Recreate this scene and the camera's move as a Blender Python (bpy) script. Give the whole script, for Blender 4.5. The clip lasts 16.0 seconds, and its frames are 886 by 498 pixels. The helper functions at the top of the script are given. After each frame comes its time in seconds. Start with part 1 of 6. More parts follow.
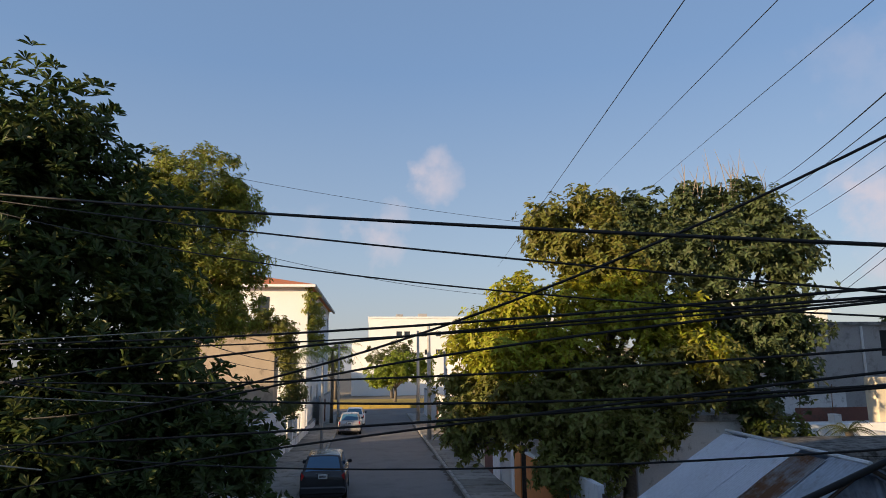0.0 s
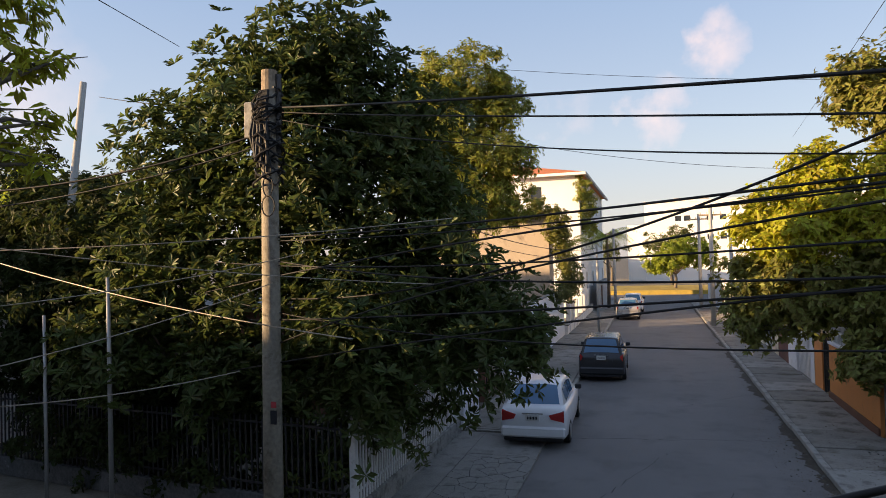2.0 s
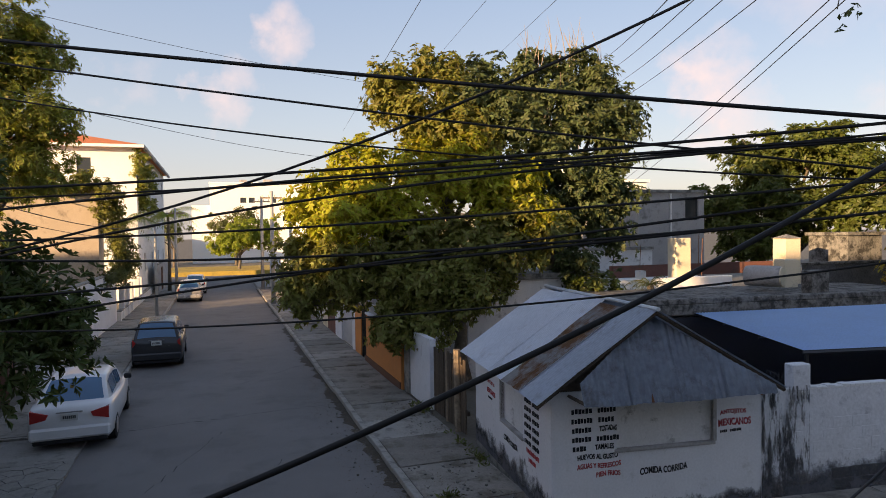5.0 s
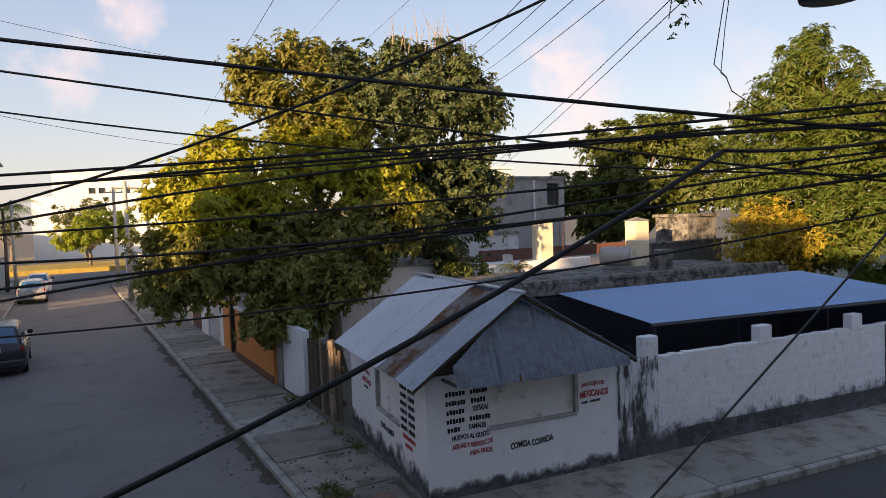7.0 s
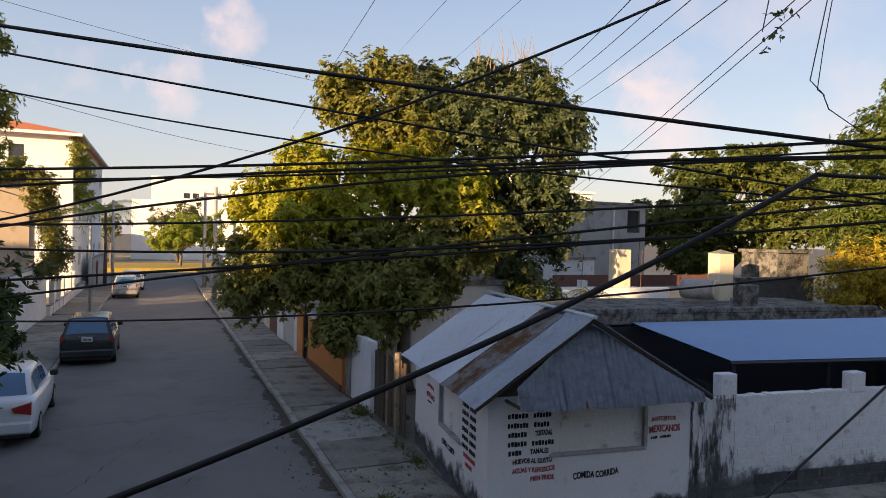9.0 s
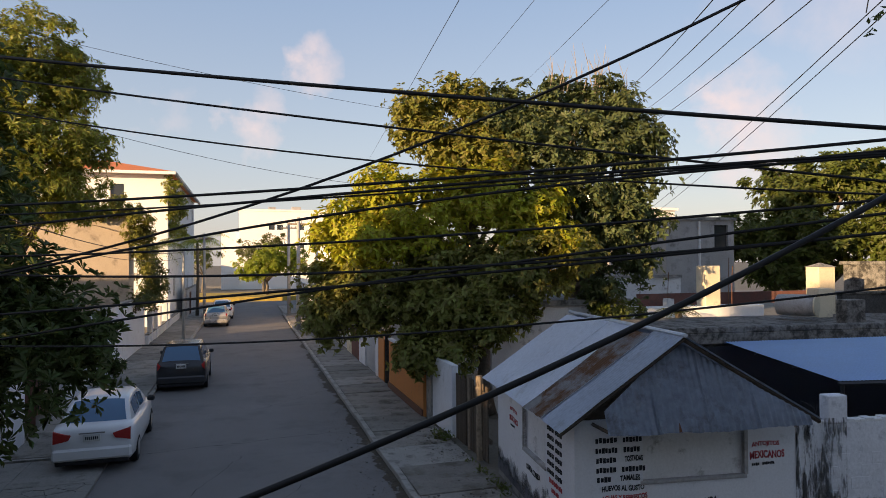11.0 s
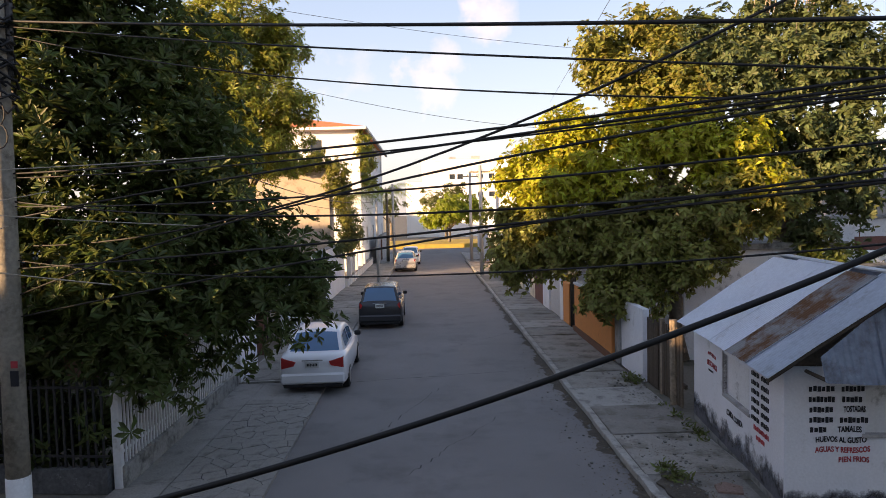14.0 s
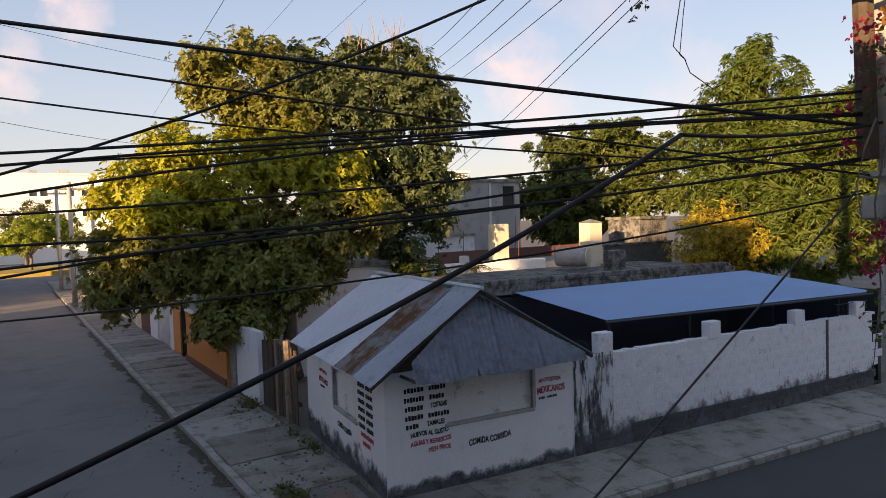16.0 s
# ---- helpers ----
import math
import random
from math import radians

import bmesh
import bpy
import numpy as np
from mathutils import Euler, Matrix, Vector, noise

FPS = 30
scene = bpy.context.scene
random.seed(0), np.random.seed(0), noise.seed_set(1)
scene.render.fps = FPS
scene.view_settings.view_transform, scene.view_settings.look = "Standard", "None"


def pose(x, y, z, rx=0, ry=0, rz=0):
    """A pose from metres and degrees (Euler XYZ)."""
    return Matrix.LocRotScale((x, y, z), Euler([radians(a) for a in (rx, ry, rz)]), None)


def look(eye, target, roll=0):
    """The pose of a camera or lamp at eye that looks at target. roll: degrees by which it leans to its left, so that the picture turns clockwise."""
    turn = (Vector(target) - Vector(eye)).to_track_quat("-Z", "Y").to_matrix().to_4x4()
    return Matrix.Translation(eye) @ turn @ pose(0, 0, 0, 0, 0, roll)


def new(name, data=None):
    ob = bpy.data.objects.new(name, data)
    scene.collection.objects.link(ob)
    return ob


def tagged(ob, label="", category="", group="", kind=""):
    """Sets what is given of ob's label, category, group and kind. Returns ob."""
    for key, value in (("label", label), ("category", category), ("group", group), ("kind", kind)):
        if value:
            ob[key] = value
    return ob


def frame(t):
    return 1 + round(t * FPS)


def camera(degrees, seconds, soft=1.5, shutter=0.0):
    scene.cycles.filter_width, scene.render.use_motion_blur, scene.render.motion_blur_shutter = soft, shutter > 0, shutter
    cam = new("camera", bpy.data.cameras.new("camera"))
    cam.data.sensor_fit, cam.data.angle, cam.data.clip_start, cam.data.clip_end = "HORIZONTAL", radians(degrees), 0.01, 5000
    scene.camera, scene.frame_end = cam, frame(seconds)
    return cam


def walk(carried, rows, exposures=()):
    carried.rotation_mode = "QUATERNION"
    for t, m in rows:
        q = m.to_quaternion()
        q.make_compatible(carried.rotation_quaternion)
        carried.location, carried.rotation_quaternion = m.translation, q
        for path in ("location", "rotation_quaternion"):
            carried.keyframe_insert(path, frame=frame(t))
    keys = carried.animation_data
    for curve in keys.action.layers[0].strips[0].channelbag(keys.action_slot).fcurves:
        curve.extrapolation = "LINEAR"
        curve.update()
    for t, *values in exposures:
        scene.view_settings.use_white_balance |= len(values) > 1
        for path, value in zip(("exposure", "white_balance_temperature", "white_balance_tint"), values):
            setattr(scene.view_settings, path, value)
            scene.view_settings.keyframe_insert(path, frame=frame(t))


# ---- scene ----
cam = camera(67.6, 16.0, soft=0.9)
PATH = [
    (0, pose(-0.180, -0.090, 4.841, 100.10, 0.53, -6.00)),
    (0.5, pose(-0.274, 0.008, 4.816, 97.11, 0.93, 5.40)),
    (1, pose(-0.163, 0.200, 4.684, 94.67, 0.78, 13.46)),
    (1.5, pose(-0.093, 0.123, 4.737, 92.19, 0.54, 16.99)),
    (2, pose(-0.045, 0.061, 4.757, 90.95, 1.57, 17.45)),
    (2.5, pose(0.021, -0.010, 4.795, 90.63, 2.03, 15.28)),
    (3, pose(0.025, 0.039, 4.778, 89.80, 1.98, 7.93)),
    (3.5, pose(0.073, 0.022, 4.766, 88.77, 2.48, 0.41)),
    (4, pose(0.212, 0.192, 4.743, 88.31, 1.40, -9.87)),
    (4.5, pose(0.147, 0.210, 4.737, 88.19, 0.71, -16.59)),
    (5, pose(0.180, 0.086, 4.721, 88.55, 0.79, -18.83)),
    (7.5, pose(0.163, 0.014, 4.766, 86.95, 2.03, -30.86)),
    (8, pose(0.181, 0.028, 4.765, 87.50, 1.50, -27.50)),
    (10.5, pose(0.291, 0.062, 4.555, 90.62, -2.66, -20.58)),
    (11, pose(0.287, 0.162, 4.626, 91.04, 0.36, -16.55)),
    (11.5, pose(0.231, 0.088, 4.624, 91.02, 1.77, -15.33)),
    (12, pose(0.198, 0.133, 4.617, 90.25, 3.54, -13.49)),
    (12.5, pose(0.116, 0.190, 4.640, 89.97, 3.40, -9.10)),
    (13, pose(-0.061, 0.108, 4.569, 88.28, 3.60, -0.58)),
    (13.5, pose(-0.022, -0.013, 4.527, 86.74, 1.84, 0.97)),
    (14, pose(0.005, 0.014, 4.519, 86.76, 1.39, -1.31)),
    (14.5, pose(0.044, 0.007, 4.583, 85.75, 1.77, -6.04)),
    (15, pose(0.063, -0.027, 4.557, 85.58, 1.21, -13.08)),
    (15.5, pose(0.096, -0.028, 4.591, 86.41, 1.12, -24.02)),
    (16, pose(0.116, 0.053, 4.604, 87.53, 1.77, -33.77)),
]
EXPOSURES = [(0.0, 0.62, 6400, 22), (0.5, 0.85, 6450, 22), (1.0, 0.98, 6850, 24), (1.5, 1.1, 7100, 26), (2.5, 1.3, 7500, 28), (3.5, 1.45, 7650, 30), (5.0, 1.13, 7650, 29), (7.5, 1.25, 7650, 30),
             (10.5, 0.98, 7450, 27), (11.0, 1.0, 7450, 27), (12.5, 1.08, 7600, 29), (13.0, 1.4, 7750, 31), (13.5, 1.6, 7750, 31), (14.5, 1.62, 7750, 31), (15.2, 1.4, 7750, 31), (16.0, 1.18, 7750, 31)]
walk(cam, PATH, EXPOSURES)

# ---- light ----
SUN_AZ, SUN_EL = radians(244), radians(9.0)   # clockwise from +y, above the horizon
world = bpy.data.worlds.new("evening_sky")
scene.world = world
world.use_nodes = True
wn, wl = world.node_tree.nodes, world.node_tree.links
wn.clear()
w_out, w_bg = wn.new("ShaderNodeOutputWorld"), wn.new("ShaderNodeBackground")
w_sky = wn.new("ShaderNodeTexSky")
w_sky.sky_type, w_sky.sun_disc = "NISHITA", False
w_sky.sun_elevation, w_sky.sun_rotation = SUN_EL, SUN_AZ
w_sky.air_density, w_sky.dust_density, w_sky.ozone_density = 1.0, 1.2, 1.8
w_bg.inputs["Strength"].default_value = 0.14
w_co = wn.new("ShaderNodeTexCoord")
# a few small evening clouds: soft puffs broken up by noise
w_noise = wn.new("ShaderNodeTexNoise")
w_noise.inputs["Scale"].default_value, w_noise.inputs["Detail"].default_value = 16.0, 6.0
w_noise.inputs["Roughness"].default_value = 0.55
wl.new(w_co.outputs["Generated"], w_noise.inputs["Vector"])


def w_math(op, a, b):
    q = wn.new("ShaderNodeMath")
    q.operation = op
    for k, v in enumerate((a, b)):
        if isinstance(v, (int, float)):
            q.inputs[k].default_value = v
        else:
            wl.new(v, q.inputs[k])
    return q.outputs[0]


w_off, w_bent = wn.new("ShaderNodeVectorMath"), wn.new("ShaderNodeVectorMath")
w_off.operation, w_bent.operation = "MULTIPLY_ADD", "ADD"
w_off.inputs[1].default_value, w_off.inputs[2].default_value = (0.16, 0.16, 0.12), (-0.08, -0.08, -0.06)
wl.new(w_noise.outputs["Color"], w_off.inputs[0])
wl.new(w_co.outputs["Generated"], w_bent.inputs[0])
wl.new(w_off.outputs["Vector"], w_bent.inputs[1])
puffs = 0.0
for (px, py, pz), size, dense in (((0.094, 0.956, 0.278), 0.055, 0.75), ((0.012, 0.980, 0.200), 0.055, 0.8), ((-0.10, 0.965, 0.21), 0.05, 0.35), ((0.66, 0.735, 0.155), 0.085, 0.85), ((0.635, 0.74, 0.22), 0.06, 0.6), ((0.72, 0.60, 0.34), 0.15, 0.45), ((0.80, 0.56, 0.15), 0.10, 0.5),
                                  ((0.60, 0.71, 0.36), 0.12, 0.22), ((-0.75, 0.62, 0.22), 0.14, 0.5), ((0.35, 0.92, 0.17), 0.10, 0.5), ((-0.2, -0.95, 0.25), 0.2, 0.6), ((-0.9, 0.1, 0.3), 0.2, 0.5)):
    dist = wn.new("ShaderNodeVectorMath")
    dist.operation = "DISTANCE"
    wl.new(w_bent.outputs["Vector"], dist.inputs[0])
    dist.inputs[1].default_value = Vector((px, py, pz)).normalized()
    edge = w_math("SUBTRACT", 1.0, w_math("DIVIDE", dist.outputs["Value"], size))
    puffs = w_math("ADD", puffs, w_math("MULTIPLY", w_math("MAXIMUM", edge, 0.0), dense))
w_ramp = wn.new("ShaderNodeValToRGB")
w_ramp.color_ramp.elements[0].position, w_ramp.color_ramp.elements[1].position = 0.10, 0.95
wl.new(w_math("MULTIPLY", puffs, w_math("MULTIPLY", w_noise.outputs["Fac"], 2.2)), w_ramp.inputs["Fac"])
w_mix = wn.new("ShaderNodeMixRGB")
w_mix.inputs["Color2"].default_value = (3.15, 2.95, 2.92, 1)
wl.new(w_math("MULTIPLY", w_ramp.outputs["Color"], 0.8), w_mix.inputs["Fac"])
# thin high haze evens the clear sky out: pale low down, blue overhead
w_sep, w_haze, w_soft = wn.new("ShaderNodeSeparateXYZ"), wn.new("ShaderNodeValToRGB"), wn.new("ShaderNodeMixRGB")
wl.new(w_co.outputs["Generated"], w_sep.inputs["Vector"])
wl.new(w_sep.outputs["Z"], w_haze.inputs["Fac"])
for k, (pos, col) in enumerate(((0.0, (2.05, 2.25, 2.3)), (0.16, (1.55, 2.15, 2.6)), (0.42, (0.88, 1.6, 2.5)), (1.0, (0.8, 1.25, 1.85)))):
    e = w_haze.color_ramp.elements[k] if k < 2 else w_haze.color_ramp.elements.new(pos)
    e.position, e.color = pos, (*col, 1)
w_soft.inputs["Fac"].default_value = 0.72
wl.new(w_sky.outputs["Color"], w_soft.inputs["Color1"])
wl.new(w_haze.outputs["Color"], w_soft.inputs["Color2"])
wl.new(w_soft.outputs["Color"], w_mix.inputs["Color1"])
wl.new(w_mix.outputs["Color"], w_bg.inputs["Color"])
wl.new(w_bg.outputs["Background"], w_out.inputs["Surface"])
sun = new("sun", bpy.data.lights.new("sun", "SUN"))
sun.data.energy, sun.data.angle, sun.data.color = 5.0, radians(0.6), (1.0, 0.77, 0.42)
sun_from = Vector((math.sin(SUN_AZ) * math.cos(SUN_EL), math.cos(SUN_AZ) * math.cos(SUN_EL), math.sin(SUN_EL)))
sun.matrix_world = look(sun_from * 60, (0, 0, 0))


# ---- materials ----
def mat(name, col, rough=0.8, vary=0.25, grain=40.0, blotch=1.2, bump=0.15, metal=0.0, spec=0.3, dirt=None, dirt_at=0.58, per="none", hue=0.0):
    """A surface with fine grain, broad blotches, relief and, if asked, a second stain colour."""
    m = bpy.data.materials.new(name)
    m.use_nodes = True
    n, l = m.node_tree.nodes, m.node_tree.links
    b = n["Principled BSDF"]
    b.inputs["Metallic"].default_value = metal
    b.inputs["Specular IOR Level"].default_value = spec
    co = n.new("ShaderNodeTexCoord")
    fine, broad = n.new("ShaderNodeTexNoise"), n.new("ShaderNodeTexNoise")
    fine.inputs["Scale"].default_value, fine.inputs["Detail"].default_value = grain, 4
    broad.inputs["Scale"].default_value, broad.inputs["Detail"].default_value = blotch, 6
    broad.inputs["Roughness"].default_value = 0.65
    for x in (fine, broad):
        l.new(co.outputs["Object"], x.inputs["Vector"])
    add = n.new("ShaderNodeMath")
    add.operation = "ADD"
    l.new(fine.outputs["Fac"], add.inputs[0])
    l.new(broad.outputs["Fac"], add.inputs[1])
    mr = n.new("ShaderNodeMapRange")
    mr.inputs["From Min"].default_value, mr.inputs["From Max"].default_value = 0.6, 1.4
    mr.inputs["To Min"].default_value, mr.inputs["To Max"].default_value = 1 - vary, 1 + vary
    l.new(add.outputs[0], mr.inputs["Value"])
    value = mr.outputs["Result"]
    if per != "none":
        if per == "object":
            src = n.new("ShaderNodeObjectInfo").outputs["Random"]
        else:
            src = n.new("ShaderNodeNewGeometry").outputs["Random Per Island"]
        r2 = n.new("ShaderNodeMapRange")
        r2.inputs["To Min"].default_value, r2.inputs["To Max"].default_value = 0.72, 1.28
        l.new(src, r2.inputs["Value"])
        mm = n.new("ShaderNodeMath")
        mm.operation = "MULTIPLY"
        l.new(value, mm.inputs[0])
        l.new(r2.outputs["Result"], mm.inputs[1])
        value = mm.outputs[0]
    hsv = n.new("ShaderNodeHueSaturation")
    hsv.inputs["Color"].default_value = (*col, 1)
    l.new(value, hsv.inputs["Value"])
    if hue and per != "none":
        hm = n.new("ShaderNodeMapRange")
        hm.inputs["To Min"].default_value, hm.inputs["To Max"].default_value = 0.5 - hue, 0.5 + hue
        l.new(src, hm.inputs["Value"])
        l.new(hm.outputs["Result"], hsv.inputs["Hue"])
    color = hsv.outputs["Color"]
    if dirt:
        st = n.new("ShaderNodeTexNoise")
        st.inputs["Scale"].default_value, st.inputs["Detail"].default_value = blotch * 1.7, 8
        st.inputs["Roughness"].default_value = 0.7
        l.new(co.outputs["Object"], st.inputs["Vector"])
        rp = n.new("ShaderNodeValToRGB")
        rp.color_ramp.elements[0].position, rp.color_ramp.elements[1].position = dirt_at - 0.04, dirt_at + 0.12
        l.new(st.outputs["Fac"], rp.inputs["Fac"])
        mx = n.new("ShaderNodeMixRGB")
        mx.inputs["Color2"].default_value = (*dirt, 1)
        l.new(rp.outputs["Color"], mx.inputs["Fac"])
        l.new(color, mx.inputs["Color1"])
        color = mx.outputs["Color"]
    l.new(color, b.inputs["Base Color"])
    rr = n.new("ShaderNodeMapRange")
    rr.inputs["To Min"].default_value, rr.inputs["To Max"].default_value = max(0.02, rough - 0.12), min(1, rough + 0.12)
    l.new(broad.outputs["Fac"], rr.inputs["Value"])
    l.new(rr.outputs["Result"], b.inputs["Roughness"])
    if bump:
        bp = n.new("ShaderNodeBump")
        bp.inputs["Strength"].default_value, bp.inputs["Distance"].default_value = bump, 0.02
        l.new(add.outputs[0], bp.inputs["Height"])
        l.new(bp.outputs["Normal"], b.inputs["Normal"])
    return m


def leaf_mat(name, col, rough=0.42, glow=0.35, hue=0.02, spec=0.45):
    """Leaves: glossy skin over a part that lets light through."""
    m = mat(name, col, rough, 0.18, 9.0, 0.5, 0.0, 0.0, spec, per="island", hue=hue)
    n, l = m.node_tree.nodes, m.node_tree.links
    b, out = n["Principled BSDF"], n["Material Output"]
    tr, mx = n.new("ShaderNodeBsdfTranslucent"), n.new("ShaderNodeMixShader")
    src = b.inputs["Base Color"].links[0].from_socket
    hs = n.new("ShaderNodeHueSaturation")
    hs.inputs["Hue"].default_value, hs.inputs["Value"].default_value = 0.495, 1.6
    l.new(src, hs.inputs["Color"])
    l.new(hs.outputs["Color"], tr.inputs["Color"])
    mx.inputs["Fac"].default_value = glow
    l.new(b.outputs[0], mx.inputs[1])
    l.new(tr.outputs[0], mx.inputs[2])
    l.new(mx.outputs[0], out.inputs["Surface"])
    return m


def fading_stain(name, col, run_scale=(1.0, 1.0, 0.8), fall=-0.50, foot=0.11, low=0.29, high=0.60):
    """Mould that is thick along its foot and breaks up into specks towards its upper edge."""
    m = mat(name, col, 0.92, 0.4, 30, 4.0, 0.3)
    n, l = m.node_tree.nodes, m.node_tree.links
    b, out = n["Principled BSDF"], n["Material Output"]
    co, sep, nz = n.new("ShaderNodeTexCoord"), n.new("ShaderNodeSeparateXYZ"), n.new("ShaderNodeTexNoise")
    nz.inputs["Scale"].default_value, nz.inputs["Detail"].default_value, nz.inputs["Roughness"].default_value = 2.6, 10, 0.72
    run = n.new("ShaderNodeMapping")      # rain draws the mould out downwards
    run.inputs["Scale"].default_value = run_scale
    l.new(co.outputs["Object"], run.inputs["Vector"])
    l.new(run.outputs["Vector"], nz.inputs["Vector"])
    l.new(co.outputs["Generated"], sep.inputs["Vector"])
    up = n.new("ShaderNodeMath")
    up.operation, up.inputs[1].default_value, up.inputs[2].default_value = "MULTIPLY_ADD", fall, foot
    l.new(sep.outputs["Z"], up.inputs[0])
    add, edge = n.new("ShaderNodeMath"), n.new("ShaderNodeMapRange")
    add.operation = "ADD"
    l.new(nz.outputs["Fac"], add.inputs[0])
    l.new(up.outputs[0], add.inputs[1])
    edge.inputs["From Min"].default_value, edge.inputs["From Max"].default_value = low, high
    l.new(add.outputs[0], edge.inputs["Value"])
    clear, mx = n.new("ShaderNodeBsdfTransparent"), n.new("ShaderNodeMixShader")
    l.new(edge.outputs["Result"], mx.inputs["Fac"])
    l.new(clear.outputs[0], mx.inputs[1])
    l.new(b.outputs[0], mx.inputs[2])
    l.new(mx.outputs[0], out.inputs["Surface"])
    return m


def glass_mat(name, col, rough=0.06):
    m = mat(name, col, rough, 0.05, 3, 0.5, 0.0, 0.0, 0.7)
    return m


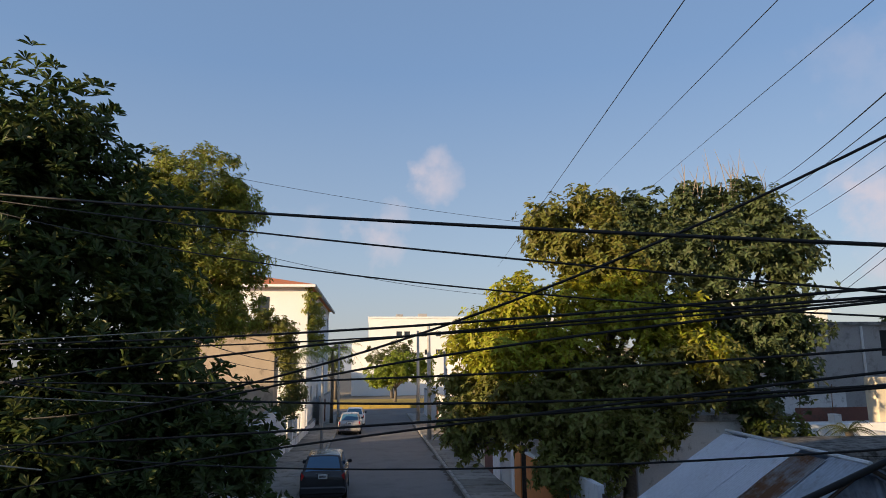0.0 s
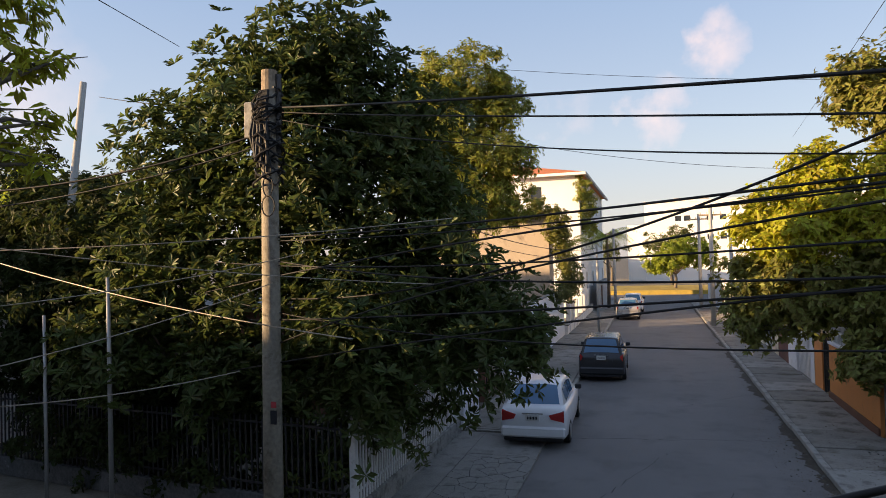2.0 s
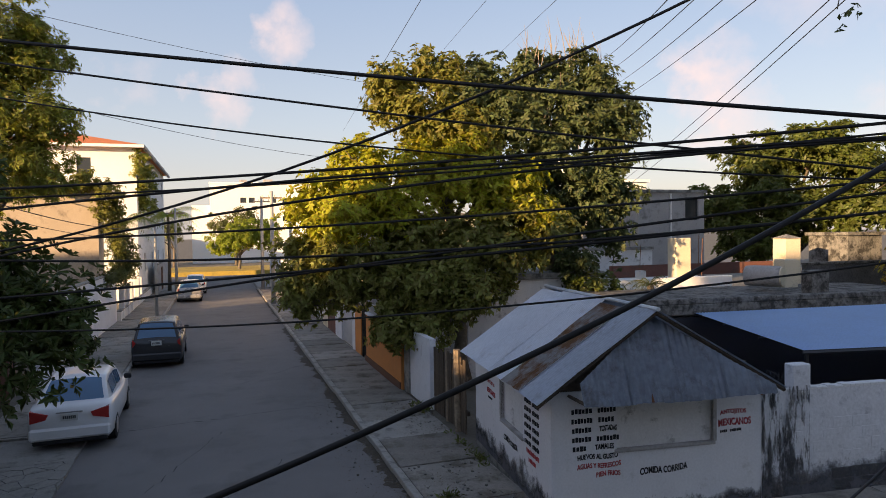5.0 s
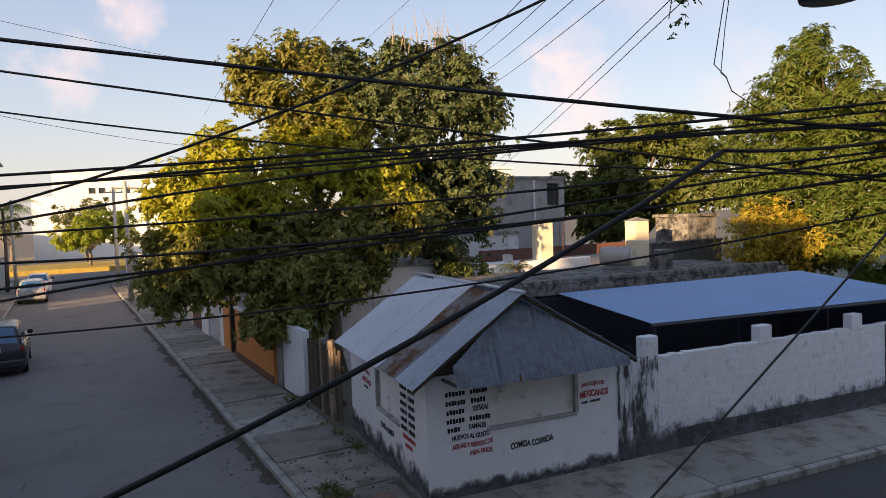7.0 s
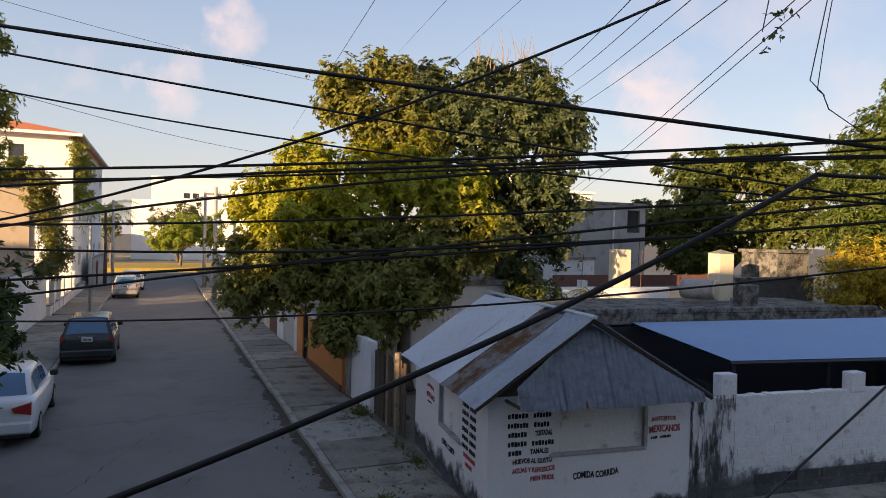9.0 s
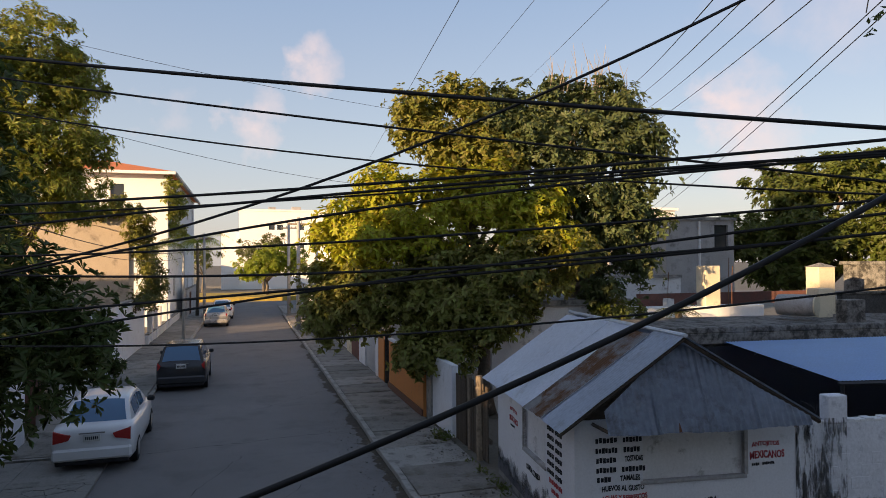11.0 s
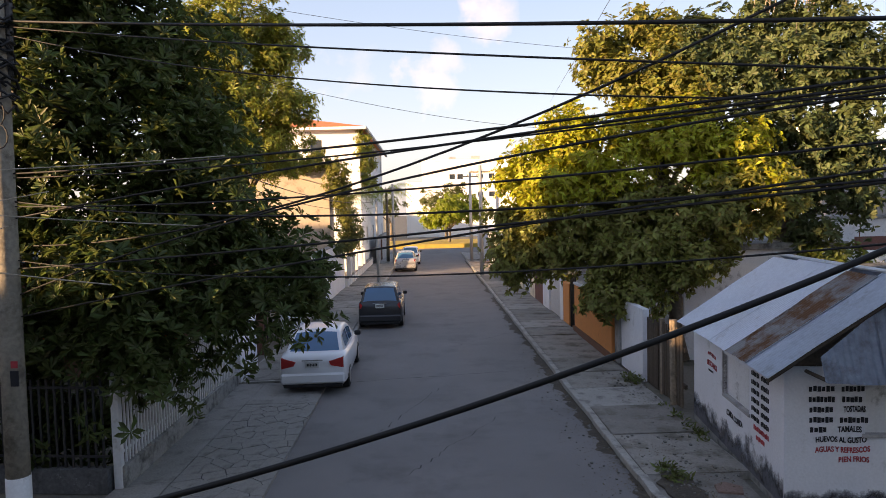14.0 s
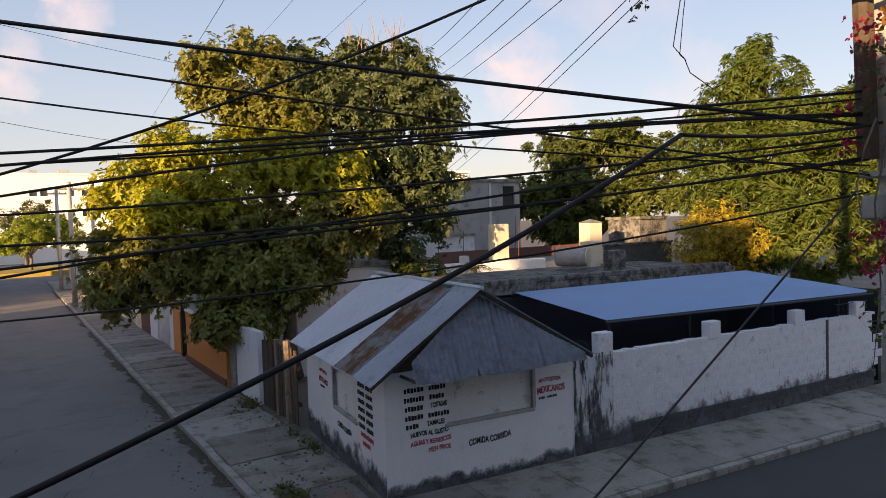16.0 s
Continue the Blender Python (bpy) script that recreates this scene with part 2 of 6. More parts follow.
M = dict(
    asphalt=mat("asphalt", (0.185, 0.175, 0.172), 0.86, 0.24, 60, 0.35, 0.35, dirt=(0.14, 0.132, 0.13), dirt_at=0.55),
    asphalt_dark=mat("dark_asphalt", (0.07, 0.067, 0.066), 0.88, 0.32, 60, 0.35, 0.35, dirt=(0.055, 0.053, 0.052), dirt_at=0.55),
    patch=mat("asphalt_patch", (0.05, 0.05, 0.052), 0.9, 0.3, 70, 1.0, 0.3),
    walk=mat("pavement_concrete", (0.255, 0.236, 0.212), 0.9, 0.3, 35, 1.1, 0.3, dirt=(0.12, 0.105, 0.085), dirt_at=0.53, per="object"),
    kerb=mat("kerb_concrete", (0.33, 0.315, 0.29), 0.85, 0.25, 30, 1.5, 0.25, dirt=(0.13, 0.12, 0.11), dirt_at=0.55),
    stone=mat("flagstone", (0.23, 0.22, 0.20), 0.85, 0.3, 30, 2.0, 0.35, per="object"),
    flag=mat("worn_concrete_flag", (0.25, 0.237, 0.22), 0.9, 0.3, 30, 1.2, 0.3, dirt=(0.13, 0.12, 0.11), dirt_at=0.56),
    white=mat("whitewash", (0.68, 0.69, 0.715), 0.85, 0.1, 26, 1.4, 0.2, dirt=(0.42, 0.42, 0.41), dirt_at=0.62),
    wallwhite=mat("patchy_whitewash", (0.66, 0.67, 0.70), 0.88, 0.16, 20, 2.2, 0.3, dirt=(0.36, 0.37, 0.40), dirt_at=0.585),
    whiteold=mat("old_whitewash", (0.66, 0.66, 0.66), 0.88, 0.12, 24, 1.8, 0.28, dirt=(0.22, 0.22, 0.21), dirt_at=0.60),
    mould=mat("mould_and_shade_block", (0.085, 0.088, 0.092), 0.92, 0.5, 18, 3.0, 0.4, dirt=(0.30, 0.31, 0.33), dirt_at=0.66, per="object"),
    mouldpaint=mat("mouldy_paint", (0.40, 0.41, 0.44), 0.9, 0.35, 18, 3.5, 0.3, dirt=(0.075, 0.08, 0.09), dirt_at=0.50),
    mouldfade=fading_stain("creeping_black_mould", (0.10, 0.104, 0.118)),
    mouldstreak=fading_stain("black_rain_streaks", (0.07, 0.073, 0.08), (2.6, 2.6, 0.5), -0.08, 0.03, 0.46, 0.60),
    orange=mat("orange_paint", (0.62, 0.24, 0.075), 0.8, 0.12, 30, 1.5, 0.15, dirt=(0.40, 0.16, 0.06), dirt_at=0.63),
    cream=mat("cream_paint", (0.64, 0.56, 0.42), 0.82, 0.12, 28, 1.2, 0.15, dirt=(0.36, 0.31, 0.24), dirt_at=0.6),
    beige=mat("beige_plaster", (0.46, 0.38, 0.30), 0.85, 0.16, 26, 1.0, 0.2, dirt=(0.24, 0.20, 0.16), dirt_at=0.58),
    concrete=mat("weathered_concrete", (0.27, 0.265, 0.25), 0.9, 0.3, 24, 1.6, 0.35, dirt=(0.085, 0.082, 0.078), dirt_at=0.52),
    grimeshade=mat("mould_and_shade_concrete", (0.20, 0.195, 0.185), 0.92, 0.35, 20, 2.2, 0.4, dirt=(0.045, 0.044, 0.042), dirt_at=0.47),
    greywall=mat("grey_render", (0.36, 0.35, 0.345), 0.88, 0.2, 22, 1.0, 0.2, dirt=(0.18, 0.175, 0.17), dirt_at=0.57),
    brown=mat("brown_paint", (0.16, 0.075, 0.05), 0.8, 0.2, 26, 1.5, 0.15),
    redpaint=mat("red_oxide_paint", (0.17, 0.075, 0.06), 0.85, 0.25, 26, 1.5, 0.15, dirt=(0.10, 0.07, 0.06), dirt_at=0.55),
    tile=mat("orange_roof_tile", (0.60, 0.19, 0.07), 0.75, 0.2, 20, 2.0, 0.3, per="island"),
    tin=mat("galvanised_sheet", (0.58, 0.63, 0.70), 0.42, 0.16, 14, 1.6, 0.1, 0.55, 0.5, dirt=(0.42, 0.44, 0.47), dirt_at=0.6),
    tindark=mat("dull_galvanised_sheet", (0.38, 0.425, 0.49), 0.5, 0.22, 14, 1.8, 0.12, 0.35, 0.5, dirt=(0.20, 0.19, 0.185), dirt_at=0.6),
    awning=mat("blue_grey_weathered_sheet", (0.29, 0.345, 0.42), 0.48, 0.3, 9, 1.4, 0.12, 0.3, 0.5, dirt=(0.17, 0.18, 0.20), dirt_at=0.56),
    rustmark=mat("rust_streak", (0.17, 0.075, 0.04), 0.85, 0.4, 30, 6.0, 0.2),
    tinwhite=mat("pale_zinc_sheet", (0.82, 0.87, 0.94), 0.45, 0.1, 14, 1.2, 0.1, 0.0, 0.5, dirt=(0.62, 0.62, 0.64), dirt_at=0.62),
    rust=mat("rusty_sheet", (0.40, 0.39, 0.39), 0.6, 0.2, 12, 1.3, 0.15, 0.35, 0.4, dirt=(0.25, 0.12, 0.06), dirt_at=0.46),
    blue=mat("blue_painted_sheet", (0.44, 0.67, 0.95), 0.4, 0.08, 12, 0.8, 0.06, 0.0, 0.5),
    steel=mat("painted_steel", (0.62, 0.62, 0.62), 0.5, 0.12, 20, 3.0, 0.05, 0.1, 0.5, dirt=(0.35, 0.30, 0.26), dirt_at=0.62),
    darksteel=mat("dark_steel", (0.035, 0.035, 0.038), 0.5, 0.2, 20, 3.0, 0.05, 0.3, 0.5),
    galv=mat("grey_steel", (0.36, 0.36, 0.36), 0.5, 0.15, 20, 3.0, 0.05, 0.6, 0.5),
    rubber=mat("black_cable_sheath", (0.012, 0.012, 0.013), 0.55, 0.2, 30, 2.0, 0.1),
    # pale copy of the cable colour for stretches that catch the sun
    paleline=mat("sunlit_cable_tint", (0.36, 0.31, 0.25), 0.5, 0.2, 30, 2.0, 0.1, 0.5),
    tyre=mat("tyre_rubber", (0.018, 0.018, 0.018), 0.85, 0.2, 30, 2.0, 0.1),
    wood=mat("weathered_wood", (0.26, 0.205, 0.15), 0.85, 0.35, 14, 2.0, 0.4, dirt=(0.11, 0.09, 0.07), dirt_at=0.56),
    plank=mat("dark_planks", (0.10, 0.075, 0.055), 0.85, 0.35, 18, 3.0, 0.4, per="object"),
    polecon=mat("pole_concrete", (0.40, 0.395, 0.38), 0.85, 0.2, 26, 1.4, 0.2, dirt=(0.24, 0.235, 0.225), dirt_at=0.6),
    polewood=mat("grey_pole_wood", (0.24, 0.215, 0.175), 0.85, 0.35, 16, 2.2, 0.5, dirt=(0.12, 0.10, 0.08), dirt_at=0.55),
    bark=mat("bark", (0.14, 0.115, 0.09), 0.92, 0.4, 16, 3.0, 0.8, dirt=(0.24, 0.21, 0.18), dirt_at=0.6),
    twig=mat("dry_twigs", (0.25, 0.21, 0.17), 0.9, 0.3, 16, 3.0, 0.3),
    carwhite=mat("white_car_paint", (0.72, 0.73, 0.75), 0.22, 0.03, 30, 0.8, 0.0, 0.0, 0.6),
    cargrey=mat("charcoal_car_paint", (0.035, 0.036, 0.04), 0.25, 0.06, 30, 0.8, 0.0, 0.2, 0.6),
    carsilver=mat("silver_car_paint", (0.45, 0.44, 0.43), 0.28, 0.05, 30, 0.8, 0.0, 0.4, 0.6),
    glass=glass_mat("tinted_car_glass", (0.05, 0.15, 0.27), 0.04),
    pane=glass_mat("window_glass", (0.03, 0.035, 0.04), 0.1),
    tail=mat("red_lamp_lens", (0.45, 0.025, 0.022), 0.2, 0.1, 20, 2, 0.0, 0.0, 0.6),
    chrome=mat("chrome_trim", (0.6, 0.6, 0.6), 0.15, 0.03, 20, 2, 0.0, 1.0, 0.5),
    plastic=mat("black_plastic", (0.02, 0.02, 0.022), 0.5, 0.1, 20, 2, 0.05),
    paintblack=mat("black_sign_paint", (0.02, 0.02, 0.025), 0.8, 0.3, 40, 6, 0.0),
    paintred=mat("red_sign_paint", (0.42, 0.05, 0.06), 0.8, 0.25, 40, 6, 0.0, dirt=(0.5, 0.22, 0.22), dirt_at=0.62),
    plate=mat("number_plate_white", (0.62, 0.63, 0.62), 0.5, 0.05, 20, 3, 0.0),
    brickpatch=mat("dull_red_cement", (0.23, 0.15, 0.125), 0.9, 0.3, 24, 3.0, 0.3),
    soil=mat("bare_soil", (0.16, 0.12, 0.085), 0.95, 0.35, 14, 0.8, 0.5, dirt=(0.09, 0.085, 0.04), dirt_at=0.55),
    verge=mat("dry_yellow_verge", (0.42, 0.30, 0.07), 0.95, 0.3, 14, 0.5, 0.4, dirt=(0.22, 0.19, 0.06), dirt_at=0.58),
    grit=mat("dark_grit", (0.075, 0.062, 0.05), 0.95, 0.5, 30, 4.0, 0.6, dirt=(0.14, 0.12, 0.09), dirt_at=0.6),
    yard=mat("yard_ground", (0.17, 0.155, 0.13), 0.95, 0.3, 14, 0.4, 0.3, dirt=(0.10, 0.095, 0.07), dirt_at=0.55),
    farhaze=mat("distant_white_render", (0.86, 0.86, 0.85), 0.85, 0.06, 10, 0.3, 0.05),
    leaf_a=leaf_mat("dark_glossy_leaf", (0.070, 0.095, 0.027), 0.44, 0.34, 0.03, 0.26),
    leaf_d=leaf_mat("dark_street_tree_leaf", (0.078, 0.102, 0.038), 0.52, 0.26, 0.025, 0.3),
    # leaf_m, leaf_o and leaf_r: shaded, half-lit and sunlit colours for one crown
    leaf_m=leaf_mat("shaded_bough_leaf", (0.185, 0.19, 0.046), 0.50, 0.32, 0.03, 0.3),
    # garden leaf darkened to carry the shade of the enclosed garden
    leaf_g=leaf_mat("shade_tinted_garden_leaf", (0.034, 0.047, 0.014), 0.55, 0.3, 0.03, 0.12),
    leaf_b=leaf_mat("mango_leaf", (0.20, 0.215, 0.03), 0.5, 0.35, 0.03),
    leaf_o=leaf_mat("half_lit_olive_leaf", (0.165, 0.165, 0.032), 0.52, 0.32, 0.03, 0.3),
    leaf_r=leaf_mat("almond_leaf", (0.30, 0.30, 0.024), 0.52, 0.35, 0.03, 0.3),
    leaf_t=leaf_mat("fresh_green_leaf", (0.09, 0.125, 0.018), 0.5, 0.4, 0.03),
    leaf_s=leaf_mat("umbrella_tree_leaf", (0.088, 0.112, 0.02), 0.5, 0.35, 0.02),
    leaf_y=leaf_mat("yellow_shrub_leaf", (0.36, 0.28, 0.03), 0.6, 0.4, 0.02),
    leaf_e=leaf_mat("sunny_roadside_leaf", (0.22, 0.27, 0.03), 0.6, 0.4, 0.02),
    leaf_v=leaf_mat("creeper_leaf", (0.085, 0.10, 0.028), 0.6, 0.3, 0.02),
    bract=leaf_mat("crimson_bract", (0.30, 0.02, 0.05), 0.6, 0.45, 0.015),
    dry=leaf_mat("dry_orange_leaf", (0.34, 0.17, 0.04), 0.7, 0.4, 0.015),
    litter=leaf_mat("fallen_leaf", (0.13, 0.10, 0.06), 0.9, 0.1, 0.02),
    weed=leaf_mat("weed_blade", (0.10, 0.12, 0.03), 0.7, 0.3, 0.03),
)


# ---- building tools ----
def mesh_of(bm, name):
    me = bpy.data.meshes.new(name)
    bm.to_mesh(me)
    bm.free()
    return me


def part(name, bm, material, parent=None, label="", smooth=False):
    me = bm if isinstance(bm, bpy.types.Mesh) else mesh_of(bm, name)
    if not me.materials:
        me.materials.append(material)
    if smooth:
        me.polygons.foreach_set("use_smooth", [True] * len(me.polygons))
    ob = new(name, me)
    if parent:
        ob.parent = parent
    return tagged(ob, label) if label else ob


def thing(name, label, category, at=(0, 0, 0), rz=0.0, group="", kind=""):
    ob = new(name)
    ob.matrix_world = pose(at[0], at[1], at[2], 0, 0, rz)
    return tagged(ob, label, category, group, kind)


def box(bm, x0, x1, y0, y1, z0, z1, bevel=0.0):
    made = bmesh.ops.create_cube(bm, size=1)["verts"]
    for v in made:
        v.co = Vector((x0 if v.co.x < 0 else x1, y0 if v.co.y < 0 else y1, z0 if v.co.z < 0 else z1))
    if bevel:
        es = list({e for v in made for e in v.link_edges})
        bmesh.ops.bevel(bm, geom=es, offset=bevel, segments=1, affect="EDGES")
    return bm


def one(x0, x1, y0, y1, z0, z1, bevel=0.0):
    return box(bmesh.new(), x0, x1, y0, y1, z0, z1, bevel)


def tube(bm, pts, radii, sides=8, cap=True):
    """A round bar through the points, with a radius at each."""
    rings, n = [], len(pts)
    pts = [Vector(p) for p in pts]
    for i, p in enumerate(pts):
        d = (pts[min(i + 1, n - 1)] - pts[max(i - 1, 0)]).normalized()
        a = d.cross(Vector((0, 0, 1)) if abs(d.z) < 0.9 else Vector((1, 0, 0))).normalized()
        b = d.cross(a)
        rings.append([bm.verts.new(p + (a * math.cos(k * 2 * math.pi / sides) + b * math.sin(k * 2 * math.pi / sides)) * radii[i]) for k in range(sides)])
    for i in range(n - 1):
        for k in range(sides):
            bm.faces.new((rings[i][k], rings[i][(k + 1) % sides], rings[i + 1][(k + 1) % sides], rings[i + 1][k]))
    if cap:
        bm.faces.new(rings[0][::-1])
        bm.faces.new(rings[-1])
    return bm


def prism(bm, outline, z0, z1):
    """A flat shape raised between two heights."""
    lo = [bm.verts.new((x, y, z0)) for x, y in outline]
    hi = [bm.verts.new((x, y, z1)) for x, y in outline]
    n = len(outline)
    bm.faces.new(hi)
    bm.faces.new(lo[::-1])
    for i in range(n):
        bm.faces.new((lo[i], lo[(i + 1) % n], hi[(i + 1) % n], hi[i]))
    bmesh.ops.recalc_face_normals(bm, faces=bm.faces)
    return bm


def holed_wall(bm, x0, x1, y0, y1, z0, z1, holes=(), axis="x"):
    """A thick wall along x (or y) with rectangular holes (a0, a1, za, zb) that go right through."""
    lo, hi = (x0, x1) if axis == "x" else (y0, y1)
    ca = sorted({lo, hi, *[h[0] for h in holes], *[h[1] for h in holes]})
    cz = sorted({z0, z1, *[h[2] for h in holes], *[h[3] for h in holes]})
    na, nz = len(ca) - 1, len(cz) - 1

    def solid(i, k):
        if not (0 <= i < na and 0 <= k < nz):
            return False
        a, z = (ca[i] + ca[i + 1]) / 2, (cz[k] + cz[k + 1]) / 2
        return not any(h[0] < a < h[1] and h[2] < z < h[3] for h in holes)

    vs = {}

    def vert(i, side, k):
        if (i, side, k) not in vs:
            co = (ca[i], (y0, y1)[side], cz[k]) if axis == "x" else ((x0, x1)[side], ca[i], cz[k])
            vs[i, side, k] = bm.verts.new(co)
        return vs[i, side, k]

    for i in range(na):
        for k in range(nz):
            if not solid(i, k):
                continue
            for s in (0, 1):
                bm.faces.new([vert(i, s, k), vert(i + 1, s, k), vert(i + 1, s, k + 1), vert(i, s, k + 1)])
            for di, ii in ((-1, i), (1, i + 1)):
                if not solid(i + di, k):
                    bm.faces.new([vert(ii, 0, k), vert(ii, 1, k), vert(ii, 1, k + 1), vert(ii, 0, k + 1)])
            for dk, kk in ((-1, k), (1, k + 1)):
                if not solid(i, k + dk):
                    bm.faces.new([vert(i, 0, kk), vert(i + 1, 0, kk), vert(i + 1, 1, kk), vert(i, 1, kk)])
    bmesh.ops.recalc_face_normals(bm, faces=bm.faces)
    return bm


def raw_mesh(name, verts, faces_n, material):
    """A mesh from arrays: verts (n, 3); faces as (m, k) indices."""
    me = bpy.data.meshes.new(name)
    v = np.asarray(verts, dtype=np.float32)
    fa = np.asarray(faces_n, dtype=np.int32)
    me.vertices.add(len(v))
    me.vertices.foreach_set("co", v.ravel())
    me.loops.add(fa.size)
    me.loops.foreach_set("vertex_index", fa.ravel())
    me.polygons.add(len(fa))
    me.polygons.foreach_set("loop_start", np.arange(0, fa.size, fa.shape[1], dtype=np.int32))
    me.update(calc_edges=True)
    me.materials.append(material)
    return me


RNG = np.random.default_rng(11)


def unit(a):
    return a / np.maximum(np.linalg.norm(a, axis=-1, keepdims=True), 1e-9)


def leaves_mesh(name, centres, axes, size, material, per=7, spread=0.8, wide=0.34, droop=0.15, jitter=0.1, mid_at=0.55):
    """Sprigs: at each centre a whorl of pointed, folded leaves round its axis."""
    n = len(centres)
    c = np.repeat(np.asarray(centres), per, 0)
    ax = unit(np.repeat(np.asarray(axes), per, 0))
    side = unit(np.cross(ax, RNG.normal(size=ax.shape)))
    d = unit(ax * (1 - spread * RNG.uniform(0.4, 1.2, (len(c), 1))) + side * 1.0)
    d[:, 2] -= droop
    d = unit(d)
    ln = size * RNG.uniform(0.65, 1.2, (len(c), 1))
    c = c + RNG.normal(scale=size * jitter, size=c.shape)
    w = unit(np.cross(d, unit(ax + RNG.normal(scale=0.35, size=ax.shape))))
    up = np.cross(w, d)
    hw = ln * wide * 0.5
    tip = c + d * ln - up * ln * 0.10
    mid = c + d * ln * mid_at
    v = np.stack([c, mid + w * hw + up * ln * 0.05, tip, mid - w * hw + up * ln * 0.05], 1).reshape(-1, 3)
    k = np.arange(len(c))[:, None] * 4
    f = np.concatenate([k + np.array([[0, 1, 2]]), k + np.array([[0, 2, 3]])], 1).reshape(-1, 3)
    return raw_mesh(name, v, f, material)


def crown_points(lobes, count, squash=0.9, inner=0.3, gaps=0.0, gap_scale=1.1, ragged=0.18, clump=0.32, each=16):
    """Places on and in a cloud of lobes: sprigs gather in clumps at the skin, with holes where a noise is low, and fill the inside thinly."""
    lobes = np.array(lobes, float)
    wgt = lobes[:, 3] ** 2
    n_in = int(count * inner)
    n_cl = max(4, int((count - n_in) / each))
    idx = RNG.choice(len(lobes), n_cl, p=wgt / wgt.sum())
    d = unit(RNG.normal(size=(n_cl, 3)))
    flat = np.array([1, 1, squash])
    reach = lobes[idx, 3] * np.minimum(0.93 + RNG.normal(scale=ragged, size=n_cl) * 0.7, 1.05)
    c = lobes[idx, :3] + d * reach[:, None] * flat
    if gaps > -1:
        keep = np.array([noise.noise(Vector(q) * gap_scale) + 0.5 * noise.noise(Vector(q) * gap_scale * 2.7) > gaps for q in c])
        c, d = c[keep], d[keep]
    off = RNG.normal(size=(len(c), each, 3)) * clump * 0.5
    p1 = (c[:, None, :] + off * flat).reshape(-1, 3)
    d1 = unit(np.repeat(d, each, 0) * 0.6 + unit(off.reshape(-1, 3)))
    idx = RNG.choice(len(lobes), n_in, p=wgt / wgt.sum())
    d2 = unit(RNG.normal(size=(n_in, 3)))
    p2 = lobes[idx, :3] + d2 * (lobes[idx, 3] * RNG.uniform(0.2, 0.85, n_in))[:, None] * flat
    return np.concatenate([p1, p2]), np.concatenate([d1, d2])


def limbs(bm, base, lobes, r0, fork, seed=1):
    """A leaning, tapered trunk that forks into limbs towards the lobes."""
    rnd = random.Random(seed)
    base, fork = Vector(base), Vector(fork)
    mids = [base, base.lerp(fork, 0.35) + Vector((rnd.uniform(-.12, .12), rnd.uniform(-.12, .12), 0)), base.lerp(fork, 0.7) + Vector((rnd.uniform(-.1, .1), rnd.uniform(-.1, .1), 0)), fork]
    tube(bm, mids, [r0 * 1.25, r0, r0 * 0.88, r0 * 0.75], 9)
    for x, y, z, r in lobes:
        end = Vector((x, y, z))
        m1 = fork.lerp(end, 0.4) + Vector((rnd.uniform(-.3, .3), rnd.uniform(-.3, .3), rnd.uniform(0, .4)))
        m2 = fork.lerp(end, 0.75) + Vector((rnd.uniform(-.2, .2), rnd.uniform(-.2, .2), rnd.uniform(0, .2)))
        k = r0 * 0.5
        tube(bm, [fork - (fork - base) * 0.06, m1, m2, end], [k, k * 0.6, k * 0.4, k * 0.15], 6)
        for _ in range(3):
            e2 = end + Vector((rnd.uniform(-1, 1), rnd.uniform(-1, 1), rnd.uniform(-.5, 1))) * r * 0.8
            tube(bm, [m2, m2.lerp(e2, 0.55) + Vector((0, 0, 0.1)), e2], [k * 0.3, k * 0.18, k * 0.05], 5)
    return bm


def tree(label, base, fork, r0, lobes, count, leaf, material, category="tree", per=7, wide=0.36, gaps=-0.12, gap_scale=1.1, droop=0.15, inner=0.3, up=0.5, seed=1, limb_lobes=None, spread=0.8, squash=0.9, jitter=0.1, mid_at=0.55, clump=0.32, each=16):
    t = thing("tree", label, category, base)
    inv = Matrix.Translation(-Vector(base))
    bm = limbs(bmesh.new(), base, limb_lobes or lobes, r0, fork, seed)
    bm.transform(inv)
    part("trunk", bm, M["bark"], t, smooth=True)
    p, d = crown_points(lobes, count, squash=squash, inner=inner, gaps=gaps, gap_scale=gap_scale, clump=clump, each=each)
    me = leaves_mesh("crown", p, d + np.array([0, 0, up]), leaf, material, per=per, wide=wide, droop=droop, spread=spread, jitter=jitter, mid_at=mid_at)
    me.transform(inv)
    part("crown", me, material, t)
    return t


def corrugated(w, l, period=0.076, amp=0.009, ripple=0.0, seed=0, cut=None):
    """A wavy metal sheet, w wide along x, l long along y; cut(x) may give the far edge."""
    nx = int(w / period * 6)
    ny = 10
    rnd = random.Random(seed)
    bm = bmesh.new()
    grid = []
    ph = rnd.uniform(0, 6)
    for i in range(nx + 1):
        x = w * i / nx
        far = cut(x) if cut else l
        col = []
        for j in range(ny):
            y = far * j / (ny - 1)
            z = amp * math.cos(2 * math.pi * x / period) + ripple * math.sin(3.1 * y + ph + 1.7 * x) + ripple * 2.2 * noise.noise(Vector((x * 2.3, y * 2.0, seed)))
            e = ripple * (2.0 * math.sin(3 * x + ph) + 2.5 * noise.noise(Vector((x * 6, seed, 0)))) if j == 0 else 0
            col.append(bm.verts.new((x, y + e, z)))
        grid.append(col)
    for i in range(nx):
        for j in range(ny - 1):
            bm.faces.new((grid[i][j], grid[i + 1][j], grid[i + 1][j + 1], grid[i][j + 1]))
    bmesh.ops.solidify(bm, geom=bm.faces[:], thickness=0.0025)
    return bm


def placed(bm, m):
    bm.transform(m)
    return bm


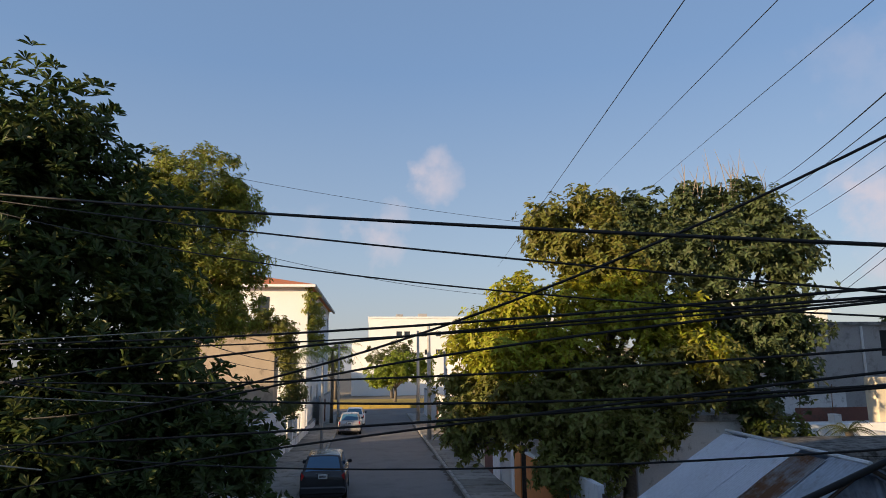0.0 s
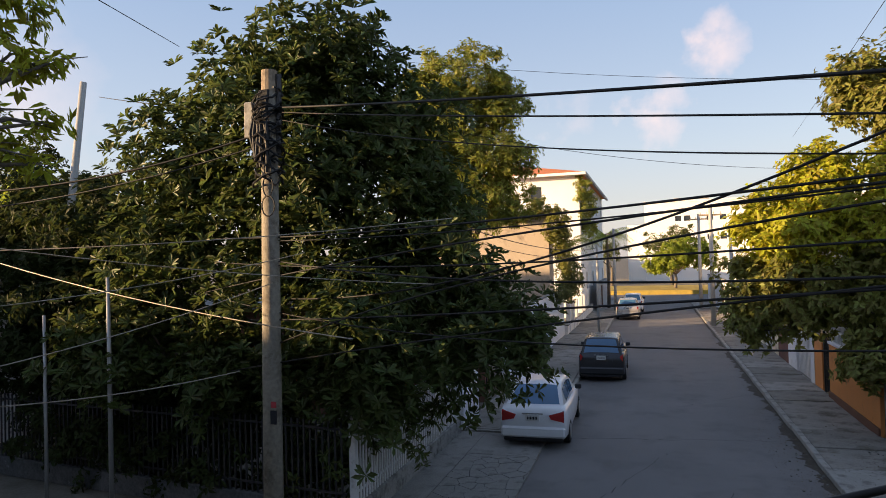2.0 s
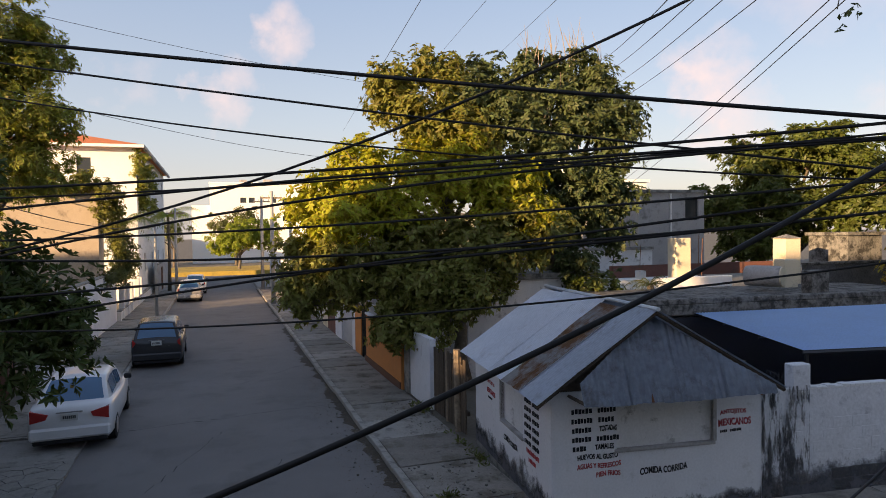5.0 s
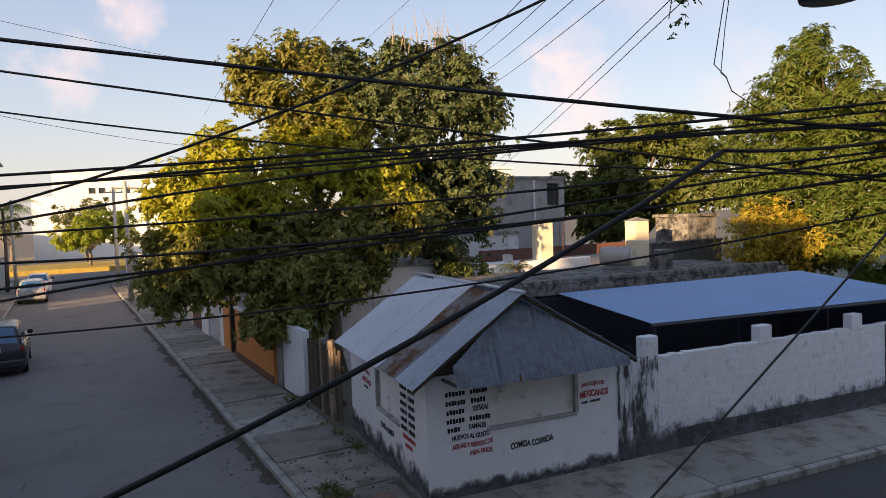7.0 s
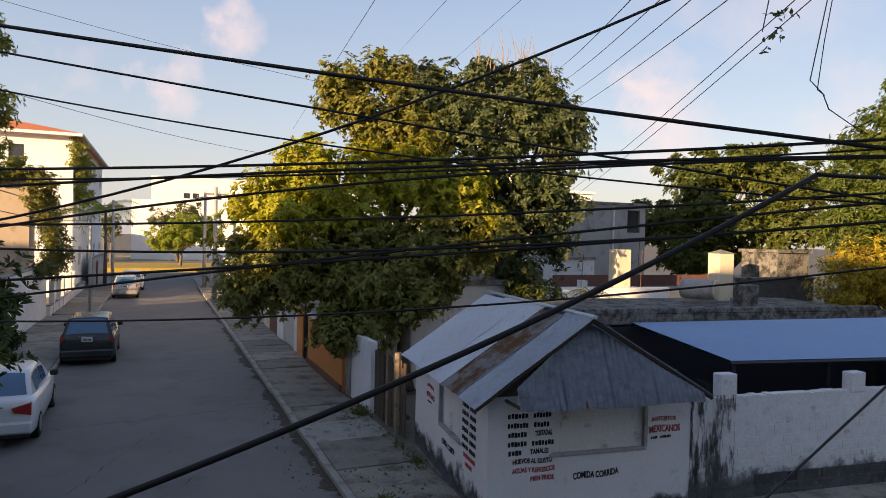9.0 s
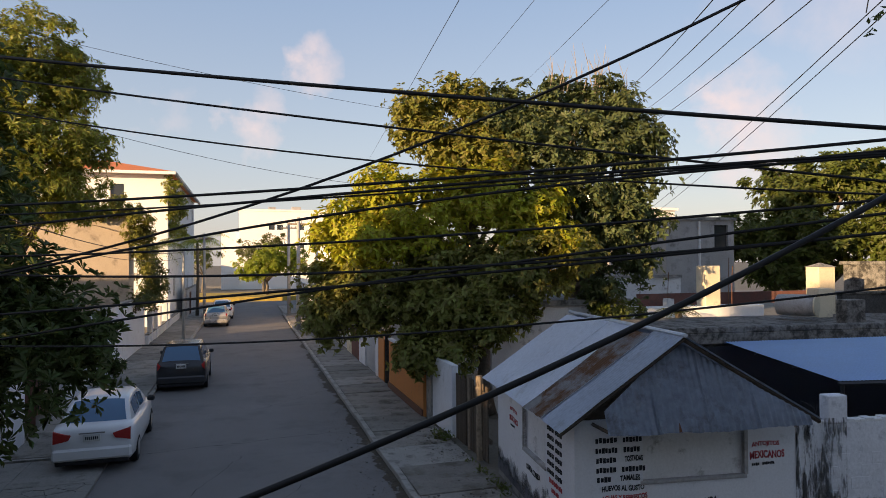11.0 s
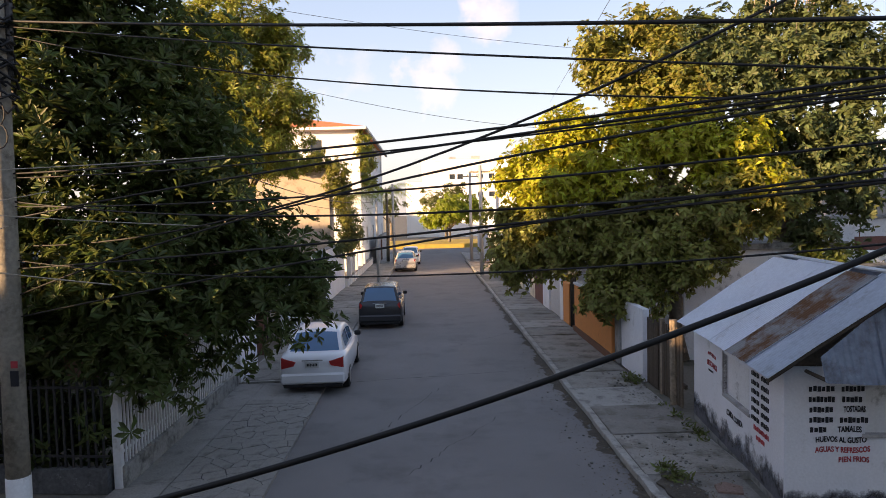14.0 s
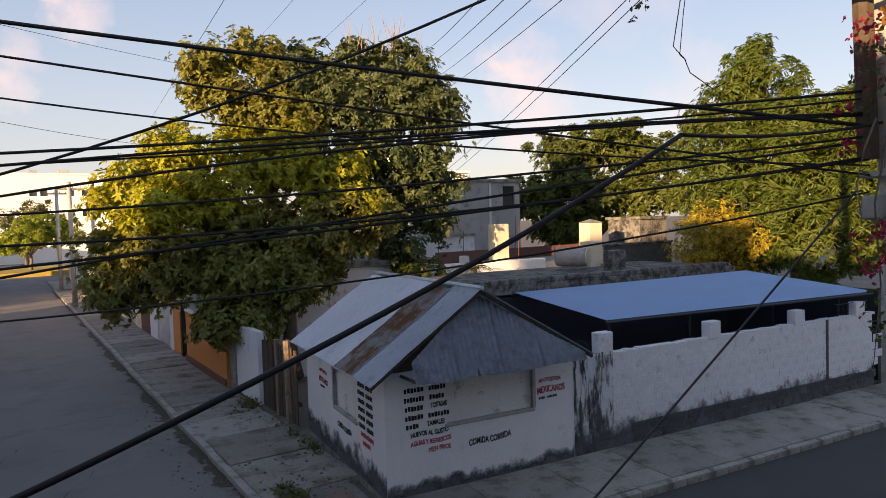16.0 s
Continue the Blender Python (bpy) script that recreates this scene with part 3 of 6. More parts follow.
def letters(text, width, height, material, parent, m, name="sign_text"):
    """Painted words from the built-in font, scaled to the width and height, standing on the wall pose m."""
    cu = bpy.data.curves.new(name, "FONT")
    cu.body, cu.extrude, cu.offset = text, 0.0, 0.034
    tmp = new("tmp_text", cu)
    me = bpy.data.meshes.new_from_object(tmp.evaluated_get(bpy.context.evaluated_depsgraph_get()))
    bpy.data.objects.remove(tmp)
    bm = bmesh.new()
    bm.from_mesh(me)
    xs, ys = [v.co.x for v in bm.verts], [v.co.y for v in bm.verts]
    sx, sy = width / (max(xs) - min(xs)), height / (max(ys) - min(ys))
    x0, y0 = min(xs), min(ys)
    for v in bm.verts:
        v.co = Vector(((v.co.x - x0) * sx, (v.co.y - y0) * sy + 0.012 * math.sin((v.co.x - x0) * sx * 9), 0))
    ext = bmesh.ops.extrude_face_region(bm, geom=bm.faces[:])
    for v in ext["geom"]:
        if isinstance(v, bmesh.types.BMVert):
            v.co.z += 0.003
    bm.transform(m)
    bmesh.ops.recalc_face_normals(bm, faces=bm.faces)
    return part(name, bm, material, parent)


def bars(widths, height, material, parent, m, name="sign_bar"):
    """Unreadable words as short plain bars, a bar for each letter."""
    x = 0
    for w, gap in widths:
        n = max(2, int(w / (height * 0.62)))
        for k in range(n):
            part(name, placed(one(x + w * k / n, x + w * (k + 0.74 + 0.06 * (k % 3)) / n, 0.006 * (k % 2), height * (0.84 + 0.08 * ((k * 5 + n) % 3)), 0.001, 0.004), m), material, parent)
        x += w + gap


# ---- ground and roads ----
SKEW = -6.33                       # the cross street turns by this much from the main street
CORNER = Vector((5.09, 9.34, 0))   # the eating-house's street corner
LOC = pose(CORNER.x, CORNER.y, 0, 0, 0, SKEW)


def loc(x, y, z=0.0):
    return LOC @ Vector((x, y, z))


bm = bmesh.new()
bmesh.ops.create_grid(bm, x_segments=2, y_segments=2, size=900)
ground = tagged(part("ground", bm, M["yard"]), "dusty yard ground between the houses", "ground", kind="structure")
ground.location.z = -0.012
road = tagged(part("road", one(-2.79, 3.36, -30, 73, -0.3, 0.0), M["asphalt"]), "worn grey asphalt street with patches and dust", "road", kind="structure")
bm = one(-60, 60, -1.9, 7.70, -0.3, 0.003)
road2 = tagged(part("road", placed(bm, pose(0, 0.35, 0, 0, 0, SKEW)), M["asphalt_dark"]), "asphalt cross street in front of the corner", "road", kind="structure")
bm = one(-80, 80, 73, 82, -0.3, 0.002)
tagged(part("road", bm, M["asphalt"]), "sunlit asphalt street at the far junction", "road", kind="structure")
rnd = random.Random(77)
for x0, y0, x1, y1 in ((-2.2, 17.6, 3.0, 18.4), (-0.6, 11.0, 1.4, 14.2), (0.8, 22.0, 3.2, 24.5), (-1.2, 13.2, 0.2, 16.8)):
    bm = bmesh.new()
    pts = [(x0 + (x1 - x0) * k / 24 + rnd.uniform(-.05, .05), y0 + (y1 - y0) * k / 24 + rnd.uniform(-.07, .07)) for k in range(25)]
    for (xa, ya), (xb, yb) in zip(pts, pts[1:]):
        w = rnd.uniform(0.006, 0.016)
        q = [bm.verts.new(p) for p in ((xa - w, ya - w, 0.0035), (xa + w, ya + w, 0.0035), (xb + w, yb + w, 0.0035), (xb - w, yb - w, 0.0035))]
        bm.faces.new(q)
    part("crack", bm, M["patch"], road)

# pavements are low bodies with slabs of their own on top
pavement = tagged(part("pavement", one(3.48, 5.25, 10.6, 71, -0.3, 0.10), M["kerb"]), "cracked concrete pavement along the walls", "pavement", kind="structure")
pave_x = tagged(part("pavement", placed(one(-1.4, 30, -1.72, -0.02, -0.3, 0.10), LOC), M["kerb"]), "concrete slab pavement along the whitewashed wall", "pavement", kind="structure")
pave_l = tagged(part("pavement", one(-5.2, -2.95, 17.6, 71, -0.3, 0.10), M["kerb"]), "grey concrete pavement beside parked cars", "pavement", kind="structure")
pave_c = tagged(part("pavement", placed(one(-9.0, -6.75, -0.2, 1.5, -0.3, 0.03), LOC @ pose(-1.4, 0.9, 0)), M["walk"]), "broken pavement at the fenced corner", "pavement", kind="structure")

# kerbs: single stones, the corner one rounded
def kerb_run(owner, x, y0, y1, step=1.0, w=0.14):
    y = y0
    rnd = random.Random(int(x * 10 + y0))
    while y < y1:
        s = min(step, y1 - y)
        bm = one(-w / 2, w / 2, 0.006, s - 0.006, -0.25, 0.125 + rnd.uniform(-0.012, 0.008), 0.012)
        k = part("kerb_stone", bm, M["kerb"], owner)
        k.location = (x + rnd.uniform(-0.012, 0.012), y, 0)
        k.rotation_euler.z = rnd.uniform(-0.012, 0.012)
        y += s


kerb_run(pavement, 3.41, 10.6, 60)
kerb_run(pave_l, -2.87, 17.6, 60)
rnd = random.Random(5)
for i in range(28):
    k = part("kerb_stone", one(0.006, 0.994, -0.07, 0.07, -0.25, 0.125 + rnd.uniform(-0.012, 0.006), 0.012), M["kerb"], pave_x)
    k.matrix_basis = LOC @ pose(-0.3 + i, -1.78, 0, 0, 0, rnd.uniform(-0.5, 0.5))
bm = bmesh.new()   # curved corner
arc = [(3.36 + 0.0, 10.6), (3.34, 9.9), (3.42, 9.1), (3.70, 8.4), (4.2, 7.9), (4.85, 7.62)]
inner = [(3.50, 10.6), (3.48, 9.9), (3.56, 9.18), (3.82, 8.52), (4.28, 8.04), (4.87, 7.76)]
prism(bm, arc + inner[::-1], -0.25, 0.12)
part("kerb_corner", bm, M["kerb"], pavement)
bm = prism(bmesh.new(), inner + [tuple(loc(-0.2, -0.02)[:2]), (5.0, 10.6)], -0.25, 0.095)
part("corner_slab", bm, M["walk"], pavement)

# pavement slabs, each its own piece with a joint round it
def slabs(owner, m, x0, x1, y0, y1, step, across=1):
    rnd = random.Random(int(x0 * 7 + y0 * 3))
    y = y0
    while y < y1 - 0.1:
        s = min(step * rnd.uniform(0.85, 1.15), y1 - y)
        for k in range(across):
            a, b = x0 + (x1 - x0) * k / across, x0 + (x1 - x0) * (k + 1) / across
            p = part("slab", one(a + 0.008, b - 0.008, 0.01, s - 0.01, 0.02, 0.122, 0.006), M["walk"], owner)
            p.matrix_basis = m @ pose(0, y, rnd.uniform(-0.008, 0.008), rnd.uniform(-0.25, 0.25), rnd.uniform(-0.3, 0.3), 0)
        y += s


slabs(pavement, Matrix(), 3.48, 5.22, 10.6, 60, 1.7)
slabs(pave_l, Matrix(), -5.15, -2.95, 17.7, 60, 2.2)
slabs(pave_x, LOC @ pose(0, 0, 0, 0, 0, -90), 0.04, 1.70, -0.3, 25, 1.55)

# worn flagstones beside the fence
flags = thing("flagstone_apron", "cracked irregular flagstone apron beside the fence", "paving", kind="structure")
part("bed", one(-5.3, -2.82, 9.6, 17.55, -0.2, 0.045), M["patch"], flags)
part("apron_slab", one(-5.3, -4.45, 9.6, 17.55, 0.0, 0.061), M["flag"], flags)
part("apron_slab", one(-4.44, -2.76, 15.6, 17.55, 0.0, 0.060), M["flag"], flags)


def cracked(owner, x0, x1, y0, y1, step, material, seed, z=0.06, joint=0.007):
    """Break a rectangle into irregular stones: each keeps what lies nearer to its own seed."""
    rnd = random.Random(seed)
    seeds = []
    for i in range(int((x1 - x0) / step) + 1):
        for j in range(int((y1 - y0) / step) + 1):
            seeds.append(Vector((x0 + (i + rnd.uniform(0.0, 1.0)) * step, y0 + (j + rnd.uniform(0.0, 1.0)) * step)))
    for s in seeds:
        ring = [Vector(p) for p in ((x0, y0), (x1, y0), (x1, y1), (x0, y1))]
        jt = joint * rnd.choice((0.5, 1.0, 1.0, 1.6))
        for q in seeds:
            if q is s or (q - s).length > step * 3.2:
                continue
            n = (q - s).normalized()
            lim = (q - s).length / 2 - jt
            out = []
            for a, b in zip(ring, ring[1:] + ring[:1]):
                da, db = (a - s).dot(n) - lim, (b - s).dot(n) - lim
                if da <= 0:
                    out.append(a)
                if da * db < 0:
                    out.append(a.lerp(b, da / (da - db)))
            ring = out
            if len(ring) < 3:
                break
        if len(ring) < 3:
            continue
        st = part("stone", prism(bmesh.new(), [tuple(p - s) for p in ring], 0.0, z + rnd.uniform(-0.004, 0.004)), material, owner)
        st.location = (s.x, s.y, 0)


cracked(flags, -4.43, -2.74, 9.7, 15.58, 0.36, M["flag"], 4)

# ---- near side: the building that the view is from, and unseen blocks added for shade ----
def plain_building(name, label, x0, x1, y0, y1, h, material, m=Matrix()):
    t = thing(name, label, "building", kind="structure")
    bm = bmesh.new()
    holed_wall(bm, x0, x1, y1 - 0.25, y1, 0, h)
    holed_wall(bm, x0, x1, y0, y0 + 0.25, 0, h)
    holed_wall(bm, x0, x0 + 0.25, y0 + 0.25, y1 - 0.25, 0, h, axis="y")
    holed_wall(bm, x1 - 0.25, x1, y0 + 0.25, y1 - 0.25, 0, h, axis="y")
    part("wall", placed(bm, m), material, t)
    part("roof", placed(one(x0 - 0.1, x1 + 0.1, y0 - 0.1, y1 + 0.1, h, h + 0.2), m), M["concrete"], t)
    return t


plain_building("unseen_building", "cream two-storey house whose upper floor overlooks the street", -6.95, 14, -5, -1.3, 6.7, M["cream"])
# unseen blocks, sized to shade the street and let sun reach the trees
plain_building("unseen_building", "unseen block beside the near house, added to cast shade", -13.8, -7.0, -5, -1.5, 8.0, M["cream"])
plain_building("unseen_building", "tall unseen block on the near side, added to cast shade", -26.6, -15.4, -5, -1.6, 10.5, M["beige"])
plain_building("unseen_building", "long unseen block ending the cross street, added to cast shade", -52, -45, -32, -8.7, 10.3, M["beige"])
plain_building("unseen_building", "lower unseen block, added to leave the sun a gap above it", -52, -45, -8.6, -4.9, 8.5, M["whiteold"])
plain_building("unseen_building", "tall unseen block ending the cross street, added to cast shade", -52, -45, -4.8, 18.5, 10.7, M["cream"])
# unseen wall, added to stop the sun between two of the blocks
tagged(part("yard_wall", one(-15.35, -13.85, -1.8, -1.6, 0, 5.4), M["whiteold"]), "unseen wall added to close the gap between shade blocks", "wall", kind="structure")

# ---- the corner eating-house ----
shop = thing("eating_house", "small whitewashed corner eating-house with a tin gable roof", "building", CORNER, SKEW)
SW, SD = 3.78, 4.5          # width of the front, depth along the main street
bm = bmesh.new()
holed_wall(bm, 0.0, SW, 0.0, 0.16, 0.1, 2.16, [(1.12, 2.86, 1.18, 2.02)])
holed_wall(bm, 0.0, 0.16, 0.16, SD, 0.1, 2.12, [(1.35, 2.6, 1.05, 1.80)], axis="y")
box(bm, 0.16, SW, SD - 0.16, SD, 0.1, 2.12)
box(bm, SW - 0.16, SW, 0.16, SD - 0.16, 0.1, 2.10)
part("wall", bm, M["white"], shop)
part("floor_slab", one(-0.01, SW, -0.01, SD, -0.1, 0.1), M["concrete"], shop)
# closed counter shutters, set back in their openings
sh = part("shutter", one(1.12, 2.86, 0.075, 0.11, 1.18, 2.02), M["whiteold"], shop, "closed whitewashed counter shutter")
part("sill", one(1.08, 2.90, -0.03, 0.07, 1.13, 1.185, 0.008), M["greywall"], shop)
part("jamb", one(2.86, 2.93, -0.02, 0.06, 1.18, 2.05, 0.008), M["greywall"], shop)
part("shutter", one(0.075, 0.11, 1.35, 2.6, 1.05, 1.80), M["whiteold"], shop, "closed whitewashed side shutter")
part("sill", one(-0.03, 0.07, 1.31, 2.64, 1.0, 1.055, 0.008), M["greywall"], shop)
part("jamb", one(-0.02, 0.06, 2.6, 2.67, 1.05, 1.84, 0.008), M["greywall"], shop)
# mould-blackened base, its upper edge uneven
def mould_strip(parent, m, length, h, seed, material="mouldpaint"):
    bm = bmesh.new()
    rnd = random.Random(seed)
    n = int(length / 0.03)
    lo, hi, back = [], [], []
    for i in range(n + 1):
        z = h * (1 + 0.7 * noise.noise(Vector((i * 0.03, seed, 0))) + 0.5 * noise.noise(Vector((i * 0.11, seed, 3))) + 0.3 * noise.noise(Vector((i * 0.37, seed, 7))))
        x = length * i / n
        lo.append(bm.verts.new((x, -0.006, 0.0)))
        hi.append(bm.verts.new((x, -0.004, max(0.05, z))))
        back.append(bm.verts.new((x, 0.002, max(0.05, z) + 0.01)))
    for i in range(n):
        bm.faces.new((lo[i], lo[i + 1], hi[i + 1], hi[i]))
        bm.faces.new((hi[i], hi[i + 1], back[i + 1], back[i]))
    bm.transform(m)
    return part("mould_stain", bm, M[material], parent, "black mould and peeling paint")


def stain(parent, m, length, h, material="mouldfade"):
    """A thin skin of mould on a wall face."""
    bm = box(bmesh.new(), 0, length, -0.008, -0.004, 0, h)
    bm.transform(m)
    return part("mould_stain", bm, M[material], parent, "black mould creeping up the paint")


stain(shop, pose(0, 0, 0.1), SW, 0.36)
stain(shop, pose(0, SD, 0.1, 0, 0, -90), SD, 0.70)
# gable roof: sheets lie on rafters, ridge runs away from the cross street
RX, RZ, EZ = 1.62, 3.46, 2.10
left_x, right_x, fy, by = -0.38, 3.95, -0.42, 4.35
def slope(x_eave, z_eave, flip):
    d = Vector((RX - x_eave, 0, RZ - z_eave))
    return d.length, math.degrees(math.atan2(d.z, abs(d.x)))


ln, ang = slope(left_x, EZ, False)
specs = [(-0.42, 0.95, "tin", 0.004, 0.0), (0.46, 0.95, "rust", 0.006, -0.14), (1.34, 0.92, "tinwhite", 0.002, -0.05), (2.22, 1.05, "tinwhite", 0.002, 0.0), (3.18, 1.2, "tinwhite", 0.004, -0.1)]
for i, (y, w, mt, rp, short) in enumerate(specs):
    bm = corrugated(w, ln + 0.03 + short, ripple=rp, seed=i)
    # x runs along the ridge, y up the slope
    m = Matrix.Translation((left_x, y, EZ + 0.004 * (i % 2))) @ Matrix(((0, math.cos(radians(ang)), -math.sin(radians(ang)), 0), (1, 0, 0, 0), (0, math.sin(radians(ang)), math.cos(radians(ang)), 0), (0, 0, 0, 1)))
    part("roof_sheet", placed(bm, m), M[mt], shop, {"rust": "rust-streaked corrugated sheet", "tin": "grey corrugated sheet", "tinwhite": "pale zinc corrugated sheet"}[mt])
ln2, ang2 = slope(right_x, EZ, True)
for i in range(5):
    bm = corrugated(0.98, ln2 + 0.02, ripple=0.004, seed=20 + i)
    c, s = math.cos(radians(ang2)), math.sin(radians(ang2))
    m = Matrix.Translation((right_x, -0.42 + i * 0.93, EZ + 0.004 * (i % 2))) @ Matrix(((0, -c, s, 0), (1, 0, 0, 0), (0, s, c, 0), (0, 0, 0, 1)))
    part("roof_sheet", placed(bm, m), M["tindark"], shop)
bm = bmesh.new()
tube(bm, [(RX, fy - 0.02, RZ + 0.015), (RX, 4.35, RZ + 0.02)], [0.035, 0.035], 8)
part("ridge_cap", bm, M["tin"], shop)
bm = bmesh.new()   # bargeboard along the front edges of the roof
for xe in (left_x, right_x):
    d = (Vector((RX, 0, RZ)) - Vector((xe, 0, EZ)))
    a = Vector((xe, fy + 0.06, EZ - 0.05))
    tube(bm, [a, a + d], [0.035, 0.035], 4)
part("bargeboard", bm, M["plank"], shop)
# front gable sheets lean out over the counter
def gable_top(x):
    t = (x - left_x) / (RX - left_x) if x < RX else (right_x - x) / (right_x - RX)
    return max(0.02, (RZ - EZ) * t - 0.10 + EZ)


for i, (x, w) in enumerate(((0.24, 0.86), (1.06, 0.84), (1.86, 0.86), (2.68, 0.86))):
    zb, yb = 2.10 - 0.004 * i, -0.70
    bm = corrugated(w, 1.0, period=0.095, amp=0.011, ripple=0.009, seed=40 + i, cut=lambda q, x=x: max(0.06, (gable_top(x + q) - 2.10) * 1.10))
    a = radians(66)
    m = Matrix.Translation((x, yb - 0.006 * (i % 2), zb)) @ Matrix(((1, 0, 0, 0), (0, math.cos(a), -math.sin(a), 0), (0, math.sin(a), math.cos(a), 0), (0, 0, 0, 1)))
    sheet = part("awning_sheet", placed(bm, m), M["awning"], shop, "dull blue-grey corrugated sheet hanging over the counter")
    for k in range(1 if i in (1, 3) else 0):
        xr = x + 0.15 + 0.13 * i
        part("rust_mark", placed(prism(bmesh.new(), [(xr, 0.0), (xr + 0.05, 0.0), (xr + 0.035, 0.09 + 0.05 * ((i + k) % 3)), (xr + 0.012, 0.07)], 0.012, 0.016), Matrix.Translation((0, yb, zb)) @ pose(0, 0, 0, 66, 0, 0)), M["rustmark"], sheet)
bm = bmesh.new()
for xb in (0.3, 1.9, 3.4):
    tube(bm, [(xb, 0.02, 2.10), (xb, -0.60, 2.12)], [0.03, 0.03], 4)
tube(bm, [(0.3, -0.6, 2.15), (3.5, -0.6, 2.12)], [0.03, 0.03], 4)
part("awning_batten", bm, M["plank"], shop)
part("gable_wall", placed(prism(bmesh.new(), [(0.05, 2.10), (3.7, 2.10), (RX, 3.33)], 0, 0.1), pose(0, 0.14, 0, 90, 0, 0)), M["plank"], shop)
part("gable_wall", placed(prism(bmesh.new(), [(0.05, 2.10), (3.7, 2.10), (RX, 3.33)], 0, 0.1), pose(0, SD - 0.05, 0, 90, 0, 0)), M["plank"], shop)

# painted menu: the words that can be read, and bars for the rest
FRONT = pose(0, -0.002, 0, 90, 0, 0)
SIDE = pose(-0.002, 0, 0, 90, 0, -90)      # reads from the far end of the side wall to the corner


def on_front(x, z, tilt=0.0):
    return FRONT @ Matrix.Translation((x, z, 0)) @ pose(0, 0, 0, 0, 0, tilt)


def on_side(y, z, tilt=0.0):
    return SIDE @ Matrix.Translation((-y, z, 0)) @ pose(0, 0, 0, 0, 0, tilt)


K, RD = M["paintblack"], M["paintred"]
rows_l = [(0.34, 1.80, "bars", (0.36, 0.32)), (0.34, 1.645, "bars", (0.37, 0.28)), (0.35, 1.495, ("", "TOSTADAS"), (0.33, 0.30)), (0.35, 1.345, "bars", (0.33, 0.40)),
          (0.36, 1.20, ("", "TAMALES"), (0.24, 0.33))]
for x, z, kind, ws in rows_l:
    if kind == "bars":
        bars([(ws[0], 0.09), (ws[1], 0)], 0.085, K, shop, on_front(x, z))
    else:
        bars([(ws[0], 0)], 0.085, K, shop, on_front(x, z))
        letters(kind[1], ws[1], 0.09, K, shop, on_front(x + ws[0] + 0.14, z))
letters("HUEVOS AL GUSTO", 0.70, 0.085, K, shop, on_front(0.44, 1.05, 1.0))
letters("AGUAS Y REFRESCOS", 0.76, 0.085, RD, shop, on_front(0.43, 0.90, 1.5))
letters("BIEN FRIOS", 0.42, 0.085, RD, shop, on_front(0.76, 0.755, 2.0))
letters("COMIDA CORRIDA", 0.86, 0.115, K, shop, on_front(1.53, 0.72, 2.0))
letters("ANTOJITOS", 0.50, 0.095, RD, shop, on_front(3.00, 1.58, 2.5))
letters("MEXICANOS", 0.62, 0.125, RD, shop, on_front(2.97, 1.40, 2.5))
bars([(0.14, 0.05), (0.22, 0)], 0.05, K, shop, on_front(3.0, 1.30, 2.0))
for i in range(6):
    bars([(0.34, 0.06), (0.32, 0)], 0.085, K, shop, on_side(1.25, 1.74 - i * 0.145))
bars([(0.62, 0)], 0.085, RD, shop, on_side(1.15, 0.87))
bars([(0.36, 0)], 0.08, RD, shop, on_side(1.05, 0.73))
letters("COMIDA CORRIDA", 0.80, 0.11, K, shop, on_side(2.45, 0.70))
letters("ANTOJITOS", 0.50, 0.09, RD, shop, on_side(3.55, 1.55))
letters("MEXICANOS", 0.58, 0.11, RD, shop, on_side(3.58, 1.36))
bars([(0.3, 0)], 0.045, K, shop, on_side(3.5, 1.26))

# ---- whitewashed block wall along the cross street ----
bw = thing("boundary_wall", "whitewashed block wall with mould-black base and low piers", "wall", CORNER, SKEW, kind="structure")
bm = one(SW + 0.003, 13.3, 0.03, 0.19, 0.0, 1.93)
part("wall", bm, M["wallwhite"], bw)
part("stained_end", one(SW + 0.002, SW + 0.42, 0.005, 0.03, 0.1, 2.0), M["wallwhite"], bw, "black-streaked wall end beside the eating-house")
rnd = random.Random(8)
x = SW + 0.01
while x < 13.3:             # broken cement edge on top
    w = rnd.uniform(0.10, 0.26)
    p = part("coping_piece", one(0, w - 0.004, 0.025, 0.195, 1.90, 1.935 + rnd.uniform(0.005, 0.03), 0.008), M["whiteold"], bw)
    p.location.x = x
    x += w
for x, zt in ((4.42, 2.36), (7.42, 2.28), (10.25, 2.26), (12.6, 2.26)):
    part("pier", one(x, x + 0.36, 0.0, 0.22, 1.9, zt, 0.015), M["wallwhite"], bw)
part("drain_streak", one(11.42, 11.52, 0.022, 0.03, 0.45, 1.94), M["mould"], bw, "dark rain streak")
for row in range(2):
    x = SW + 0.45 + (0.2 if row else 0)
    while x < 13.2:
        w = 0.385
        if row == 0 or x > 5.2:
            p = part("block", one(0.006, w - 0.006, 0.0, 0.03, 0.008, 0.19, 0.006), M["mould"], bw)
            p.location = (x, rnd.uniform(-0.006, 0.004), 0.03 + 0.2 * row + rnd.uniform(-0.004, 0.004) + 0.08)
        x += w + 0.006
for x in np.arange(SW + 0.05, 13.2, 0.405):      # faint block joints show through the paint
    for k in range(4):
        if rnd.random() < 0.75:
            p = part("block_face", one(0.004, 0.398, 0.024, 0.031, 0.004, 0.196, 0.003), M["wallwhite"], bw)
            p.location = (x + (0.2 if k % 2 else 0), rnd.uniform(-0.003, 0.001), 0.60 + 0.2 * k + 0.32 * (k > 5))

mould_strip(bw, pose(SW + 0.42, -0.008, 0.1), 13.3 - SW - 0.42, 0.15, 6, "mould")
stain(bw, pose(SW + 0.01, -0.012, 0.1), 13.28 - SW, 0.85)
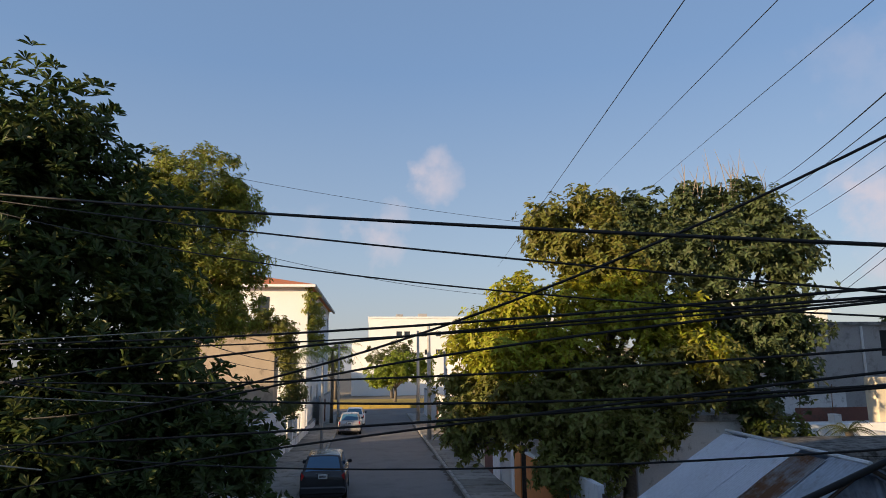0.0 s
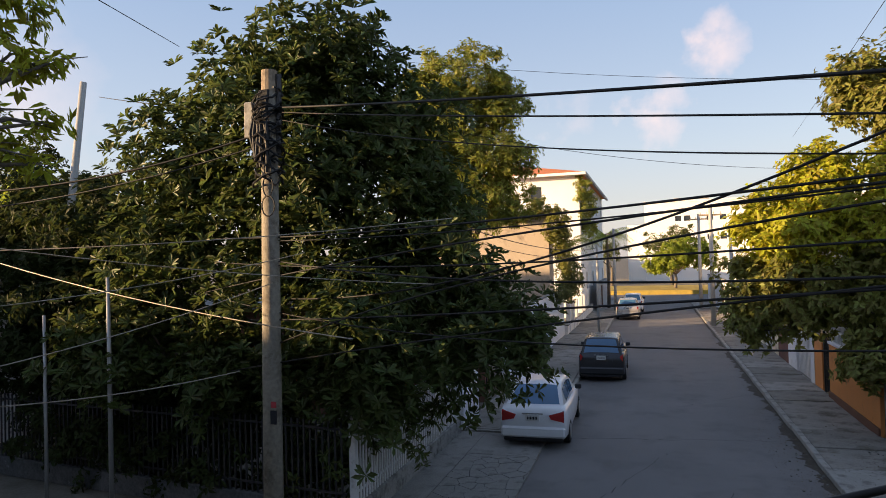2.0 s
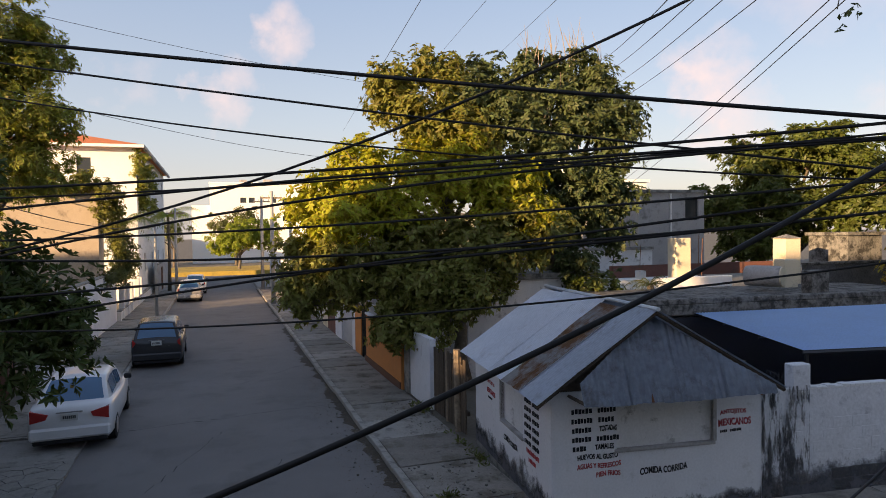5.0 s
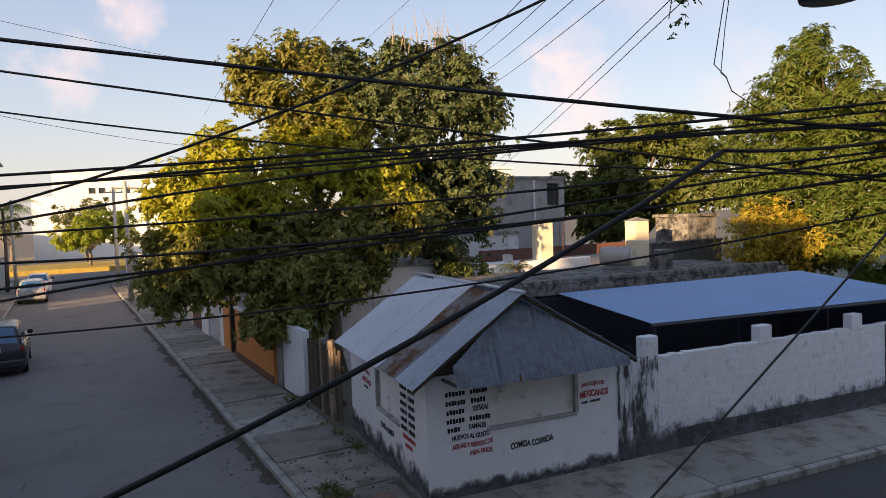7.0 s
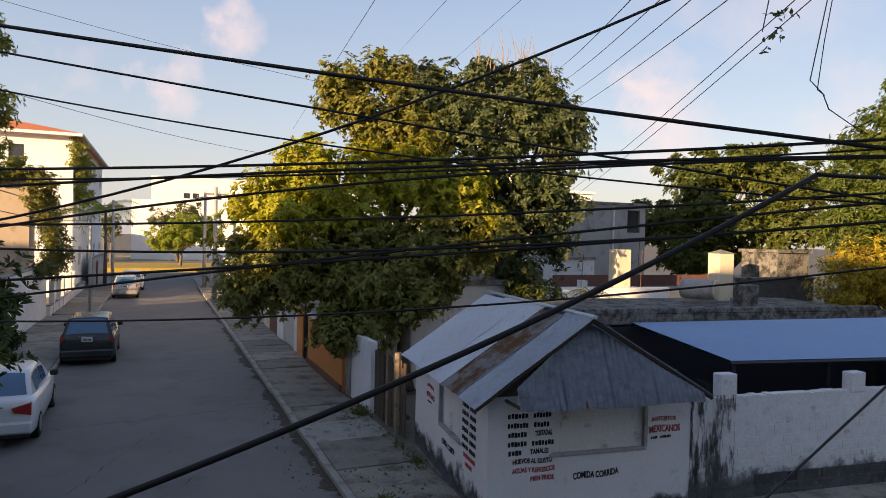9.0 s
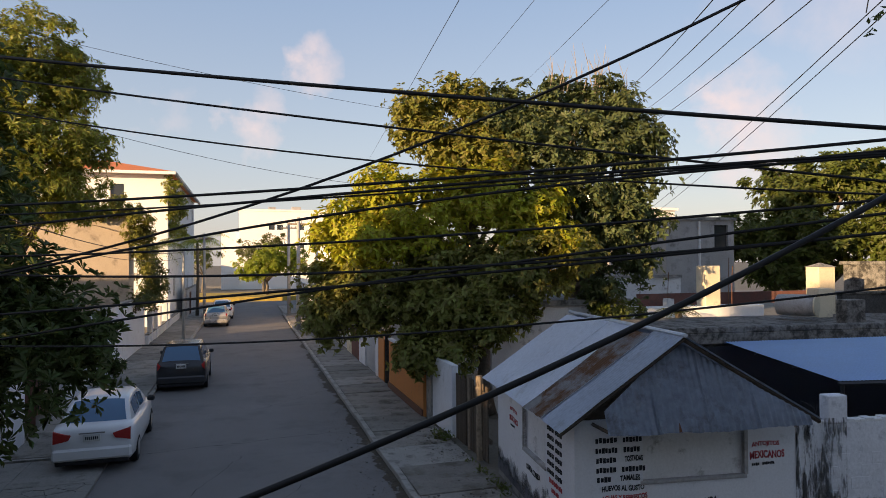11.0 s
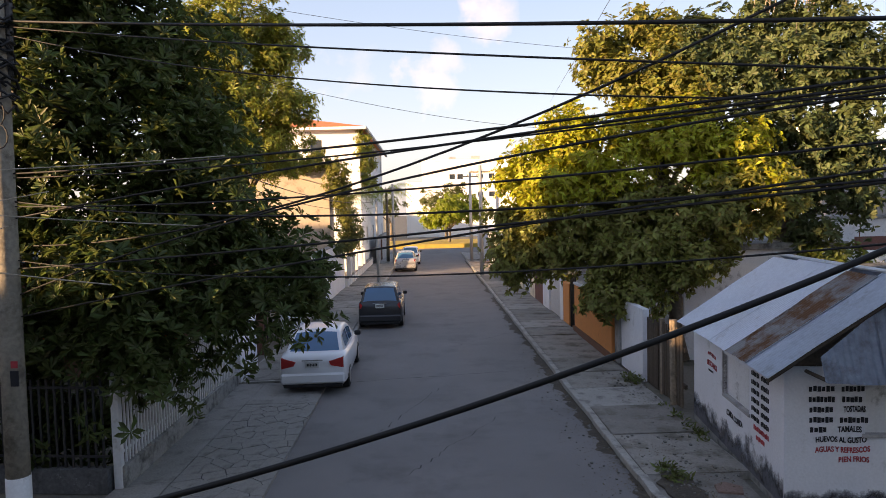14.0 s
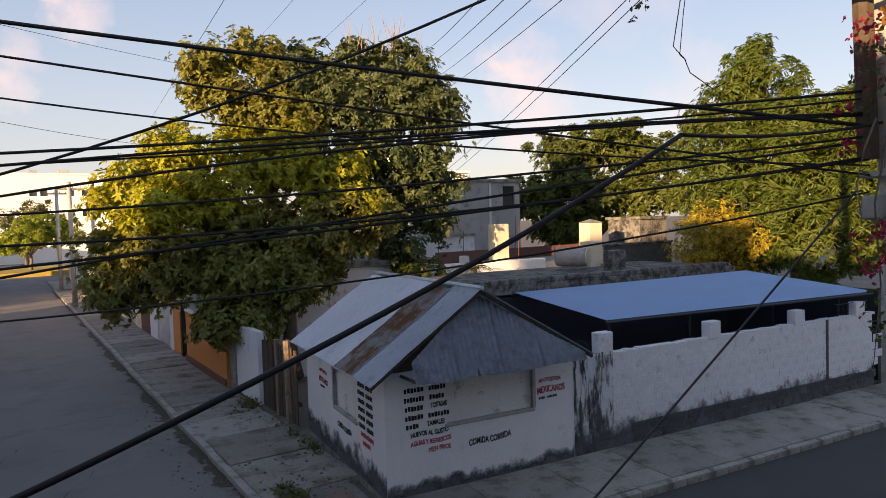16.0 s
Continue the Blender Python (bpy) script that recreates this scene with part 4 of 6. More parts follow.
stain(bw, pose(SW + 0.012, -0.004, 0.1), 0.95, 1.9, "mouldstreak")

# ---- blue lean-to roof behind the wall; its inner shade is put into dark walls and floor ----
lean = thing("blue_shelter", "open shelter with a bright blue corrugated sheet roof", "shelter", CORNER, SKEW)
P00, P10, P01, P11 = Vector((5.15, 0.62, 2.47)), Vector((13.2, -0.05, 2.50)), Vector((5.8, 5.0, 2.62)), Vector((13.9, 4.2, 2.75))
nsh = 9
for i in range(nsh):
    a, b = P00.lerp(P10, i / nsh), P00.lerp(P10, (i + 1) / nsh)
    c, d = P01.lerp(P11, i / nsh), P01.lerp(P11, (i + 1) / nsh)
    bm = bmesh.new()
    nx = 36
    g = []
    for ix in range(nx + 1):
        t = ix / nx
        e0, e1 = a.lerp(b, t), c.lerp(d, t)
        g.append([bm.verts.new(e0.lerp(e1, j / 3) + Vector((0, 0, 0.009 * math.cos(2 * math.pi * t * 12) ))) for j in range(4)])
    for ix in range(nx):
        for j in range(3):
            bm.faces.new((g[ix][j], g[ix + 1][j], g[ix + 1][j + 1], g[ix][j + 1]))
    bmesh.ops.solidify(bm, geom=bm.faces[:], thickness=0.003)
    part("roof_sheet", bm, M["blue"], lean)
for k in range(4):
    a, b = P00.lerp(P01, k / 3), P10.lerp(P11, k / 3)
    part("purlin", tube(bmesh.new(), [a - Vector((0, 0, .05)), b - Vector((0, 0, .05))], [0.035, 0.035], 4), M["darksteel"], lean)
for x in (5.3, 7.6, 10.4, 13.0):
    part("post", tube(bmesh.new(), [(x, 0.7, 0.0), (x, 0.7, 2.42)], [0.035, 0.035], 6), M["darksteel"], lean)
# near-black walls and dark floor stand in for the shade under the roof
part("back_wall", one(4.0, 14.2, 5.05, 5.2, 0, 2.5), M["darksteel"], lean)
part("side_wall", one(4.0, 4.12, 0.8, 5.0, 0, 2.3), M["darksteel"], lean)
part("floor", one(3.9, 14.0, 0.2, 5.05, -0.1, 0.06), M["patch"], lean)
# end wall added to keep the inside dark
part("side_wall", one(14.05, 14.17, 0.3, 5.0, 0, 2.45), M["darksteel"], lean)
bm = bmesh.new()      # bent grille scraps beside the pier
for k in range(5):
    tube(bm, [(3.95 + k * 0.07, 0.05, 2.02), (3.98 + k * 0.08, 0.1, 2.28 - 0.02 * k), (4.30 + 0.02 * k, 0.25, 2.16 - 0.03 * k)], [0.008] * 3, 5)
part("bent_grille", bm, M["darksteel"], lean)
bm = bmesh.new()
for k in range(4):
    tube(bm, [(12.0 + 0.22 * k, 0.1, 1.95), (12.0 + 0.22 * k, 0.1, 2.25)], [0.008, 0.008], 5)
tube(bm, [(11.9, 0.1, 2.25), (13.2, 0.1, 2.25)], [0.01, 0.01], 5)
part("bar_grille", bm, M["darksteel"], lean)

# ---- flat roofs behind ----
flat = thing("flat_roof_house", "low house with a weathered flat concrete roof slab", "building", CORNER, SKEW)
part("wall", one(4.2, 14.4, 5.3, 9.2, 0, 2.55), M["greywall"], flat)
part("roof_slab", one(3.9, 14.6, 5.1, 9.4, 2.55, 2.82, 0.02), M["grimeshade"], flat)
part("parapet", one(3.9, 14.2, 5.1, 5.32, 2.82, 2.97, 0.02), M["grimeshade"], flat)
part("parapet", one(9.0, 14.2, 5.32, 5.6, 2.82, 2.92, 0.02), M["grimeshade"], flat)
part("block_pier", one(10.2, 10.8, 6.1, 6.5, 2.82, 3.5, 0.02), M["grimeshade"], flat)
brl = thing("water_barrel", "pale plastic water barrel lying on the roof", "barrel", (15.85, 15.95, 2.95), -62)
bm = tube(bmesh.new(), [(-0.52, 0, 0.31), (-0.50, 0, 0.31), (-0.3, 0, 0.31), (0.3, 0, 0.31), (0.5, 0, 0.31), (0.52, 0, 0.31)], [0.26, 0.30, 0.32, 0.32, 0.30, 0.26], 20)
part("shell", bm, M["greywall"], brl, smooth=True)
part("rim", tube(bmesh.new(), [(0.52, 0, 0.31), (0.56, 0, 0.31)], [0.29, 0.29], 20), M["cream"], brl)


def chimney(label, x, y, z0, w, h, cap=True):
    t = thing("roof_tank_pier", label, "water tank", (x, y, z0), SKEW)
    part("shaft", one(-w / 2, w / 2, -w / 2, w / 2, 0, h, 0.015), M["cream"], t)
    if cap:
        bm = bmesh.new()
        b = [bm.verts.new((sx * (w / 2 + .04), sy * (w / 2 + .04), h)) for sx, sy in ((-1, -1), (1, -1), (1, 1), (-1, 1))]
        tp = bm.verts.new((0, 0, h + 0.14))
        bm.faces.new(b[::-1])
        for k in range(4):
            bm.faces.new((b[k], b[(k + 1) % 4], tp))
        part("cap", bm, M["concrete"], t)
    return t


chimney("sunlit cream rooftop pier beside a grey house", 15.95, 19.95, 2.9, 0.58, 1.5, False)
chimney("sunlit cream rooftop tank pier with a pointed cap", 18.95, 18.05, 2.75, 0.62, 1.6)
chimney("short grey rooftop pier", 17.4, 16.6, 2.8, 0.5, 0.9, False)

for x, y, h in ((16.9, 19.9, 1.5), (14.6, 20.4, 1.3), (17.5, 20.8, 1.8), (13.2, 20.0, 1.0)):
    rod = thing("rooftop_rod", "thin rusty reinforcing rod standing on a roof", "rod", (x, y, 2.88), group="rods on the roof")
    part("rod", tube(bmesh.new(), [(0, 0, 0), (0.02, 0.01, h * 0.6), (0.05, 0, h)], [0.014, 0.013, 0.011], 5), M["rustmark"], rod)
wr = thing("white_roof_house", "low house with a white-edged flat roof", "building", (0, 0, 0))
part("wall", one(9.6, 17.6, 19.6, 25, 0, 2.6), M["brown"], wr)
part("roof_edge", one(9.4, 17.8, 19.35, 19.6, 2.62, 3.02, 0.015), M["farhaze"], wr)
part("roof", one(9.4, 17.8, 19.6, 25, 2.6, 2.9), M["farhaze"], wr)
part("red_parapet", one(14.2, 22.0, 21.6, 21.75, 2.9, 3.35), M["redpaint"], wr)
part("roof_block", one(13.9, 14.15, 19.4, 19.7, 3.02, 3.3, 0.01), M["whiteold"], wr)

gh = thing("grey_rendered_house", "two-storey grey rendered house with a dark window slot", "building", (0, 0, 0), 0)
bm = bmesh.new()
holed_wall(bm, 17.1, 20.5, 24.0, 24.2, 2.4, 6.3, [(19.5, 20.2, 5.1, 6.1)])
part("wall", bm, M["greywall"], gh)
part("wall", one(17.1, 17.3, 24.2, 29, 0, 6.3), M["greywall"], gh)
part("wall", one(20.3, 20.5, 24.2, 29, 0, 6.3), M["greywall"], gh)
part("wall", one(17.3, 20.3, 28.8, 29, 0, 6.3), M["greywall"], gh)
part("wall", one(17.1, 20.5, 24.0, 24.2, 0, 2.4), M["whiteold"], gh)
part("roof", one(17.0, 20.6, 23.9, 29.1, 6.3, 6.42), M["concrete"], gh)
part("window", one(19.5, 20.2, 24.1, 24.13, 5.1, 6.1), M["pane"], gh)
part("rain_pipe", tube(bmesh.new(), [(18.7, 23.95, 2.6), (18.7, 23.95, 6.25)], [0.05, 0.05], 6), M["whiteold"], gh)
wing = thing("grey_rendered_house", "lower pale wing of a rendered house", "building", (0, 0, 0))
part("wall", one(14.2, 17.05, 23.0, 28, 0, 3.9), M["whiteold"], wing)
part("roof", one(14.1, 17.05, 22.9, 28.1, 3.9, 4.02), M["concrete"], wing)
far_r = thing("white_tower_house", "white house with a rooftop wall far behind the trees", "building", (0, 0, 0))
part("wall", one(24.0, 32.0, 44, 50, 0, 8.4), M["farhaze"], far_r)
part("roof", one(23.8, 32.2, 43.8, 50.2, 8.4, 8.6), M["farhaze"], far_r)
part("roof_room", one(25.5, 29.0, 44.3, 48, 8.6, 10.2), M["farhaze"], far_r)
mid_r = thing("blockwork_shed", "bare grey blockwork shed behind the roofs, shade put into its dark colour", "building", (0, 0, 0))
# the shed's dark concrete colour stands in for missing shade
part("wall", one(22.1, 23.8, 18.3, 20, 0, 4.4), M["grimeshade"], mid_r)
part("roof", one(22.0, 23.9, 18.2, 20.1, 4.4, 4.52), M["grimeshade"], mid_r)
mid2 = thing("yard_wall", "low mould-blackened yard wall beside the yellow shrub", "building", (0, 0, 0))
part("wall", one(19.7, 23.6, 17.9, 18.1, 0, 3.4), M["mould"], mid2)
part("coping", one(19.65, 23.65, 17.85, 18.15, 3.4, 3.48, 0.01), M["grimeshade"], mid2)
ant = thing("rooftop_antenna", "thin rooftop antenna with short arms", "antenna", (30.5, 46.5, 10.15))
part("mast", tube(bmesh.new(), [(-3.0, 0, 0), (-3.0, 0, 4.2)], [0.04, 0.03], 6), M["galv"], ant)
for k in range(4):
    part("arm", tube(bmesh.new(), [(-3.5, 0, 2.8 + .4 * k), (-2.5, 0, 2.8 + .4 * k)], [0.02, 0.02], 5), M["galv"], ant)

# ---- right-hand frontages of the main street ----
gate = thing("plank_gate", "dark upright plank gate between posts", "gate")
rnd = random.Random(12)
y = 14.05
while y < 16.3:
    w = rnd.uniform(0.13, 0.19)
    p = part("plank", one(0, 0.03, 0.006, w - 0.006, 0.12, 1.75 + rnd.uniform(-.08, .12), 0.005), M["plank"], gate)
    p.location = (5.42 + rnd.uniform(-.012, .012), y, 0)
    y += w
part("rail", one(5.46, 5.52, 14.0, 16.35, 0.55, 0.64), M["plank"], gate)
part("rail", one(5.46, 5.52, 14.0, 16.35, 1.35, 1.44), M["plank"], gate)
part("post", tube(bmesh.new(), [(5.4, 14.45, 0.1), (5.38, 14.47, 2.0)], [0.10, 0.085], 8), M["wood"], gate)
part("post", tube(bmesh.new(), [(5.45, 15.3, 0.1), (5.43, 15.28, 1.9)], [0.07, 0.06], 8), M["wood"], gate)
wg = thing("white_wall_panel", "short plain whitewashed wall beside an orange wall", "wall", kind="structure")
part("wall", one(5.33, 5.5, 16.4, 18.25, 0.1, 1.95, 0.01), M["white"], wg)
part("pier", one(5.28, 5.52, 18.27, 18.75, 0.1, 2.1, 0.015), M["concrete"], wg)
ow = thing("orange_wall", "orange painted street wall with white grille above", "wall", kind="structure")
part("wall", one(5.2, 5.38, 18.8, 23.6, 0.1, 1.80, 0.01), M["orange"], ow)
part("plinth", one(5.15, 5.2, 18.8, 23.6, 0.1, 0.32, 0.01), M["brown"], ow)
part("coping", one(5.16, 5.42, 18.8, 23.6, 1.80, 1.88, 0.01), M["white"], ow)
for y in np.arange(18.95, 23.6, 0.16):
    p = part("grille_bar", one(5.27, 5.30, -0.012, 0.012, 1.88, 2.9), M["steel"], ow)
    p.location.y = y
for z in (2.2, 2.87):
    part("grille_rail", one(5.26, 5.31, 18.85, 23.6, z, z + 0.035), M["steel"], ow)
dg = thing("steel_gate", "narrow dark steel gate beside the orange wall", "gate")
part("frame", one(5.24, 5.30, 23.62, 23.70, 0.1, 2.1), M["darksteel"], dg)
part("frame", one(5.24, 5.30, 24.42, 24.50, 0.1, 2.1), M["darksteel"], dg)
for y in np.arange(23.78, 24.4, 0.11):
    p = part("bar", one(5.26, 5.28, -0.01, 0.01, 0.15, 2.05), M["darksteel"], dg)
    p.location.y = y
ow2 = thing("orange_wall", "short orange wall pier beyond a steel gate", "wall", kind="structure")
part("wall", one(5.2, 5.40, 24.52, 25.6, 0.1, 1.7, 0.01), M["orange"], ow2)


def street_wall(label, y0, y1, h, material, x=5.2, gates=(), side=1, cap="concrete"):
    t = thing("street_wall", label, "wall", kind="structure")
    bm = bmesh.new()
    holed_wall(bm, min(x, x + side * 0.2), max(x, x + side * 0.2), y0, y1, 0.1, h, [(a, b, 0.1, z) for a, b, z, _ in gates], axis="y")
    part("wall", bm, M[material], t)
    part("coping", one(min(x - side * 0.04, x + side * 0.24), max(x - side * 0.04, x + side * 0.24), y0, y1, h, h + 0.07, 0.01), M[cap], t)
    for a, b, z, mt in gates:
        gx = x + side * 0.08
        d = part("gate_leaf", one(gx, gx + 0.05, a + 0.02, b - 0.02, 0.12, z - 0.03), M[mt], t)
        for yy in np.arange(a + 0.15, b - 0.1, 0.22):
            q = part("rib", one(gx - side * 0.02 if side > 0 else gx + 0.05, gx if side > 0 else gx + 0.07, -0.012, 0.012, 0.16, z - 0.08), M[mt], t)
            q.location.y = yy
    return t


street_wall("white street wall with a pale steel gate", 25.65, 30.2, 1.9, "white", gates=[(26.2, 28.6, 1.75, "steel")])
street_wall("red-brown painted low street wall", 30.25, 32.4, 1.5, "redpaint")
street_wall("cream street wall with a steel gate", 32.45, 40, 2.2, "cream", gates=[(34, 36.6, 2.0, "steel")])
street_wall("sunlit cream street wall", 40.05, 52, 2.4, "cream", gates=[(42, 44.6, 2.1, "steel"), (47, 48.2, 2.1, "brown")])
street_wall("sunlit white street wall", 52.05, 70, 2.6, "white", gates=[(55, 57.4, 2.1, "brown")])


def house(name, label, x0, x1, y0, y1, h, material, windows=(), face="x-", roof="concrete", z0=0.0):
    """A house with thick walls; windows (a, b, z0, z1) on the face towards the street."""
    t = thing(name, label, "house")
    bm = bmesh.new()
    fx = (x0, x0 + 0.2) if face == "x-" else (x1 - 0.2, x1)
    ox = (x1 - 0.2, x1) if face == "x-" else (x0, x0 + 0.2)
    holed_wall(bm, fx[0], fx[1], y0, y1, z0, h, windows, axis="y")
    part("wall", bm, M[material], t)
    part("wall", one(ox[0], ox[1], y0, y1, z0, h), M[material], t)
    part("wall", one(x0 + 0.2, x1 - 0.2, y0, y0 + 0.2, z0, h), M[material], t)
    part("wall", one(x0 + 0.2, x1 - 0.2, y1 - 0.2, y1, z0, h), M[material], t)
    part("roof", one(x0 - 0.15, x1 + 0.15, y0 - 0.15, y1 + 0.15, h, h + 0.18, 0.01), M[roof], t)
    for a, b, za, zb in windows:
        xm = (fx[0] + fx[1]) / 2
        w = part("window", one(xm - 0.03, xm + 0.03, a + 0.05, b - 0.05, za + 0.05, zb - 0.05), M["pane"], t)
        fr = bmesh.new()
        for aa, bb, cc, dd in ((a, b, za, za + 0.05), (a, b, zb - 0.05, zb), (a, a + 0.05, za + 0.05, zb - 0.05), (b - 0.05, b, za + 0.05, zb - 0.05), ((a + b) / 2 - 0.02, (a + b) / 2 + 0.02, za + 0.05, zb - 0.05)):
            box(fr, xm - 0.045, xm + 0.045, aa, bb, cc, dd)
        part("frame", fr, M["steel"], w)
    return t


house("street_house", "low white house with barred windows behind the orange wall", 7.4, 12.0, 19.0, 25.5, 3.2, "whiteold", [(19.8, 21.2, 1.1, 2.4), (22.4, 23.4, 0.2, 2.3)])
house("street_house", "cream house behind the street wall", 7.6, 14, 26.5, 34, 3.4, "cream", [(27.5, 29, 1.1, 2.4), (30.5, 32, 1.1, 2.4)])
house("street_house", "sunlit cream house with upper floor", 6.6, 14, 35, 46, 5.6, "cream", [(36.5, 38, 1.1, 2.4), (40, 41.4, 3.4, 4.7), (43, 44.4, 3.4, 4.7)])
house("street_house", "white two-storey house near the end of the street", 6.2, 14, 48, 60, 6.0, "white", [(49.5, 51, 3.4, 4.7), (53, 54.4, 3.4, 4.7), (57, 58.4, 3.4, 4.7)])

# ---- left-hand frontages ----
fence = thing("slat_fence", "white steel slat fence on a low concrete base", "fence")
part("base", one(-5.30, -5.12, 10.9, 17.45, 0.0, 0.42, 0.01), M["concrete"], fence)
for y in np.arange(11.0, 17.4, 0.125):
    p = part("slat", one(-5.215, -5.19, -0.022, 0.022, 0.42, 1.95), M["steel"], fence)
    p.location.y = y
for z in (0.6, 1.75):
    part("rail", one(-5.235, -5.215, 10.95, 17.42, z, z + 0.04), M["steel"], fence)
part("post", one(-5.30, -5.17, 10.86, 10.98, 0, 2.0, 0.008), M["steel"], fence)
fence2 = thing("slat_fence", "dark steel slat fence along the cross street", "fence", (-5.25, 10.85, 0), 180 + SKEW)
# concrete base given the dark mould colour to sink it in shade
part("base", one(0.1, 11, -0.09, 0.09, 0.0, 0.42, 0.01), M["mould"], fence2)
for x in np.arange(0.2, 11, 0.135):
    p = part("slat", one(-0.018, 0.018, -0.012, 0.012, 0.42, 1.9), M["darksteel"], fence2)
    p.location.x = x
for z in (0.6, 1.75):
    part("rail", one(0.1, 11, 0.012, 0.03, z, z + 0.04), M["darksteel"], fence2)
wl1 = thing("white_gate_pier", "broad white gate pier at the end of the fence", "pier", kind="structure")
part("wall", one(-5.32, -5.06, 17.5, 19.2, 0.1, 1.95, 0.015), M["white"], wl1)
gl = thing("garage_gate", "dark recessed garage gate", "gate")
part("leaf", one(-5.75, -5.70, 19.3, 23.2, 0.1, 2.3), M["brown"], gl)
for y in np.arange(19.4, 23.2, 0.3):
    q = part("rib", one(-5.70, -5.67, -0.02, 0.02, 0.15, 2.25), M["darksteel"], gl)
    q.location.y = y
street_wall("long whitewashed street wall with creepers on its top", 23.3, 39.8, 2.75, "white", x=-5.08, side=-1)
# wall lowered to let sun across; the added piers cut it into bands
street_wall("white street wall cut low to let sun onto the road", 39.9, 58, 0.62, "whiteold", x=-4.9, side=-1)
for gy in (41.0, 43.2, 45.1, 48.6, 50.4):
    tagged(part("gate_pier", one(-5.12, -4.86, gy, gy + 0.42, 0.1, 1.9, 0.015), M["white"]), "white pier added on the low wall to break the sun into bands", "pier", "gate piers down the street")
street_wall("grey street wall near the junction", 58.05, 70, 2.4, "greywall", x=-4.4, side=-1, gates=[(61, 63, 2.1, "brown")])
bh = thing("beige_house", "beige plastered house with a creeper-covered roof edge", "house")
part("wall", one(-12.5, -5.6, 38.0, 38.25, 0, 7.2), M["beige"], bh)
part("wall", one(-5.85, -5.6, 38.25, 39.6, 0, 7.2), M["beige"], bh)
part("wall", one(-12.5, -12.25, 38.25, 39.6, 0, 7.2), M["beige"], bh)
part("roof", one(-12.6, -5.5, 38.0, 39.6, 7.2, 7.4), M["concrete"], bh)
th = thing("tall_white_house", "tall white house with an orange tiled roof edge", "house")
bm = bmesh.new()
holed_wall(bm, -15, -5.2, 52, 52.25, 0, 11.2, [(-9.0, -8.1, 8.9, 10.3), (-12.5, -11.4, 8.9, 10.3)])
part("wall", bm, M["farhaze"], th)
bm = bmesh.new()
holed_wall(bm, -5.45, -5.2, 52.25, 77, 0, 11.2, [(y, y + 1.4, z, z + 1.4) for y in (56, 62, 68, 74) for z in (2.0, 5.4, 8.8)], axis="y")
part("wall", bm, M["whiteold"], th)
for y in (56, 62, 68, 74):
    for z in (2.0, 5.4, 8.8):
        part("window", one(-5.35, -5.3, y, y + 1.4, z, z + 1.4), M["pane"], th)
part("window", one(-9.0, -8.1, 52.1, 52.15, 8.9, 10.3), M["pane"], th)
part("window", one(-12.5, -11.4, 52.1, 52.15, 8.9, 10.3), M["pane"], th)
bm = bmesh.new()
b = [bm.verts.new(p) for p in ((-15.6, 51.3, 11.2), (-4.6, 51.3, 11.2), (-4.6, 77.5, 11.2), (-15.6, 77.5, 11.2))]
r1, r2 = bm.verts.new((-10.1, 56.0, 12.5)), bm.verts.new((-10.1, 73, 12.5))
bm.faces.new(b[::-1])
for q in ((b[0], b[1], r1), (b[1], b[2], r2, r1), (b[2], b[3], r2), (b[3], b[0], r1, r2)):
    bm.faces.new(q)
part("roof", bm, M["tile"], th)
part("eave", one(-15.6, -4.6, 51.25, 51.45, 11.0, 11.2), M["farhaze"], th)
part("eave", one(-4.75, -4.55, 51.45, 77.5, 11.0, 11.2), M["greywall"], th)
dh = thing("shaded_villa", "shaded villa with arched porch and terracotta walls", "house", (-11.5, 18.0, 0), 30)
bm = bmesh.new()
n = 14
for cx0 in (-3.2, 0.2, 3.4):
    arch = [(cx0 + 1.15 * math.cos(math.pi * k / n), 1.5 + 1.0 * math.sin(math.pi * k / n)) for k in range(n + 1)]
    for k in range(n):
        (xa, za), (xb, zb) = arch[k], arch[k + 1]
        q = [bm.verts.new(p) for p in ((xa, 0, za), (xb, 0, zb), (xb, 0, 3.4), (xa, 0, 3.4), (xa, 0.3, za), (xb, 0.3, zb), (xb, 0.3, 3.4), (xa, 0.3, 3.4))]
        for fz in ((0, 1, 2, 3), (7, 6, 5, 4), (0, 4, 5, 1)):
            bm.faces.new([q[i] for i in fz])
bmesh.ops.remove_doubles(bm, verts=bm.verts, dist=1e-4)
part("arch_wall", bm, M["brown"], dh)
for xa, xb in ((-6.5, -4.35), (-2.05, -0.95), (1.35, 2.25), (4.55, 7)):
    part("pier", one(xa, xb, 0, 0.3, 0, 3.4), M["brown"], dh)
part("back_wall", one(-6.5, 7, 3.0, 3.2, 0, 3.4), M["orange"], dh)
part("roof", one(-6.7, 7.2, -0.3, 8, 3.4, 3.6), M["concrete"], dh)
part("side_wall", one(-6.5, -6.3, 0.3, 8, 0, 3.4), M["beige"], dh)
part("side_wall", one(6.8, 7.0, 0.3, 8, 0, 3.4), M["beige"], dh)
house("street_house", "pale neighbouring house beyond the garden", -24, -17.5, 9, 15, 5.4, "whiteold", [(10.5, 12, 3.2, 4.6)], face="x+")

# ---- far end of the street ----
vg = thing("verge_bank", "sunlit yellow verge at the far junction", "verge", kind="structure")
part("bank", one(-60, 60, 82, 96, -0.2, 0.45), M["verge"], vg)
part("kerb", one(-60, 60, 81.8, 82.0, -0.2, 0.5), M["verge"], vg)
fb = thing("far_white_building", "large sunlit white building beyond the junction", "building")
FAR_WINDOWS = [(x, x + 1.0, z, z + 0.9) for x in (4.0, 5.4, 9, 11.0, 16, 22) for z in (7.0, 10.2)]
bm = bmesh.new()
